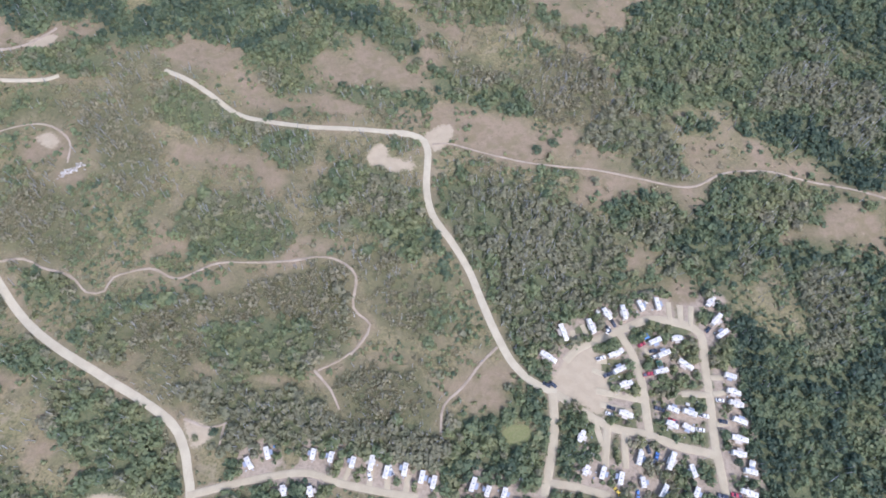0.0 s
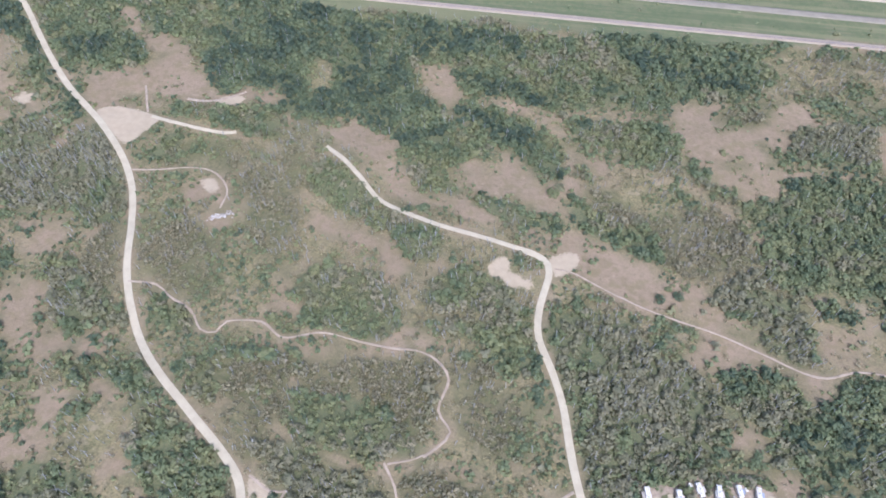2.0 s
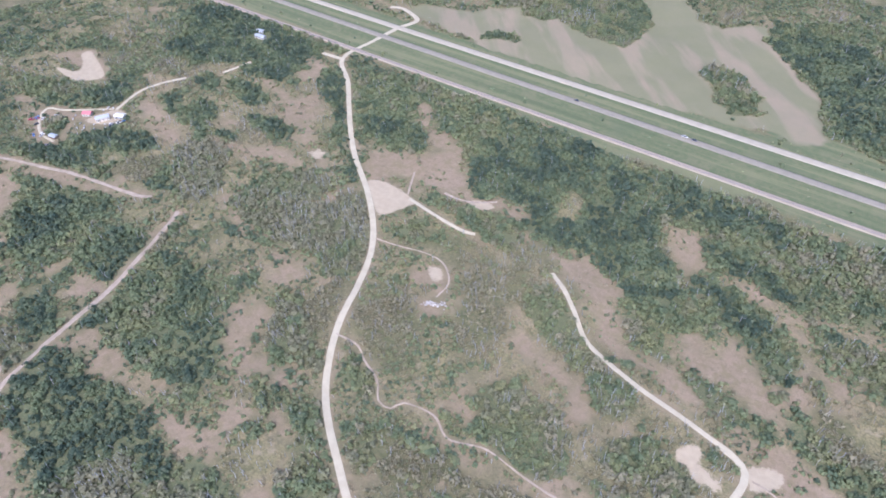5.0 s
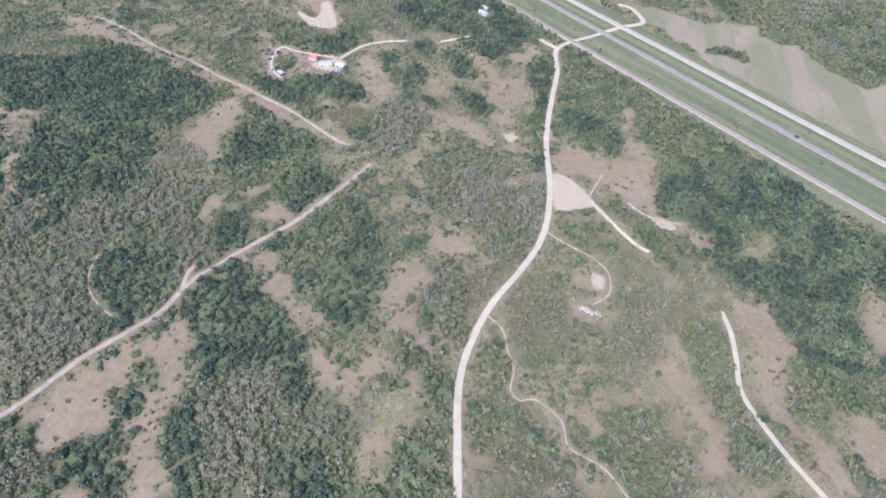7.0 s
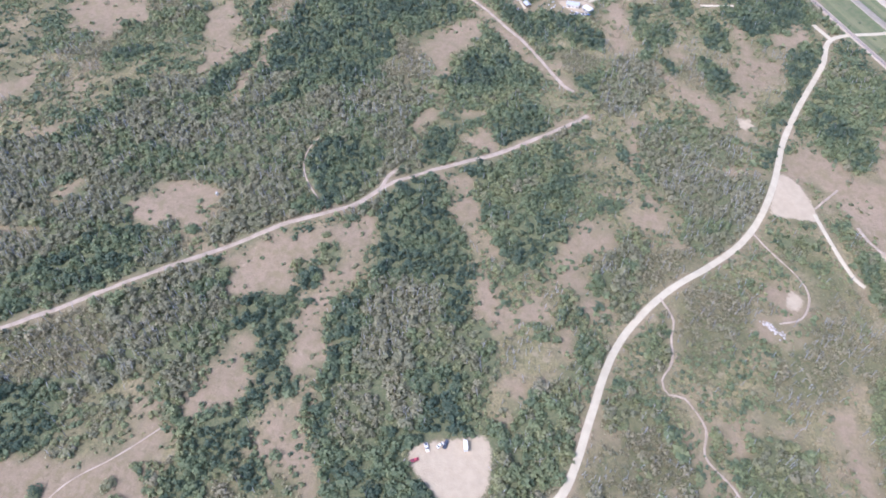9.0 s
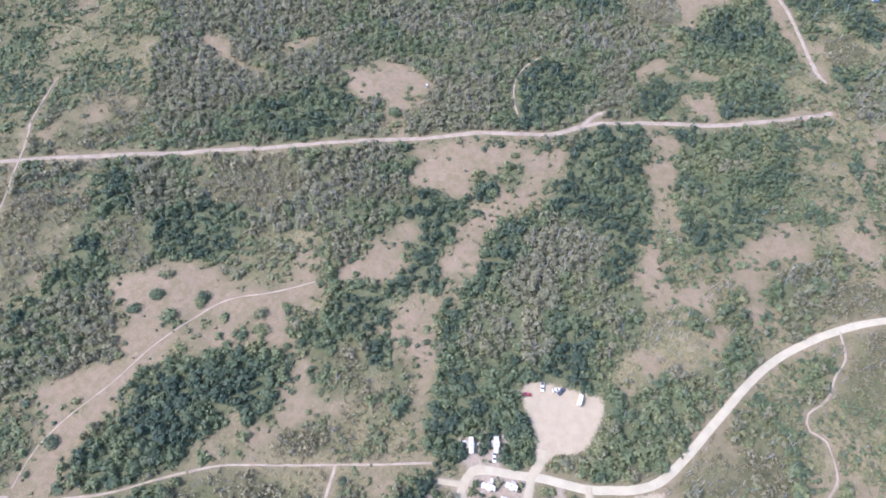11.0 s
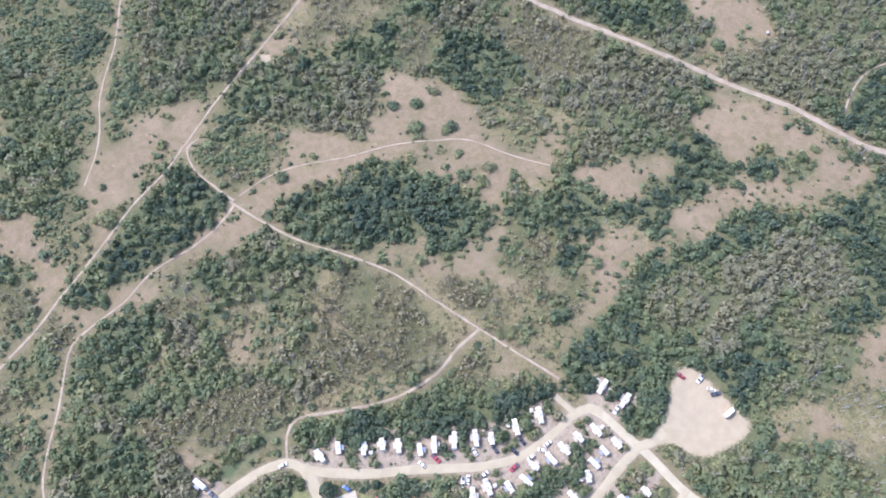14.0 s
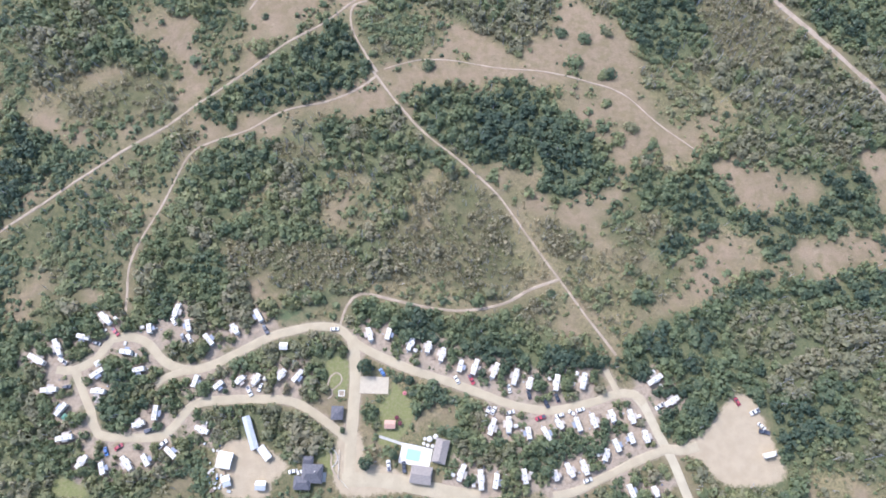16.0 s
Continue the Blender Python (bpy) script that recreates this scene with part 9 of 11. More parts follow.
# woods, closer between the campers
x, y, g = scatter(4.0, 11)
x2, y2, _ = scatter(3.3, 17)
home = (np.hypot(x2 - 15, y2 - 20) < 215) & (cover("pad", x2, y2) > -12)
x, y = np.concatenate([x, x2[home]]), np.concatenate([y, y2[home]])
garden = np.full(len(x), 1e9)
for px, py, _, _ in PLOTS:
    garden = np.minimum(garden, np.hypot(x - px, y - py))
wood = np.maximum(cover("forest", x, y), 9.5 - garden) + 9 * (lattice(x, y, 11, 31) - 0.5)
opening = lattice(x, y, 16, 35) * 0.6 + lattice(x, y, 38, 36) * 0.4
r = np.where(g.random(len(x)) < 0.4, g.uniform(1.1, 2.0, len(x)), g.uniform(1.9, 3.6, len(x))) * (0.8 + 0.4 * lattice(x, y, 30, 33))
r = np.where(np.arange(len(x)) >= len(x) - home.sum(), r * 0.75, r) * np.where(cover("lush", x, y) > 0, 0.8, 1)
m = (wood > 0) & ((cover("bare", x, y) < 2) | (cover("pad", x, y) > -6)) & (cover("meadow", x, y) < 0) & free_of(x, y, r) & (g.random(len(x)) < np.where((opening > 0.68) & (np.hypot(x, y) > 190), 0.72, 0.97))
x, y, r = x[m], y[m], r[m]
s = silver(x, y)
deep = np.clip(cover("deep", x, y) / 8 + 0.5, 0, 1)
tint = 0.06 + 0.16 * g.random(len(x)) + 0.40 * np.clip(1.6 * (lattice(x, y, 13, 38) - 0.2), 0, 1) + (1 - 0.8 * deep) * (1.3 * np.clip(s - 0.62, 0, 1) + 0.45 * (lattice(x, y, 9, 39) * 0.8 + 0.2 * g.random(len(x)) > 0.68) + 0.3 * (lattice(x, y, 34, 37) > 0.72))
tint = np.clip(tint - 0.28 * deep + 0.22 * (cover("lush", x, y) > 0), 0, 0.95)
ashen = cover("grey", x, y) > -1
tint = np.where(ashen & (tint > 0.44), 0.70 + 0.35 * (tint - 0.44), tint)
# trees between the campers stand singly
home = np.full(len(x), 1e9)
for px, py, _, _ in PLOTS:
    home = np.minimum(home, np.hypot(x - px, y - py))
single = np.argsort(home)[:300]
SINGLE = [(x[k], y[k], r[k], tint[k]) for k in single]
rest = np.ones(len(x), bool)
rest[single] = False
x, y, r, tint = x[rest], y[rest], r[rest], tint[rest]
near_and_far("woodland", "dense dark green poplar and shrub woodland canopy", x, y, r, g.uniform(2.6, 5.4, len(x)) * (0.5 + r / 5), tint, [crown_template(34, 0.37, 40 + k, 0.75, (0.6, 1.18)) for k in range(7)], [crown_template(23, 0.47, 50 + k) for k in range(6)], 1)
# thickets, and a broken hedge of shrubs between the railway and the highway
def hedge(x, y):
    a, b = along("rail", [0, 1])
    off = -(x - a[0]) * (b - a)[1] + (y - a[1]) * (b - a)[0]
    return (np.abs(off - 14) < 4.5) & (lattice(x, y, 42, 61) > 0.42)


x, y, g = scatter(3.1, 14)
thick = np.where(hedge(x, y), 8, 0) + cover("thicket", x, y) + 12 * (lattice(x, y, 13, 45) - 0.5)
dens = lattice(x, y, 20, 46) * 0.5 + lattice(x, y, 8, 47) * 0.5
r = g.uniform(0.9, 2.3, len(x)) * (0.55 + 1.0 * dens) * np.where(g.random(len(x)) < 0.12, 1.5, 1)
m = (thick > 0) & (cover("forest", x, y) < 2) & (cover("bare", x, y) < -3 + 8 * (lattice(x, y, 10, 49) - 0.4)) & ((cover("meadow", x, y) < 0) | hedge(x, y)) & free_of(x, y, r) & (g.random(len(x)) < np.where(cover("lush", x, y) > -2, 0.5, 0) + np.where(cover("thicket", x, y) > 4, 0.22, 0) + np.clip(0.74 + 3.2 * (dens - 0.45), 0.10, 1.0))
x, y, r = x[m], y[m], r[m]
s = silver(x, y) + 0.12 * (g.random(len(x)) - 0.5)
s = np.where(cover("lush", x, y) > -2, np.minimum(s, 0.5), s)
grey = s > 0.67
tint = np.clip(0.09 + 0.40 * g.random(len(x)) + 0.9 * (s - 0.5) + 0.25 * (lattice(x, y, 25, 55) > 0.62), 0.03, 1)
near_and_far("thicket", "dense mixed green and grey-green shrubs", x[~grey], y[~grey], r[~grey], (r * g.uniform(0.75, 1.25, len(x)))[~grey], tint[~grey], [crown_template(24, 0.43, 70 + k, 0.7, (0.35, 1.3)) for k in range(7)], [crown_template(14, 0.55, 80 + k, 0.7, (0.35, 1.3)) for k in range(6)], 3)
plants("bare_thicket", "grey leafless twiggy shrubs and saplings", x[grey], y[grey], r[grey], (r * g.uniform(1.0, 1.6, len(x)))[grey], np.clip(tint + 0.45, 0.7, 1)[grey], [twig_template(16, 90 + k) for k in range(7)], 4)
# scrub
x, y, g = scatter(2.45, 12)
dens = lattice(x, y, 26, 41) * 0.5 + lattice(x, y, 9, 42) * 0.5
bare = cover("bare", x, y) + 8 * (lattice(x, y, 12, 43) - 0.5)
chance = np.where(bare > 0, 0.008 + 0.13 * (lattice(x, y, 18, 44) * 0.7 + lattice(x, y, 6, 48) * 0.3 > 0.66) + 0.40 * np.clip(1 - bare / 7.0, 0, 1) ** 1.5, np.clip(0.43 + 3.1 * (dens - 0.42), 0.09, 0.97))
chance *= np.where(cover("meadow", x, y) > -1, 0.05, 1) * np.where(cover("forest", x, y) > 2, 0.95, 1) * np.where((cover("thicket", x, y) > 2) & (bare < 0), 0.5, 1)
chance = np.where(cover("open", x, y) > 0, np.clip(chance + 0.1, 0, 0.97), chance)
chance *= np.where(np.abs(cover("meadow", x, y) - 14) < 0.1, 0.2, 1)
r = g.uniform(0.5, 1.5, len(x)) * (0.65 + 0.8 * dens) * np.where(bare > 0, 1.25, 1) * np.where(g.random(len(x)) < 0.14, 1.7, 1)
m = (g.random(len(x)) < chance) & free_of(x, y, r)
x, y, r = x[m], y[m], r[m]
s = silver(x, y) + 0.16 * (g.random(len(x)) - 0.5)
grey = s > np.where(cover("open", x, y) > 0, 0.55, 0.64)
tint = np.clip(0.10 + 0.44 * g.random(len(x)) + 0.9 * (s - 0.5) + 0.2 * (lattice(x, y, 25, 55) > 0.6), 0.05, 1)
tint = np.where((cover("open", x, y) > 0) & (g.random(len(x)) < 0.5), 0.52 + 0.3 * g.random(len(x)), tint)
near_and_far("scrub", "low mixed green prairie shrubs", x[~grey], y[~grey], r[~grey], (r * g.uniform(0.8, 1.5, len(x)))[~grey], tint[~grey], [crown_template(10, 0.6, 60 + k, 0.7, (0.35, 1.3)) for k in range(7)], [crown_template(7, 0.74, 160 + k, 0.7, (0.35, 1.3)) for k in range(6)], 2)
plants("bare_scrub", "low grey twiggy prairie shrubs", x[grey], y[grey], r[grey], (r * g.uniform(0.9, 1.5, len(x)))[grey], np.clip(tint + 0.4, 0.7, 1)[grey], [twig_template(9, 190 + k) for k in range(7)], 5)

# dead poplar stems, bleached grey
x, y, g = scatter(4.2, 13)
s = silver(x, y)
clump = lattice(x, y, 24, 65) * 0.6 + lattice(x, y, 9, 66) * 0.4
m = (g.random(len(x)) < np.clip(2.6 * (s - np.where(cover("open", x, y) > 0, 0.42, 0.50)), 0.08, 0.7) * np.clip(5 * (clump - 0.38), 0.15, 1.5)) & (cover("bare", x, y) < 0) & (cover("meadow", x, y) < 0) & free_of(x, y, np.full(len(x), 1.0))
x, y = x[m], y[m]


def sticks(base, tip, w0, w1):
    """Three-sided tapered sticks."""
    d = tip - base
    a = np.cross(d, g.normal(size=d.shape))
    a /= np.linalg.norm(a, axis=1)[:, None]
    b = np.cross(d, a)
    b /= np.linalg.norm(b, axis=1)[:, None]
    ring = [np.cos(q) * a + np.sin(q) * b for q in (0, 2.094, 4.189)]
    v = np.stack([base + w0 * k for k in ring] + [tip + w1 * k for k in ring], 1)
    f = np.array([[0, 1, 4, 3], [1, 2, 5, 4], [2, 0, 3, 5]])
    return v.reshape(-1, 3), (np.arange(len(base))[:, None, None] * 6 + f[None]).reshape(-1, 4)


base = np.column_stack([x, y, height(x, y)])
tall = g.uniform(3.8, 7.6, len(x)) + 1.8 * (cover("forest", x, y) > 0)
tip = base + np.column_stack([g.normal(size=len(x)) * 0.13 * tall, g.normal(size=len(x)) * 0.13 * tall, tall])
vs, fs, at = [], [], 0
pairs = [(base, tip, 0.17, 0.08)]
for k in range(1):
    fr = g.uniform(0.35, 0.85, len(x))[:, None]
    b0 = base + (tip - base) * fr
    out = g.normal(size=(len(x), 3)) * 0.5
    out[:, 2] = np.abs(out[:, 2]) + 0.4
    pairs.append((b0, b0 + out * (tall * 0.28)[:, None], 0.08, 0.035))
for p in pairs:
    v, f = sticks(*p)
    vs.append(v)
    fs.append(f + at)
    at += len(v)
tagged(new("dead_stems", mesh_from("dead_stems", np.vstack(vs), np.vstack(fs), M_DEAD)), "bleached grey standing dead poplar stems", "dead trees", kind="stuff")
print("dead stems", len(x))

# ---- things ----
def part(name, bm, material, parent, label=""):
    me = bpy.data.meshes.new(name)
    bm.to_mesh(me)
    bm.free()
    me.materials.append(material)
    ob = new(name, me)
    ob.parent = parent
    return tagged(ob, label) if label else ob


def block(w, d, h, x=0, y=0, z=0, bevel=0.0, turn=0, bm=None, tilt=0):
    """A bevelled block that stands on z."""
    bm = bm or bmesh.new()
    made = bmesh.ops.create_cube(bm, size=1, matrix=pose(x, y, z + h / 2, tilt, 0, turn) @ Matrix.Diagonal((w, d, h, 1)))
    if bevel:
        edges = list({e for v in made["verts"] for e in v.link_edges})
        bmesh.ops.bevel(bm, geom=edges, offset=bevel, segments=2, affect="EDGES", profile=0.6)
    return bm


def drum(r, h, x=0, y=0, z=0, axis="z", n=12, r2=None, bm=None):
    bm = bm or bmesh.new()
    m = {"z": pose(x, y, z + h / 2), "y": pose(x, y, z, 90, 0, 0), "x": pose(x, y, z, 0, 90, 0)}[axis]
    bmesh.ops.create_cone(bm, cap_ends=True, segments=n, radius1=r, radius2=r if r2 is None else r2, depth=h, matrix=m)
    return bm


def lofted(profile, width, bevel=0.05, shrink=0.0):
    """A body with the given side outline (x, z), as wide as width, its upper corners drawn in by shrink."""
    bm = bmesh.new()
    top = max(z for _, z in profile)
    low = min(z for _, z in profile)
    rows = []
    for s in (-1, 1):
        rows.append([bm.verts.new((x, s * (width / 2 - shrink * (z - low) / (top - low)), z)) for x, z in profile])
    n = len(profile)
    bm.faces.new(rows[0])
    bm.faces.new(rows[1][::-1])
    for k in range(n):
        bm.faces.new((rows[0][k], rows[1][k], rows[1][(k + 1) % n], rows[0][(k + 1) % n]))
    bmesh.ops.recalc_face_normals(bm, faces=bm.faces)
    if bevel:
        bmesh.ops.bevel(bm, geom=list(bm.edges), offset=bevel, segments=2, affect="EDGES", profile=0.6)
    return bm


def stand(ob, x, y, turn=0, z=0.0):
    ob.matrix_basis = pose(x, y, hz(x, y) + z, 0, 0, turn)
    return ob


M_WHITE = worn("white_panel", (0.740, 0.666, 0.533), 0.88, 0.8, 0.45)
M_CREAM = worn("cream_panel", (0.680, 0.627, 0.499), 0.85, 0.8, 0.5)
M_GREYPANEL = worn("grey_panel", (0.420, 0.404, 0.361), 0.8, 0.8, 0.5)
M_ROOFING = worn("white_membrane_roof", (0.700, 0.627, 0.499), 0.62, 0.9, 0.6)
M_STRIPE = worn("beige_stripe", (0.42, 0.34, 0.26), 0.8, 2.0, 0.5)
M_GLASS = worn("dark_glass", (0.03, 0.035, 0.04), 0.8, 1.0, 0.12, 0.0, 0.8)
M_RUBBER = worn("tyre_rubber", (0.03, 0.03, 0.03), 0.8, 3.0, 0.85)
M_STEEL = worn("galvanised_steel", (0.45, 0.45, 0.45), 0.7, 3.0, 0.4, 0.7)
M_VENT = worn("vent_plastic", (0.620, 0.598, 0.516), 0.7, 3.0, 0.5)
M_DARKVENT = worn("smoked_vent", (0.10, 0.10, 0.11), 0.7, 3.0, 0.4)
M_WOOD = worn("weathered_wood", (0.30, 0.22, 0.15), 0.65, 2.0, 0.85)
M_CANVAS = {c: worn(c + "_canvas", v, 0.8, 1.5, 0.9) for c, v in dict(tan=(0.50, 0.42, 0.32), grey=(0.30, 0.31, 0.33), blue=(0.12, 0.22, 0.40), green=(0.12, 0.22, 0.14), white=(0.64, 0.58, 0.47)).items()}
PAINT = {c: worn(c + "_car_paint", v, 0.88, 1.0, 0.28, 0.0, 0.6) for c, v in dict(white=(0.72, 0.66, 0.54), red=(0.38, 0.05, 0.06), blue=(0.08, 0.16, 0.34), dark=(0.045, 0.048, 0.055), grey=(0.28, 0.265, 0.23), yellow=(0.62, 0.42, 0.04)).items()}


def wheels(parent, spots, r=0.34, w=0.22):
    for x, y in spots:
        t = part("wheel", drum(r, w, x, y, r, "y", 14), M_RUBBER, parent)
        part("rim", drum(r * 0.55, w + 0.02, x, y, r, "y", 10), M_STEEL, t)


def trailer(length, kind):
    """A travel trailer: 0 plain, 1 with a slide-out, 2 fifth wheel with a raised nose, 3 motorhome."""
    names = ("travel_trailer", "travel_trailer", "fifth_wheel_trailer", "motorhome")
    labels = ("white travel trailer with rounded ends parked on its plot", "white travel trailer with its slide-out extended", "long white fifth-wheel trailer with a raised nose", "white motorhome with a cab over its windscreen")
    t = tagged(new(names[kind]), labels[kind], ("travel trailer", "travel trailer", "fifth wheel", "motorhome")[kind], "trailers in the campground")
    h, w, L = (2.45, 2.45, 2.95, 2.6)[kind], 2.45, length / 2
    if kind == 2:
        prof = [(-L, 0.55), (L * 0.62, 0.55), (L * 0.66, 1.6), (L, 1.75), (L * 0.97, 2.9), (L * 0.8, 0.5 + h), (-L * 0.98, 0.5 + h)]
    elif kind == 3:
        prof = [(-L, 0.5), (L, 0.5), (L, 1.2), (L * 0.82, 1.5), (L * 0.98, 2.0), (L * 0.9, 0.5 + h), (-L, 0.5 + h)]
    else:
        prof = [(-L, 0.7), (-L * 0.93, 0.5), (L * 0.9, 0.5), (L, 0.95), (L * 0.97, 2.0), (L * 0.86, 0.5 + h), (-L * 0.95, 0.5 + h), (-L, 0.5 + h * 0.9)]
    body = part("body", lofted(prof, w, 0.07), M_CREAM if kind == 3 else M_WHITE, t)
    part("roof", block(length * (0.84 if kind != 2 else 0.86), w * 0.93, 0.05, -L * (0.05 if kind != 2 else 0.1), 0, 0.5 + h + 0.004, 0.02), M_ROOFING, t, "white rubber roof")
    for s in (-1, 1):
        part("stripe", block(length * 0.8, 0.012, 0.28, -L * 0.06, s * (w / 2 + 0.004), 1.0), M_STRIPE, t)
        for k in range(2):
            part("window", block(1.1, 0.03, 0.6, (-0.5 + 0.85 * k) * L, s * (w / 2 + 0.008), 1.6, 0.02), M_GLASS, body)
    part("window", block(0.03, 1.3, 0.55, -L * 0.995, 0, 1.65), M_GLASS, body)
    door = part("door", block(0.68, 0.04, 1.85, L * 0.28, -(w / 2 + 0.014), 0.65, 0.02), M_CREAM, t)
    part("handle", block(0.05, 0.05, 0.14, L * 0.28 + 0.25, -(w / 2 + 0.05), 1.55), M_STEEL, door)
    ac = part("air_conditioner", block(0.95, 0.75, 0.28, L * 0.05, 0, 0.55 + h, 0.08), M_VENT, t, "pale plastic roof air conditioner")
    part("grille", block(0.5, 0.5, 0.02, L * 0.05, 0, 0.83 + h), M_DARKVENT, ac)
    for k in (-0.62, 0.5):
        part("roof_vent", block(0.42, 0.42, 0.10, L * k, 0.3, 0.55 + h, 0.03), M_DARKVENT if k < 0 else M_VENT, t)
    if kind in (1, 2):
        part("slide_out", block(length * 0.36, 0.6, 1.7, -L * 0.1, w / 2 + 0.29, 0.95, 0.04), M_WHITE, t)
        part("slide_roof", block(length * 0.37, 0.63, 0.04, -L * 0.1, w / 2 + 0.29, 2.655), M_ROOFING, t)
    awn = part("awning", block(length * 0.42, 1.5, 0.03, -L * 0.12, -(w / 2 + 0.78), 2.30, 0.0, 0, None, 8), M_CANVAS[("grey", "tan", "tan", "grey")[kind]], t, "canvas awning pulled out on two arms")
    for k in (-0.52, 0.31):
        part("awning_arm", block(0.05, 0.05, 2.1, L * k, -(w / 2 + 1.45), 0.0), M_STEEL, awn)
    wheels(t, [(x, s * (w / 2 - 0.2)) for x in ((-0.25, 0.55) if kind != 3 else (-L * 0.5, L * 0.66)) for s in (-1, 1)])
    if kind < 2:
        part("hitch", lofted([(L - 0.1, 0.5), (L + 1.0, 0.5), (L + 1.0, 0.6), (L - 0.1, 0.62)], 0.5, 0), M_STEEL, t, "steel drawbar")
        part("gas_bottle", drum(0.16, 0.5, L + 0.25, 0, 0.62), M_VENT, t)
    if kind == 3:
        part("windscreen", block(0.05, 1.9, 0.75, L * 0.93, 0, 1.25, 0.02), M_GLASS, t)
    return t


def car(colour, kind):
    """A parked car or pickup truck."""
    t = tagged(new(("car", "pickup_truck")[kind]), f"{colour if colour != 'dark' else 'dark grey'} {('car', 'pickup truck')[kind]} parked on the gravel", ("car", "pickup")[kind], "parked vehicles")
    paint = PAINT[colour]
    if kind == 0:
        body = [(-2.2, 0.35), (2.2, 0.35), (2.25, 0.65), (2.1, 0.85), (1.1, 0.98), (-1.9, 1.02), (-2.2, 0.9)]
        cab, roof = [(-1.75, 1.0), (1.15, 0.97), (0.45, 1.46), (-1.25, 1.5)], (1.7, 1.28, -0.42)
    else:
        body = [(-2.7, 0.5), (2.7, 0.5), (2.75, 0.85), (2.6, 1.08), (1.35, 1.16), (-0.8, 1.18), (-2.7, 1.18)]
        cab, roof = [(-0.85, 1.17), (1.45, 1.15), (0.8, 1.8), (-0.65, 1.84)], (1.4, 1.4, 0.06)
    part("body", lofted(body, 1.82 if kind == 0 else 1.95, 0.08), paint, t)
    part("cabin", lofted(cab, 1.62, 0.05, 0.12), M_GLASS, t, "dark window glass")
    part("roof", block(roof[0], roof[1], 0.06, roof[2], 0, 1.47 if kind == 0 else 1.80, 0.03), paint, t)
    if kind:
        part("load_bed", block(1.7, 1.5, 0.02, -1.78, 0, 1.184), M_DARKVENT, t, "dark open load bed")
    front = 2.2 if kind == 0 else 2.7
    for s in (-1, 1):
        part("headlight", block(0.08, 0.32, 0.14, front, s * 0.62, 0.72), M_VENT, t)
        part("tail_light", block(0.06, 0.25, 0.16, -front, s * 0.7, 0.78), PAINT["red"], t)
    wheels(t, [(x * front * 0.62, s * 0.8) for x in (-1, 1) for s in (-1, 1)])
    return t


# the campground: each plot has its trailer
STORE = {}


def put_copy(key, make, m):
    if key in STORE:
        return copy_thing(STORE[key], m @ Matrix.Diagonal((*(1 / k for k in STORE[key].scale), 1)))
    STORE[key] = make()
    STORE[key].matrix_basis = m
    return STORE[key]


pick = random.Random(3)
for x, y, length, turn in PLOTS:
    size = min((5.4, 6.4, 7.4, 8.6, 9.8), key=lambda k: abs(k - length))
    kind = pick.choice((0, 0, 1, 1, 3)) if size < 8 else pick.choice((1, 2, 2))
    put_copy(("trailer", size, kind), lambda: trailer(size, kind), pose(x, y, hz(x, y), 0, 0, turn + pick.choice((0, 180))))
for colour, x, y, turn in VEHICLES:
    kind = 1 if pick.random() < 0.45 else 0
    put_copy(("car", colour, kind), lambda: car(colour, kind), pose(x, y, hz(x, y), 0, 0, turn + pick.choice((0, 180))))

# ---- single trees of the campground ----
def leaf_mesh(tri, tint):
    me = mesh_from("crown", tri.reshape(-1, 3), np.arange(tri.size // 3).reshape(-1, 3), M_LEAF)
    me.attributes.new("tint", "FLOAT", "POINT").data.foreach_set("value", np.full(tri.size // 3, tint, np.float32))
    return me


def limb(bm, a, b, r0, r1, n=6):
    d = Vector(b) - Vector(a)
    m = Matrix.Translation((Vector(a) + Vector(b)) / 2) @ d.to_track_quat("Z", "Y").to_matrix().to_4x4()
    bmesh.ops.create_cone(bm, cap_ends=True, segments=n, radius1=r0, radius2=r1, depth=d.length, matrix=m)
    return bm


def tree(k, tint):
    """A poplar of about 5 metres: trunk, limbs and a crown of leaf sprays."""
    t = tagged(new("tree"), ("bushy dark green poplar tree between camping plots", "green poplar tree with an uneven crown", "grey-green shrubby tree at a camping plot")[0 if tint < 0.2 else 1 if tint < 0.6 else 2], "tree", "trees in the campground")
    g = random.Random(k)
    a = g.uniform(0, 6.28)
    bm = limb(bmesh.new(), (0, 0, -0.1), (0.1, 0, 2.6), 0.17, 0.10)
    part("trunk", limb(bm, (0.05, 0, g.uniform(1.0, 2.3)), (math.cos(a) * 1.4, math.sin(a) * 1.4, g.uniform(2.4, 3.4)), 0.08, 0.03, 5), M_BARK, t)
    tri = crown_template(150, 0.21, 300 + k, 0.9) * [2.2, 2.2, 3.6]
    tri[..., 2] += 0.4
    ob = new("crown", leaf_mesh(tri, tint))
    ob.parent = t
    return t


for x, y, r, tint in SINGLE + [(21.8, -66.2, 4.2, 0.1), (31.3, -19.2, 3.6, 0.1), (29.2, -21.0, 2.6, 0.25), (39, -37.8, 1.6, 0.2), (17.1, -20.4, 2.6, 0.15), (0.6, -54.4, 2.4, 0.1)]:
    k = min(8, int(tint * 9))
    m = pose(x, y, hz(x, y), 0, 0, pick.uniform(0, 360)) @ Matrix.Scale(r / 2.2, 4)
    put_copy(("tree", k), lambda: tree(k, k / 9 + 0.04), m)

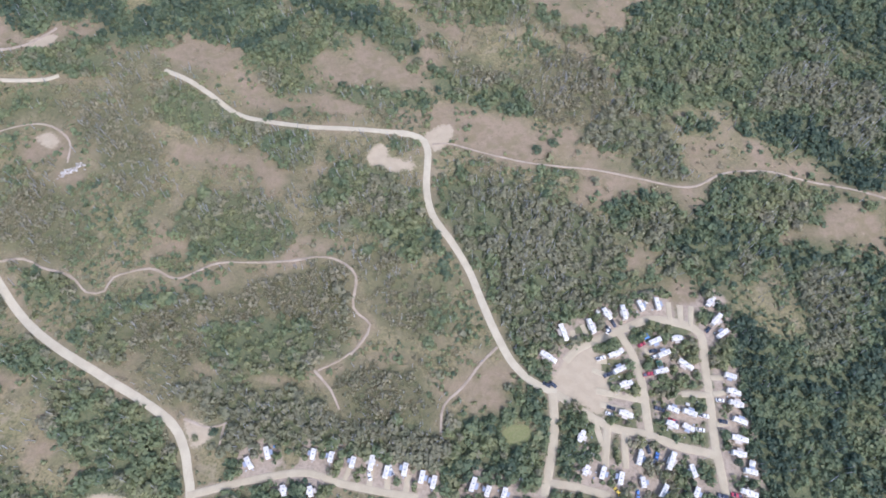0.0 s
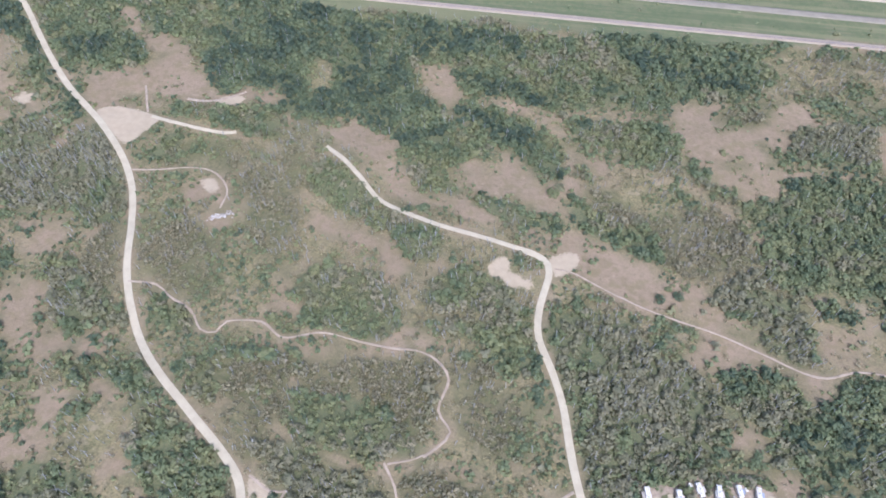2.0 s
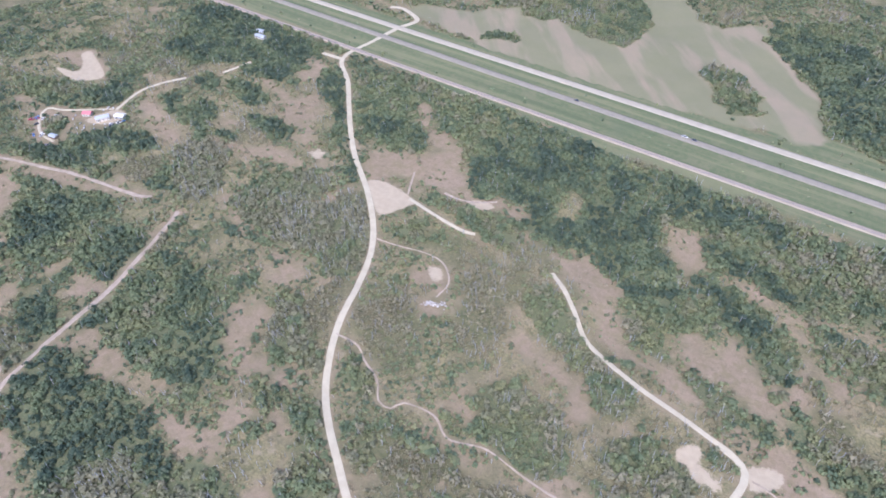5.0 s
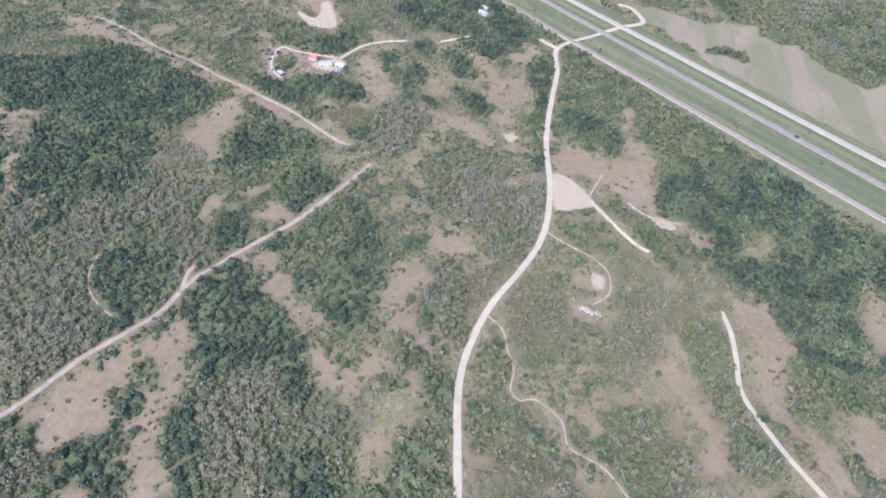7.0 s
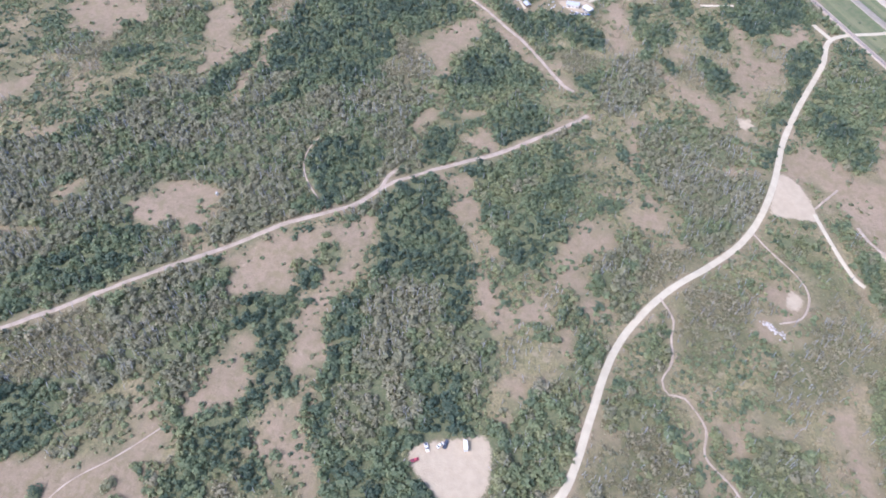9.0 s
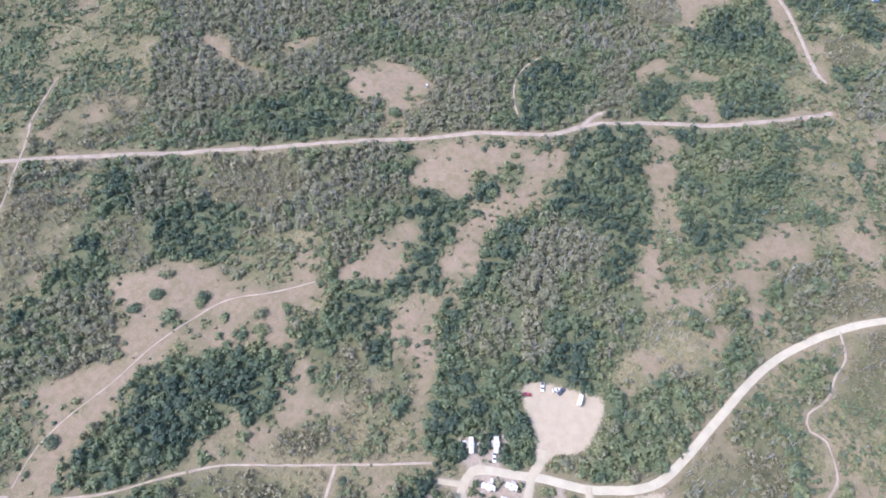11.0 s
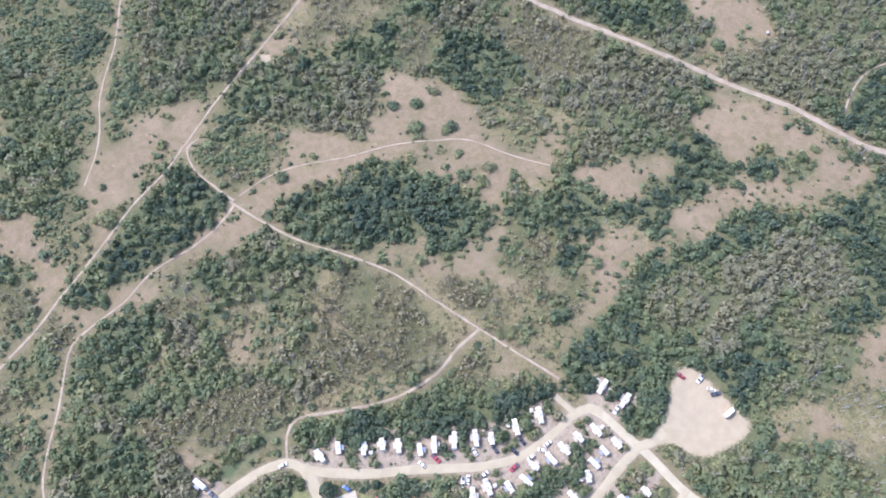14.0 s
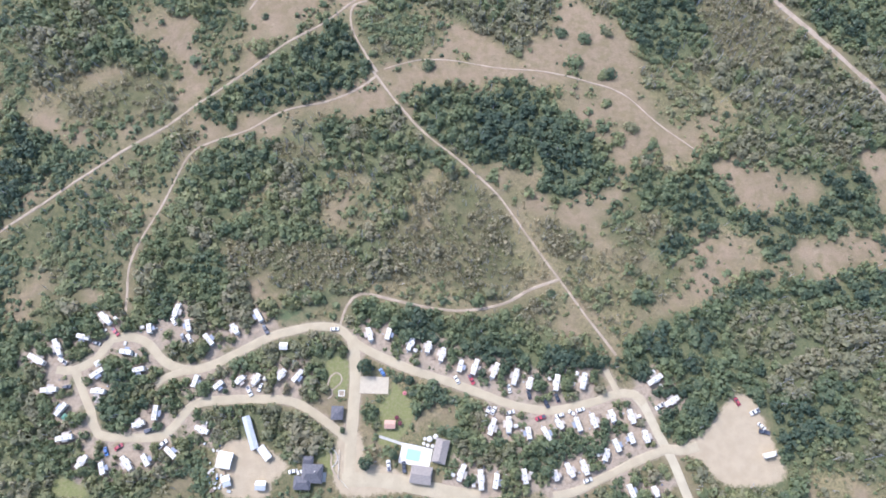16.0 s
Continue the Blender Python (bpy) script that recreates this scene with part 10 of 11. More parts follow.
# ---- single shrubs on open ground ----
def shrub(k, tint):
    """A round shrub: several stems from one root and a lumpy crown down to the ground."""
    t = tagged(new("shrub"), ("round dark green shrub on bare sandy ground", "green shrub with an uneven crown on sandy ground", "grey-green shrub standing alone on sandy ground")[k % 3], "shrub", "shrubs on open ground")
    g = random.Random(40 + k)
    for _ in range(2):
        a = g.uniform(0, 6.28)
        part("stem", limb(bmesh.new(), (0, 0, -0.05), (math.cos(a) * 0.45, math.sin(a) * 0.45, g.uniform(0.3, 0.5)), 0.03, 0.012, 5), M_BARK, t)
    tri = np.concatenate([crown_template(110, 0.2, 700 + k, 0.62, (0.55, 1.1)), crown_template(50, 0.2, 720 + k, 0.5, (0.5, 1.0)) * 0.62 + [0.5, 0.3, 0.02], crown_template(50, 0.2, 740 + k, 0.5, (0.5, 1.0)) * 0.6 + [-0.45, -0.35, 0.02]])
    ob = new("crown", leaf_mesh(tri, tint))
    ob.parent = t
    return t


for n, (x, y, r) in enumerate(BUSHES):
    k = n % 6
    m = pose(x, y, hz(x, y), 0, 0, pick.uniform(0, 360)) @ Matrix.Scale(r * 0.85, 4)
    put_copy(("shrub", k), lambda: shrub(k, (0.06, 0.2, 0.5, 0.12, 0.3, 0.7)[k]), m)

# ---- buildings ----
M_SHINGLE = worn("blue_grey_shingles", (0.142, 0.130, 0.126), 0.72, 1.2, 0.85)
M_SHINGLE2 = worn("grey_shingles", (0.315, 0.264, 0.209), 0.78, 1.2, 0.85)
M_TERRACOTTA = worn("faded_orange_roof", (0.56, 0.33, 0.22), 0.8, 1.0, 0.8)
M_SIDING = worn("pale_siding", (0.580, 0.531, 0.430), 0.85, 1.0, 0.8)
M_SHEET = worn("white_sheet_metal", (0.700, 0.637, 0.516), 0.85, 1.2, 0.4, 0.2)
M_SHEETGREY = worn("dull_sheet_metal", (0.500, 0.489, 0.443), 0.8, 1.2, 0.45, 0.3)
M_POOLWATER = Nodes("pool_water", 0.05, 0.0, 0.5).done((0.36, 0.66, 0.60))
M_DECK = worn("white_pool_deck", (0.700, 0.627, 0.503), 0.9, 0.7, 0.7)
M_SLAB = worn("pale_concrete", (0.500, 0.454, 0.370), 0.8, 0.8, 0.85)
M_RED = worn("faded_red_roof", (0.50, 0.16, 0.15), 0.8, 1.0, 0.7)
M_MAROON = worn("maroon_canvas", (0.12, 0.03, 0.035), 0.8, 2.0, 0.9)


def gable(w, d, eave, ridge, over=0.35, hip=0.0):
    """A pitched roof shell over a w x d plan, ridge along x; hip: how far the ridge draws in."""
    bm = bmesh.new()
    a, b = w / 2 + over, d / 2 + over
    low = [bm.verts.new(p) for p in ((-a, -b, eave), (a, -b, eave), (a, b, eave), (-a, b, eave))]
    base = [bm.verts.new((v.co.x, v.co.y, eave - 0.18)) for v in low]
    r = [bm.verts.new((-a + hip, 0, ridge)), bm.verts.new((a - hip, 0, ridge))]
    for f in ((low[0], low[1], r[1], r[0]), (low[2], low[3], r[0], r[1]), (low[1], low[2], r[1]), (low[3], low[0], r[0]), base[::-1]):
        bm.faces.new(f)
    for k in range(4):
        bm.faces.new((base[k], base[(k + 1) % 4], low[(k + 1) % 4], low[k]))
    bmesh.ops.recalc_face_normals(bm, faces=bm.faces)
    return bm


def building(name, label, cat, w, d, eave, ridge, roof, wall, hip=0.0, doors=1, windows=3):
    t = tagged(new(name), label, cat)
    walls = part("wall", block(w, d, eave - 0.1, 0, 0, -0.1), wall, t)
    part("roof", gable(w, d, eave, ridge, 0.35, hip), roof, t)
    part("ridge_cap", block(max(0.5, w + 0.6 - 2 * hip), 0.22, 0.07, 0, 0, ridge - 0.03), roof, t)
    for k in range(doors):
        door = part("door", block(0.95, 0.05, 2.05, -w * 0.22 + 1.6 * k, -d / 2 - 0.02, 0.0), M_WOOD, walls)
    for s in (-1, 1):
        for k in range(windows):
            part("window", block(1.0, 0.05, 0.9, (k + 0.5) / windows * w - w / 2 + 0.4, s * (d / 2 + 0.022), 1.05), M_GLASS, walls)
    return t


def wing(parent, w, d, x, y, eave, ridge, roof, wall, hip):
    for name, bm, mat in (("wall", block(w, d, eave - 0.1, 0, 0, -0.1), wall), ("roof", gable(w, d, eave, ridge, 0.3, hip), roof)):
        bmesh.ops.translate(bm, verts=bm.verts, vec=(x, y, 0))
        part(name, bm, mat, parent)


AX_TURN = 164.5  # the campground's own axes
office = stand(building("office_house", "office house with a dark blue-grey hipped roof", "house", 9.6, 8.2, 2.8, 5.0, M_SHINGLE, M_SIDING, 2.6), 57.0, -21.0, AX_TURN)
wing(office, 7.6, 6.0, -4.6, -4.4, 2.7, 4.2, M_SHINGLE, M_SIDING, 1.8)
part("porch", block(1.8, 4.5, 0.25, 5.6, -1.4, -0.05, 0.03), M_SLAB, office, "pale porch slab")
part("chimney", block(0.6, 0.6, 1.3, 1.5, 1.0, 4.2), M_SLAB, office)


def gazebo(name, label, w, d, roof):
    t = tagged(new(name), label, "shelter")
    part("roof", gable(w, d, 2.5, 3.6, 0.3, min(w, d) * 0.4), roof, t)
    for x in (-1, 1):
        for y in (-1, 1):
            part("post", block(0.15, 0.15, 2.5, x * (w / 2 - 0.2), y * (d / 2 - 0.2), -0.1), M_WOOD, t)
    part("floor_slab", block(w - 0.1, d - 0.1, 0.12, 0, 0, -0.02), M_SLAB, t)
    return t


stand(gazebo("gazebo", "small open shelter with a dark shingle roof", 4.6, 3.6, M_SHINGLE), 57.8, -27.6, AX_TURN)
stand(gazebo("picnic_shelter", "open picnic shelter with a dark blue-grey roof", 5.6, 6.2, M_SHINGLE), 39.6, -46.6, AX_TURN)
stand(building("garden_shed", "little shed with a faded orange roof on the lawn", "shed", 4.8, 3.6, 2.2, 3.1, M_TERRACOTTA, M_WOOD, 0.0, 1, 1), 15.2, -34.8, AX_TURN)
stand(building("bath_house", "long bath house with a grey shingle roof by the pool", "building", 11.2, 6.2, 2.6, 4.2, M_SHINGLE2, M_SIDING, 1.0, 2, 4), -6.4, -16.2, AX_TURN + 78)
stand(building("pool_house", "pool house with a broad grey shingle roof", "building", 10.0, 7.8, 2.6, 4.0, M_SHINGLE2, M_SIDING, 0.8, 2, 4), 5.6, -7.6, AX_TURN - 6)

court = tagged(new("sand_court"), "rectangular court of fine tan sand", "sports court")
part("sand", block(14.6, 8.6, 0.25, 0, 0, -0.12), worn("tan_court_sand", (0.470, 0.388, 0.258), 0.9, 0.6, 0.95), court)
for s in (-1, 1):
    post = part("net_post", drum(0.06, 2.4, 0, s * 4.0, 0, "z", 8), M_STEEL, court)
    part("edging", block(14.8, 0.12, 0.3, 0, s * 4.36, -0.12), M_WOOD, court)
stand(court, 18.8, -56.0, AX_TURN)
v, f = ribbon(spline([(21.8, -30.6), (16.5, -27.4), (11.4, -24.2)], 1.0), 1.3, 0.10, 70, 0.0)
tagged(new("footpath", mesh_from("footpath", v, f, M_SLAB)), "narrow pale concrete footpath across the lawn", "path", kind="structure")
for way, wide in (([(40, -65.3), (36.8, -66.9), (34.4, -65.1), (34.8, -61.7), (37.5, -60), (40.1, -58.9), (42, -61.1), (40, -65.3)], 0.8), ([(40.1, -58.9), (40.9, -56.1), (43.2, -54.9)], 0.8), ([(47.1, -30), (46.6, -26.8), (47.4, -23.8), (47.1, -19.6), (45.1, -15.5)], 1.0)):
    v, f = ribbon(spline(way, 0.8), wide, 0.10, 71, 0.03)
    tagged(new("footpath", mesh_from("footpath", v, f, M_TRAIL)), "narrow trodden sandy footpath on a lawn", "path", kind="structure")


def garden_wall(way):
    """A low kerb of short pale blocks set end to end along a way."""
    t = tagged(new("garden_wall"), "low curved wall of pale blocks round the office garden", "garden wall")
    p = spline(way, 0.9)
    t.matrix_basis = pose(p[0][0], p[0][1], hz(*p[0]))
    for a, b in zip(p[:-1], p[1:]):
        m = (np.asarray(a) + np.asarray(b)) / 2
        turn = math.degrees(math.atan2(b[1] - a[1], b[0] - a[0]))
        part("block", block(math.hypot(b[0] - a[0], b[1] - a[1]) - 0.03, 0.42, 0.55, m[0] - p[0][0], m[1] - p[0][1], hz(m[0], m[1]) - hz(*p[0]) - 0.1, 0.03, turn), M_SLAB, t)
    return t


garden_wall([(58.1, -28.6), (55.5, -30.4), (52.5, -31.4), (48.2, -31.4), (45.1, -29.8), (43.8, -26.7), (44.6, -23.6), (47.3, -21.8)])


def garden_fence(way):
    """A white fence: posts and two rails in each bay."""
    t = tagged(new("garden_fence"), "white painted fence between the office garden and the road", "fence")
    p = spline(way, 2.2)
    x0, y0 = p[0]
    t.matrix_basis = pose(x0, y0, hz(x0, y0))
    for k, (x, y) in enumerate(p):
        part("post", block(0.16, 0.16, 1.2, x - x0, y - y0, hz(x, y) - hz(x0, y0) - 0.1, 0.02), M_WHITE, t)
        if k:
            a = p[k - 1]
            for z in (0.45, 0.9):
                part("rail", block(math.hypot(x - a[0], y - a[1]), 0.10, 0.14, (x + a[0]) / 2 - x0, (y + a[1]) / 2 - y0, hz(x, y) - hz(x0, y0) + z, 0.0, math.degrees(math.atan2(y - a[1], x - a[0]))), M_WHITE, t)
    return t


garden_fence([(42.2, -28.8), (43.7, -22.8), (45.3, -16.1), (43.5, -13.5), (41.9, -10.4)])
box = tagged(new("sandbox"), "square sandbox in a white timber frame on the lawn", "sandbox")
part("sand", block(2.7, 2.7, 0.25, 0, 0, -0.1), M_DIRT, box)
for k in range(4):
    a = radians(90 * k)
    part("board", block(3.1, 0.32, 0.4, 1.4 * math.cos(a), 1.4 * math.sin(a), -0.1 + 0.004 * (k % 2), 0.02, 90 * k + 90), M_WHITE, box)
stand(box, 35.8, -56.0, AX_TURN)

# the pool in its white deck
pool = tagged(new("swimming_pool"), "turquoise swimming pool in a white concrete deck", "swimming pool")
bm = bmesh.new()
for w, d, x, y in ((15.5, 2.2, 0, 3.75), (15.5, 2.2, 0, -3.75), (3.2, 5.3, -6.15, 0), (5.4, 5.3, 5.05, 0)):
    block(w, d, 0.5, x, y, -0.2, 0.0, 0, bm)
part("deck", bm, M_DECK, pool)
part("basin", block(7.2, 5.4, 0.1, -1.2, 0, -0.15), M_DECK, pool)
part("water", block(6.9, 5.28, 0.14, -1.1, 0, 0.05), M_POOLWATER, pool, "clear turquoise water")
bm = bmesh.new()
for s in (-1, 1):
    for k in range(7):
        block(0.06, 0.06, 1.2, -7.6 + k * 2.53, s * 4.75, 0.0, 0, 0, bm)
    block(15.3, 0.05, 0.06, 0, s * 4.75, 1.15, 0, 0, bm)
part("fence", bm, M_STEEL, pool, "grey metal pool fence")
for s in (-0.3, 0.3):
    part("ladder_rail", limb(bmesh.new(), (2.2, s, 0.2), (2.5, s, 1.1), 0.03, 0.03), M_STEEL, pool)
stand(pool, 6.2, -17.2, AX_TURN - 10)


def parasol(r, mat, label):
    t = tagged(new("parasol"), label, "parasol", "parasols by the pool")
    top = part("canopy", drum(r, 0.5, 0, 0, 2.1, "z", 8, 0.08), mat, t)
    part("finial", drum(0.05, 0.15, 0, 0, 2.58, "z", 6), M_STEEL, top)
    part("pole", drum(0.03, 2.3, 0, 0, 0, "z", 6), M_STEEL, t)
    part("base", drum(0.3, 0.1, 0, 0, 0, "z", 10), M_SLAB, t)
    return t


for x, y, r in ((-2.4, -23.1, 1.5), (-0.8, -20.4, 1.0), (-3.1, -19.4, 1.0), (0.9, -21.7, 0.9), (-5.6, -23.5, 1.3), (-0.2, -23.8, 0.9)):
    stand(parasol(r, M_CANVAS["white"], "white parasol open beside the pool"), x, y, 20)
for x, y in ((11.1, -37.2), (10.2, -34.2)):
    stand(parasol(1.2, M_MAROON, "dark maroon parasol open on the lawn"), x, y, 10)
stand(parasol(1.1, M_RED, "red parasol open among the trees"), 4.6, -48.1, 0)

# the service yard
long_shed = stand(building("long_shed", "long narrow pale grey sheet-metal shed in the service yard", "shed", 16.2, 3.2, 2.9, 3.5, M_SHEETGREY, M_SHEETGREY, 0.0, 2, 4), 83.2, -47.4, 97)
stand(building("workshop", "white flat-roofed workshop in the service yard", "workshop", 6.6, 7.2, 3.2, 3.6, M_SHEET, M_SHEETGREY, 0.0, 1, 2), 97.4, -37.5, AX_TURN - 8)
stand(building("storage_shed", "white storage shed with a sheet-metal roof", "shed", 7.0, 3.2, 2.6, 3.1, M_SHEET, M_SHEETGREY, 0.0, 1, 2), 78.0, -36.2, AX_TURN - 48)
stand(building("storage_shed", "pale grey storage shed at the end of the yard", "shed", 3.2, 4.6, 2.4, 2.9, M_SHEETGREY, M_SHEETGREY, 0.0, 1, 1), 98.2, -27.6, AX_TURN + 20)
stand(building("storage_shed", "grey shed with a dull metal roof", "shed", 4.4, 3.8, 2.4, 2.9, M_SHEETGREY, M_SIDING, 0.0, 1, 1), 82.4, -21.6, AX_TURN)
stand(building("small_cabin", "small white cabin at a camping plot", "cabin", 3.6, 3.2, 2.4, 3.1, M_SHEET, M_SIDING, 0.0, 1, 1), 60.0, -86.5, AX_TURN)


def crate(w, d, h, mat, label, name="crate"):
    t = tagged(new(name), label, name.replace("_", " "), "yard clutter")
    body = part("box", block(w, d, h, 0, 0, 0.02, 0.03), mat, t)
    for s in (-1, 1):
        part("batten", block(0.1, d + 0.04, h * 0.9, s * w * 0.36, 0, 0.05), M_WOOD, body)
    part("lid", block(w + 0.06, d + 0.06, 0.06, 0, 0, h + 0.025), mat, t)
    return t


g = random.Random(12)
for k in range(46):
    x, y = ((100 + g.uniform(-5, 7), -37 + g.uniform(-11, 15)), (92 + g.uniform(-5, 5), -56 + g.uniform(-5, 8)), (104 + g.uniform(-4, 4), -30 + g.uniform(-6, 6)))[k % 3]
    if abs(x - 97.4) < 4.8 and abs(y + 37.5) < 4.8 or math.hypot(x - 98.2, y + 27.6) < 3.6 or math.hypot(x - 83, y + 47) < 4:
        continue
    mat, label = ((M_WOOD, "weathered wooden crate in the yard"), (M_SHEETGREY, "grey metal box in the yard"), (M_CANVAS["white"], "white plastic crate in the yard"), (M_CANVAS["blue"], "crate under a blue tarpaulin in the yard"))[g.choice((0, 0, 0, 1, 1, 1, 2, 3))]
    stand(crate(g.uniform(0.6, 1.8), g.uniform(0.5, 1.2), g.uniform(0.4, 1.0), mat, label), x, y, g.uniform(0, 180))


# ---- camping plots: tables, canopies, sheds ----
def picnic_table():
    t = tagged(new("picnic_table"), "weathered wooden picnic table at a camping plot", "picnic table", "picnic tables")
    bm = bmesh.new()
    for k in range(5):
        block(1.9, 0.15, 0.04, 0, -0.34 + 0.17 * k, 0.74, 0, 0, bm)
    part("tabletop", bm, M_WOOD, t, "planked weathered tabletop")
    for s in (-1, 1):
        part("bench", block(1.9, 0.28, 0.05, 0, s * 0.75, 0.43), M_WOOD, t)
        part("leg", block(0.1, 1.4, 0.08, s * 0.7, 0, 0.36), M_WOOD, t)
        for q in (-1, 1):
            part("leg", limb(bmesh.new(), (s * 0.7, q * 0.6, 0), (s * 0.7, q * 0.25, 0.74), 0.05, 0.05, 5), M_WOOD, t)
    return t


def canopy(mat, label):
    t = tagged(new("canopy_tent"), label, "canopy tent", "canopies at the plots")
    part("roof", gable(2.9, 2.9, 2.1, 2.9, 0.05, 1.4), mat, t)
    for x in (-1, 1):
        for y in (-1, 1):
            part("post", block(0.05, 0.05, 2.1, x * 1.4, y * 1.4, 0), M_STEEL, t)
    return t


def plot_shed():
    t = tagged(new("storage_box"), "small white storage shed beside a trailer", "shed", "sheds at the plots")
    part("wall", block(1.8, 1.5, 1.9, 0, 0, 0), M_WHITE, t)
    part("roof", gable(1.8, 1.5, 1.9, 2.3, 0.12), M_ROOFING, t)
    part("door", block(0.7, 0.05, 1.6, 0, -0.77, 0.05), M_CREAM, t)
    return t


def fire_ring():
    t = tagged(new("fire_ring"), "steel fire ring with grey ash", "fire pit", "fire rings")
    bm = bmesh.new()
    for k in range(12):
        a = k * math.pi / 6
        block(0.26, 0.08, 0.32, 0.45 * math.cos(a), 0.45 * math.sin(a), 0, 0, math.degrees(a) + 90, bm)
    part("ring", bm, M_RUST, t)
    part("ash", drum(0.42, 0.06, 0, 0, 0, "z", 12), M_GREYPANEL, t)
    return t


def storage_bin(mat, label):
    t = tagged(new("storage_bin"), label, "storage bin", "bins at the plots")
    part("tub", block(1.0, 0.6, 0.5, 0, 0, 0, 0.03), mat, t)
    part("lid", block(1.06, 0.66, 0.07, 0, 0, 0.49), M_GREYPANEL, t)
    return t


def camp_chair(mat, label):
    t = tagged(new("camp_chair"), label, "chair", "folding chairs at the plots")
    part("seat", block(0.55, 0.5, 0.04, 0, 0, 0.42), mat, t)
    part("backrest", block(0.55, 0.05, 0.5, 0, 0.27, 0.44), mat, t)
    for s in (-1, 1):
        part("leg_frame", limb(limb(bmesh.new(), (s * 0.28, -0.22, 0), (s * 0.28, 0.24, 0.44), 0.015, 0.015, 4), (s * 0.28, 0.24, 0), (s * 0.28, -0.22, 0.44), 0.015, 0.015, 4), M_STEEL, t)
    return t


def tarpaulin(mat, label):
    """A sheet thrown over a pile of gear."""
    t = tagged(new("covered_pile"), label, "covered pile", "covered piles at the plots")
    part("cover", block(2.2, 1.5, 0.75, 0, 0, 0, 0.25), mat, t)
    part("gear", block(2.5, 1.1, 0.2, 0, 0, 0, 0.02), M_WOOD, t)
    return t


taken = [(v[1], v[2]) for v in VEHICLES]
for x, y, length, turn in PLOTS:
    for what, off in (("table", 4.0), ("fire", 5.2), ("shed", -3.6), ("canopy", 4.2), ("bin", 3.0), ("chair", 4.6), ("chair", 4.9), ("pile", -4.4)):
        if g.random() > {"table": 0.55, "fire": 0.35, "shed": 0.30, "canopy": 0.10, "bin": 0.55, "chair": 0.22, "pile": 0.30}[what]:
            continue
        s, q = g.choice((-1, 1)), g.uniform(-0.45, 0.45) * length
        c, sn = math.cos(radians(turn)), math.sin(radians(turn))
        px, py = x + q * c - s * off * sn, y + q * sn + s * off * c
        near = min(math.hypot(px - a[0], py - a[1]) for a in taken) < {"bin": 1.8, "chair": 1.4, "pile": 2.6}.get(what, 3.4) or min(math.hypot(px - p[0], py - p[1]) for p in PLOTS if (p[0], p[1]) != (x, y)) < 5.0
        if near or float(cover("clear", np.array([px]), np.array([py]))[0]) < 1.4:
            continue
        taken.append((px, py))
        m = pose(px, py, hz(px, py), 0, 0, turn + g.choice((0, 90)))
        if what == "canopy":
            col = g.choice(("blue", "green", "white", "tan"))
            put_copy(("canopy", col), lambda: canopy(M_CANVAS[col], f"{col} pop-up canopy beside a trailer"), m)
        elif what in ("bin", "chair", "pile"):
            col = g.choice(("blue", "green", "white", "tan", "white"))
            make, says = {"bin": (storage_bin, f"{col} plastic storage bin beside a trailer"), "chair": (camp_chair, f"{col} folding camp chair at a plot"), "pile": (tarpaulin, f"gear under a {col} tarpaulin beside a trailer")}[what]
            put_copy((what, col), lambda: make(M_CANVAS[col], says), m)
        else:
            put_copy((what,), {"table": picnic_table, "fire": fire_ring, "shed": plot_shed}[what], m)

# ---- the gravel lot ----
truck = tagged(new("box_truck"), "white box truck parked at the edge of the gravel lot", "truck")
part("cargo_box", block(5.2, 2.3, 2.4, -0.9, 0, 0.85, 0.05), M_WHITE, truck)
part("cab", lofted([(1.75, 0.5), (3.6, 0.5), (3.65, 1.2), (3.2, 1.35), (2.8, 2.2), (1.75, 2.25)], 2.0, 0.06), M_WHITE, truck)
part("windscreen", block(0.05, 1.7, 0.6, 3.05, 0, 1.45), M_GLASS, truck)
part("chassis", block(6.0, 0.9, 0.25, 0, 0, 0.55), M_DARKVENT, truck)
wheels(truck, [(x, s * 0.9) for x in (-2.2, 2.7) for s in (-1, 1)], 0.42, 0.26)
stand(truck, -164.6, 24.6, 178)

# ---- rubble heap on the dunes ----
heap = tagged(new("rubble_heap"), "heap of white broken concrete on bare ground", "rubble")
g = random.Random(5)
lumps = []
for k in range(7):
    bm = bmesh.new()
    bmesh.ops.create_icosphere(bm, subdivisions=1, radius=0.5)
    for v in bm.verts:
        v.co = Vector((v.co.x * g.uniform(0.7, 1.5), v.co.y * g.uniform(0.6, 1.1), v.co.z * g.uniform(0.35, 0.8)))
    me = bpy.data.meshes.new("chunk")
    bm.to_mesh(me)
    bm.free()
    me.materials.append(worn(f"broken_concrete_{k}", (0.34 + 0.04 * k, 0.29 + 0.036 * k, 0.22 + 0.030 * k), 0.7, 1.5, 0.9))
    lumps.append(me)
stand(heap, -227.0, 222.0)
for k in range(95):
    far = g.uniform(-8, 8)
    ob = new("chunk", g.choice(lumps))
    ob.parent = heap
    sc = g.uniform(0.6, 1.9)
    x, y = far * 0.76 + g.gauss(0, 1.1), far * 0.62 + g.gauss(0, 1.1)
    ob.matrix_basis = pose(x, y, hz(-227 + x, 222 + y) - hz(-227, 222) + 0.12 * sc, g.uniform(-20, 20), g.uniform(-20, 20), g.uniform(0, 360)) @ Matrix.Scale(sc, 4)

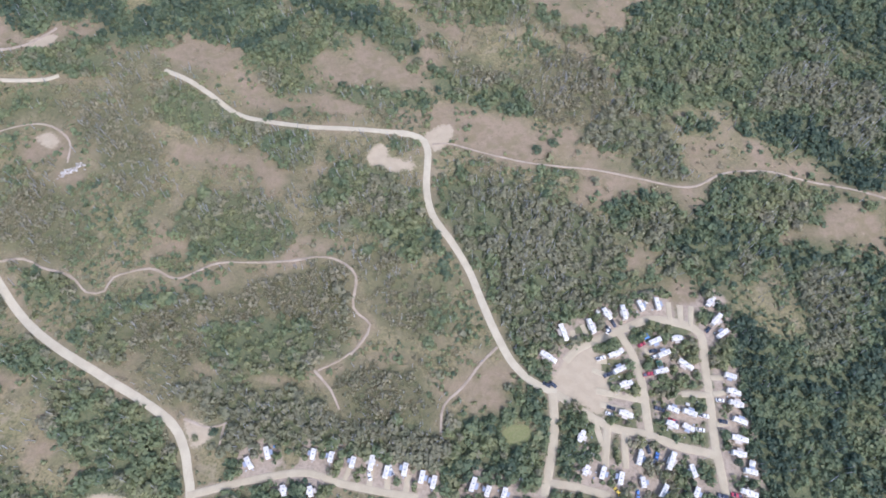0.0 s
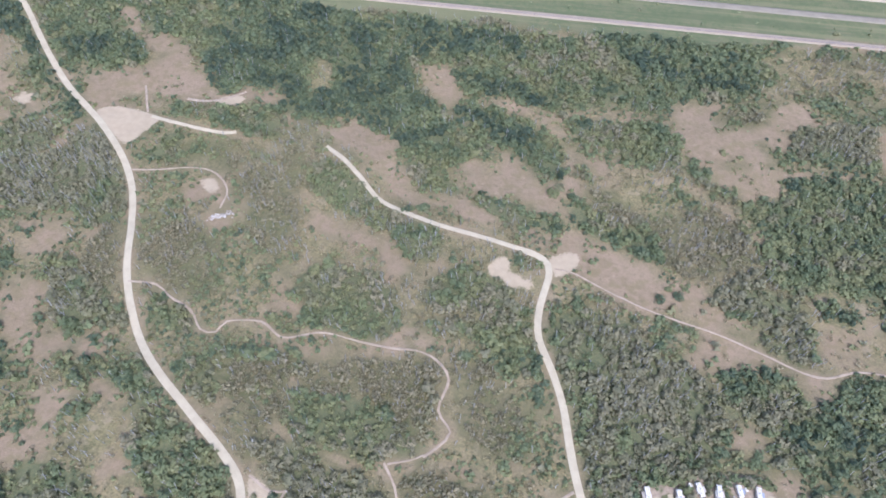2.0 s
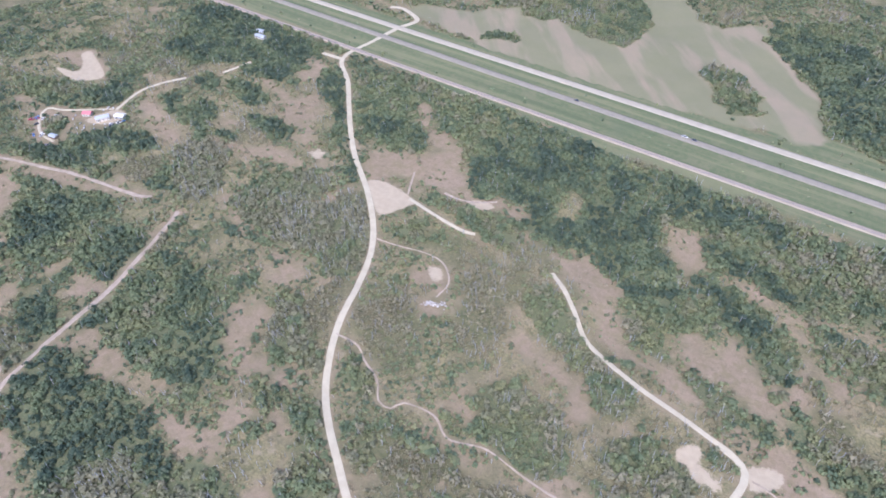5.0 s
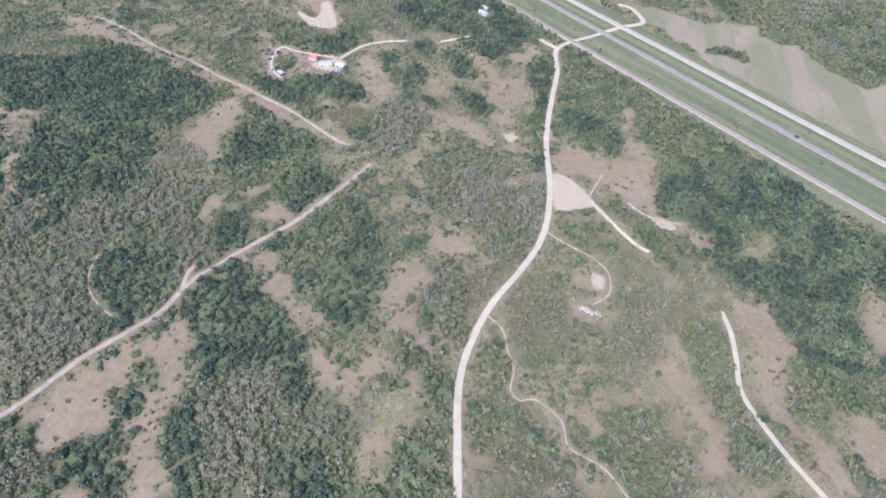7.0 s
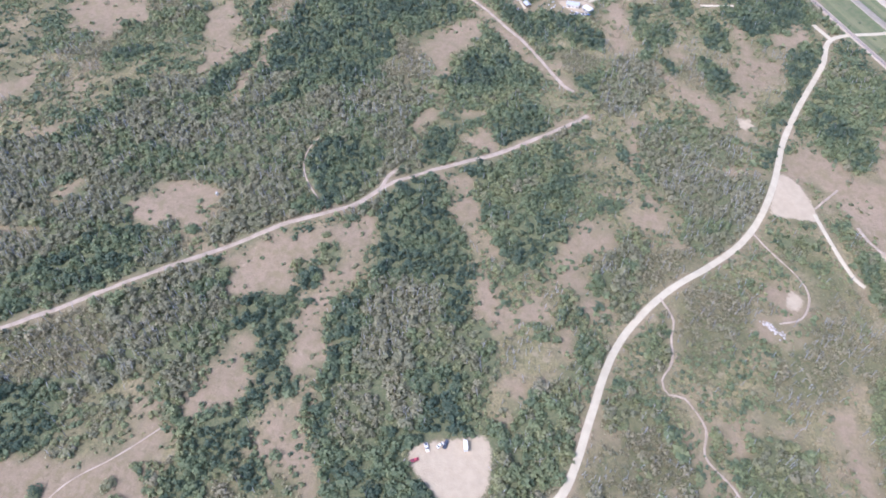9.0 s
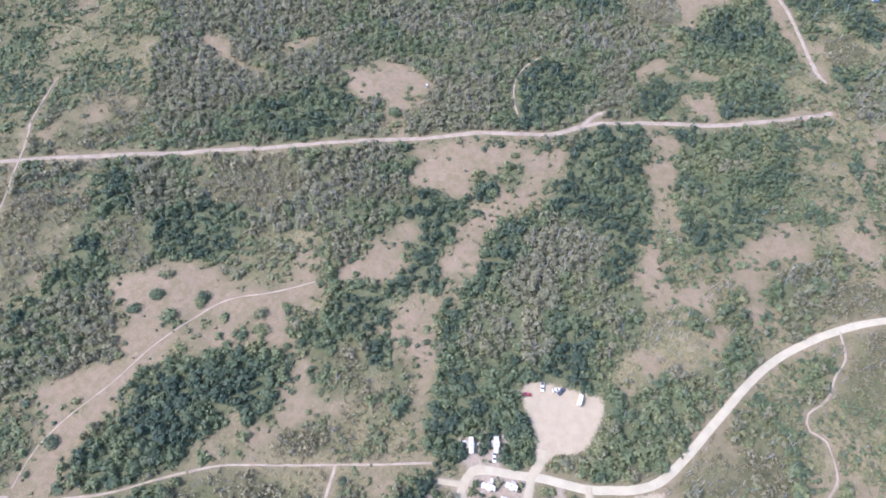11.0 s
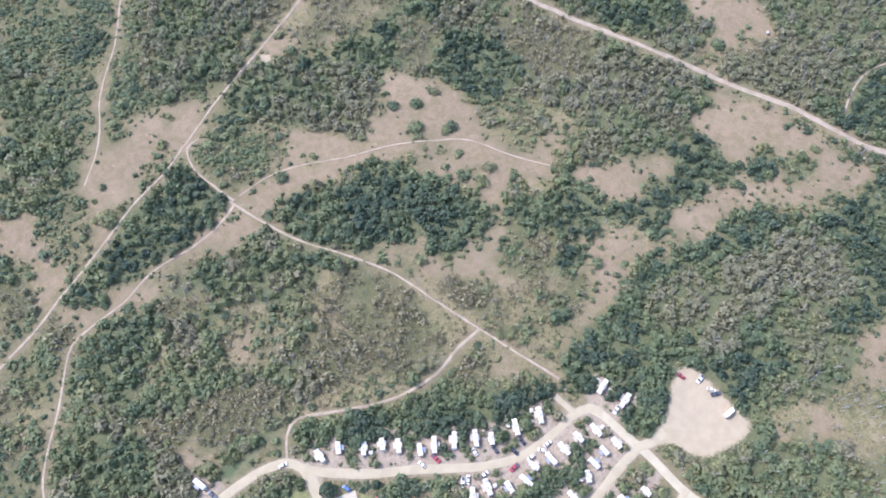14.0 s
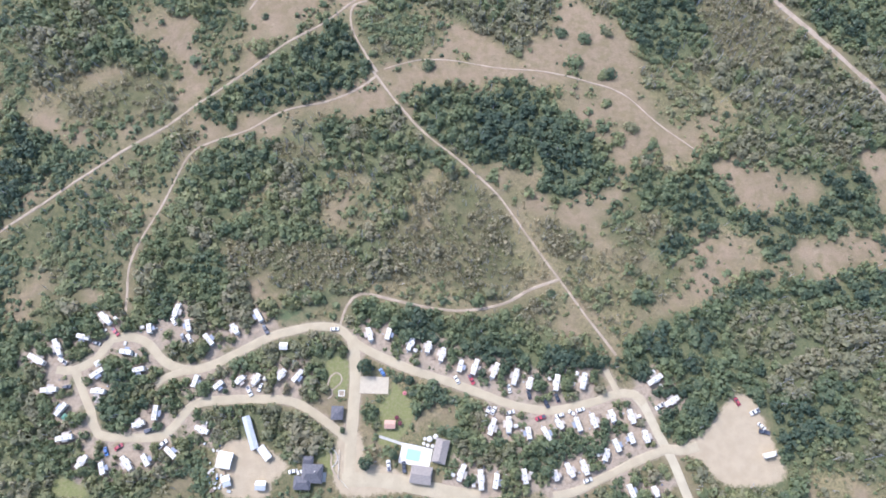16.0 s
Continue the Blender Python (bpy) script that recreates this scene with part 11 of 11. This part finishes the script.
# ---- the farmyard in the west ----
stand(building("farmhouse", "small farmhouse with a faded red roof in a cluttered yard", "house", 8, 5.5, 2.8, 4.4, M_RED, M_SIDING, 0.0, 1, 3), -625.5, 166.5, 40)
stand(building("barn", "grey-white barn with a pale metal roof", "barn", 12, 6, 3.4, 4.8, M_SHEETGREY, M_SHEET, 0.0, 1, 3), -606.0, 172.0, 68)
stand(building("machine_shed", "pale machine shed beside the farm track", "shed", 9, 6, 3.0, 4.0, M_SHEET, M_SHEETGREY, 0.0, 1, 2), -596.5, 184.5, 30)
stand(building("storage_shed", "weathered shed in the farmyard", "shed", 7, 4.5, 2.6, 3.6, M_SHEETGREY, M_WOOD, 0.0, 1, 2), -613.5, 128.5, 20)
for k in range(20):
    colour = g.choice(("white", "white", "white", "grey", "red", "dark", "blue"))
    x, y = ((-652 + g.uniform(-9, 12), 134 + g.uniform(-9, 9)), (-618 + g.uniform(-14, 14), 124 + g.uniform(-7, 7)), (-590 + g.uniform(-5, 6), 178 + g.uniform(-10, 6)))[k % 3]
    if math.hypot(x + 613.5, y - 128.5) > 7 and math.hypot(x + 596.5, y - 184.5) > 8 and math.hypot(x + 606, y - 172) > 9:
        put_copy(("car", colour, k % 2), lambda: car(colour, k % 2), pose(x, y, hz(x, y), 0, 0, g.uniform(0, 360)))


def scrap_heap(mat, label):
    """A low heap of boards and sheets."""
    t = tagged(new("scrap_heap"), label, "scrap heap", "heaps in the farmyard")
    for k in range(3):
        part("board", block(g.uniform(1.2, 2.6), g.uniform(0.5, 1.3), 0.3, g.uniform(-0.7, 0.7), g.uniform(-0.6, 0.6), 0.28 * k - 0.05, 0.02, g.uniform(0, 180)), (mat, M_WOOD, M_SHEETGREY)[k], t)
    return t


for k in range(30):
    x, y = ((-612, 152), (-632, 152), (-645, 148), (-600, 160), (-590, 170), (-622, 182))[k % 6]
    x, y = x + g.uniform(-8, 8), y + g.uniform(-7, 7)
    if min(math.hypot(x + 625.5, y - 166.5), math.hypot(x + 606, y - 172), math.hypot(x + 596.5, y - 184.5)) > 8:
        mat, label = ((M_WOOD, "heap of weathered boards in the farmyard"), (M_CANVAS["tan"], "heap of boards under a tan sheet"), (M_SHEET, "heap of pale metal sheets in the farmyard"), (M_WOOD, "heap of weathered boards in the farmyard"))[k % 4]
        stand(scrap_heap(mat, label), x, y, g.uniform(0, 180))
stand(building("farmhouse", "distant pale farm building among trees", "house", 12, 5, 2.8, 4.2, M_SHEETGREY, M_SIDING, 0.0, 1, 3), -630.0, 364.5, 15)
stand(building("storage_shed", "distant pale shed among trees", "shed", 8, 5, 2.6, 3.6, M_SHEETGREY, M_SIDING, 0.0, 1, 2), -640.5, 372.0, 15)
stand(plot_shed(), -372.0, -136.9, 30)

# ---- highway and railway ----
for colour, kind, x, y, turn in (("dark", 0, -307.9, 497.2, 9.5), ("white", 1, -203.4, 514.3, 9.5), ("dark", 0, -194.5, 515.6, 9.5), ("white", 0, -31.1, 570.2, 189.5)):
    put_copy(("car", colour, kind), lambda: car(colour, kind), pose(x, y, hz(x, y) + 0.38, 0, 0, turn))
d = reach[1] - reach[0]
for name, off, w, lift, mat, label in (("sleepers", 0.0, 2.5, 0.40, M_TIMBER, ""), ("rail", -0.76, 0.10, 0.50, M_RUST, ""), ("rail", 0.76, 0.10, 0.50, M_RUST, "")):
    p = along("rail", reach) + off * np.array([-u[1], u[0]])
    if name == "sleepers":
        s = np.arange(-620, 520, 1.3)
        c = along("rail", s)
        vs, fs = [], []
        side = np.array([-u[1], u[0]])
        for sa, sb in ((-1, -1), (1, -1), (1, 1), (-1, 1)):
            q = c + sa * 0.28 * u + sb * 1.25 * side
            vs.append(np.column_stack([q, height(q[:, 0], q[:, 1]) + 0.42]))
        v = np.stack(vs, 1).reshape(-1, 3)
        low = v - [0, 0, 0.15]
        n = len(s)
        top = np.arange(n * 4).reshape(n, 4)
        faces = [top] + [np.column_stack([top[:, k], top[:, k] + 4 * n, top[:, (k + 1) % 4] + 4 * n, top[:, (k + 1) % 4]]) for k in range(4)]
        me = mesh_from("sleepers", np.vstack([v, low]), np.vstack(faces), mat)
        ob = tagged(new("sleepers", me), "dark timber railway sleepers in ballast", "railway sleepers", kind="stuff")
    else:
        v, f = ribbon(p, w, lift - 0.08, 99, 0.0, 0.12)
        ob = tagged(new("rail", mesh_from("rail", v, f, mat)), "rusty steel rail of a single track", "railway", kind="structure")
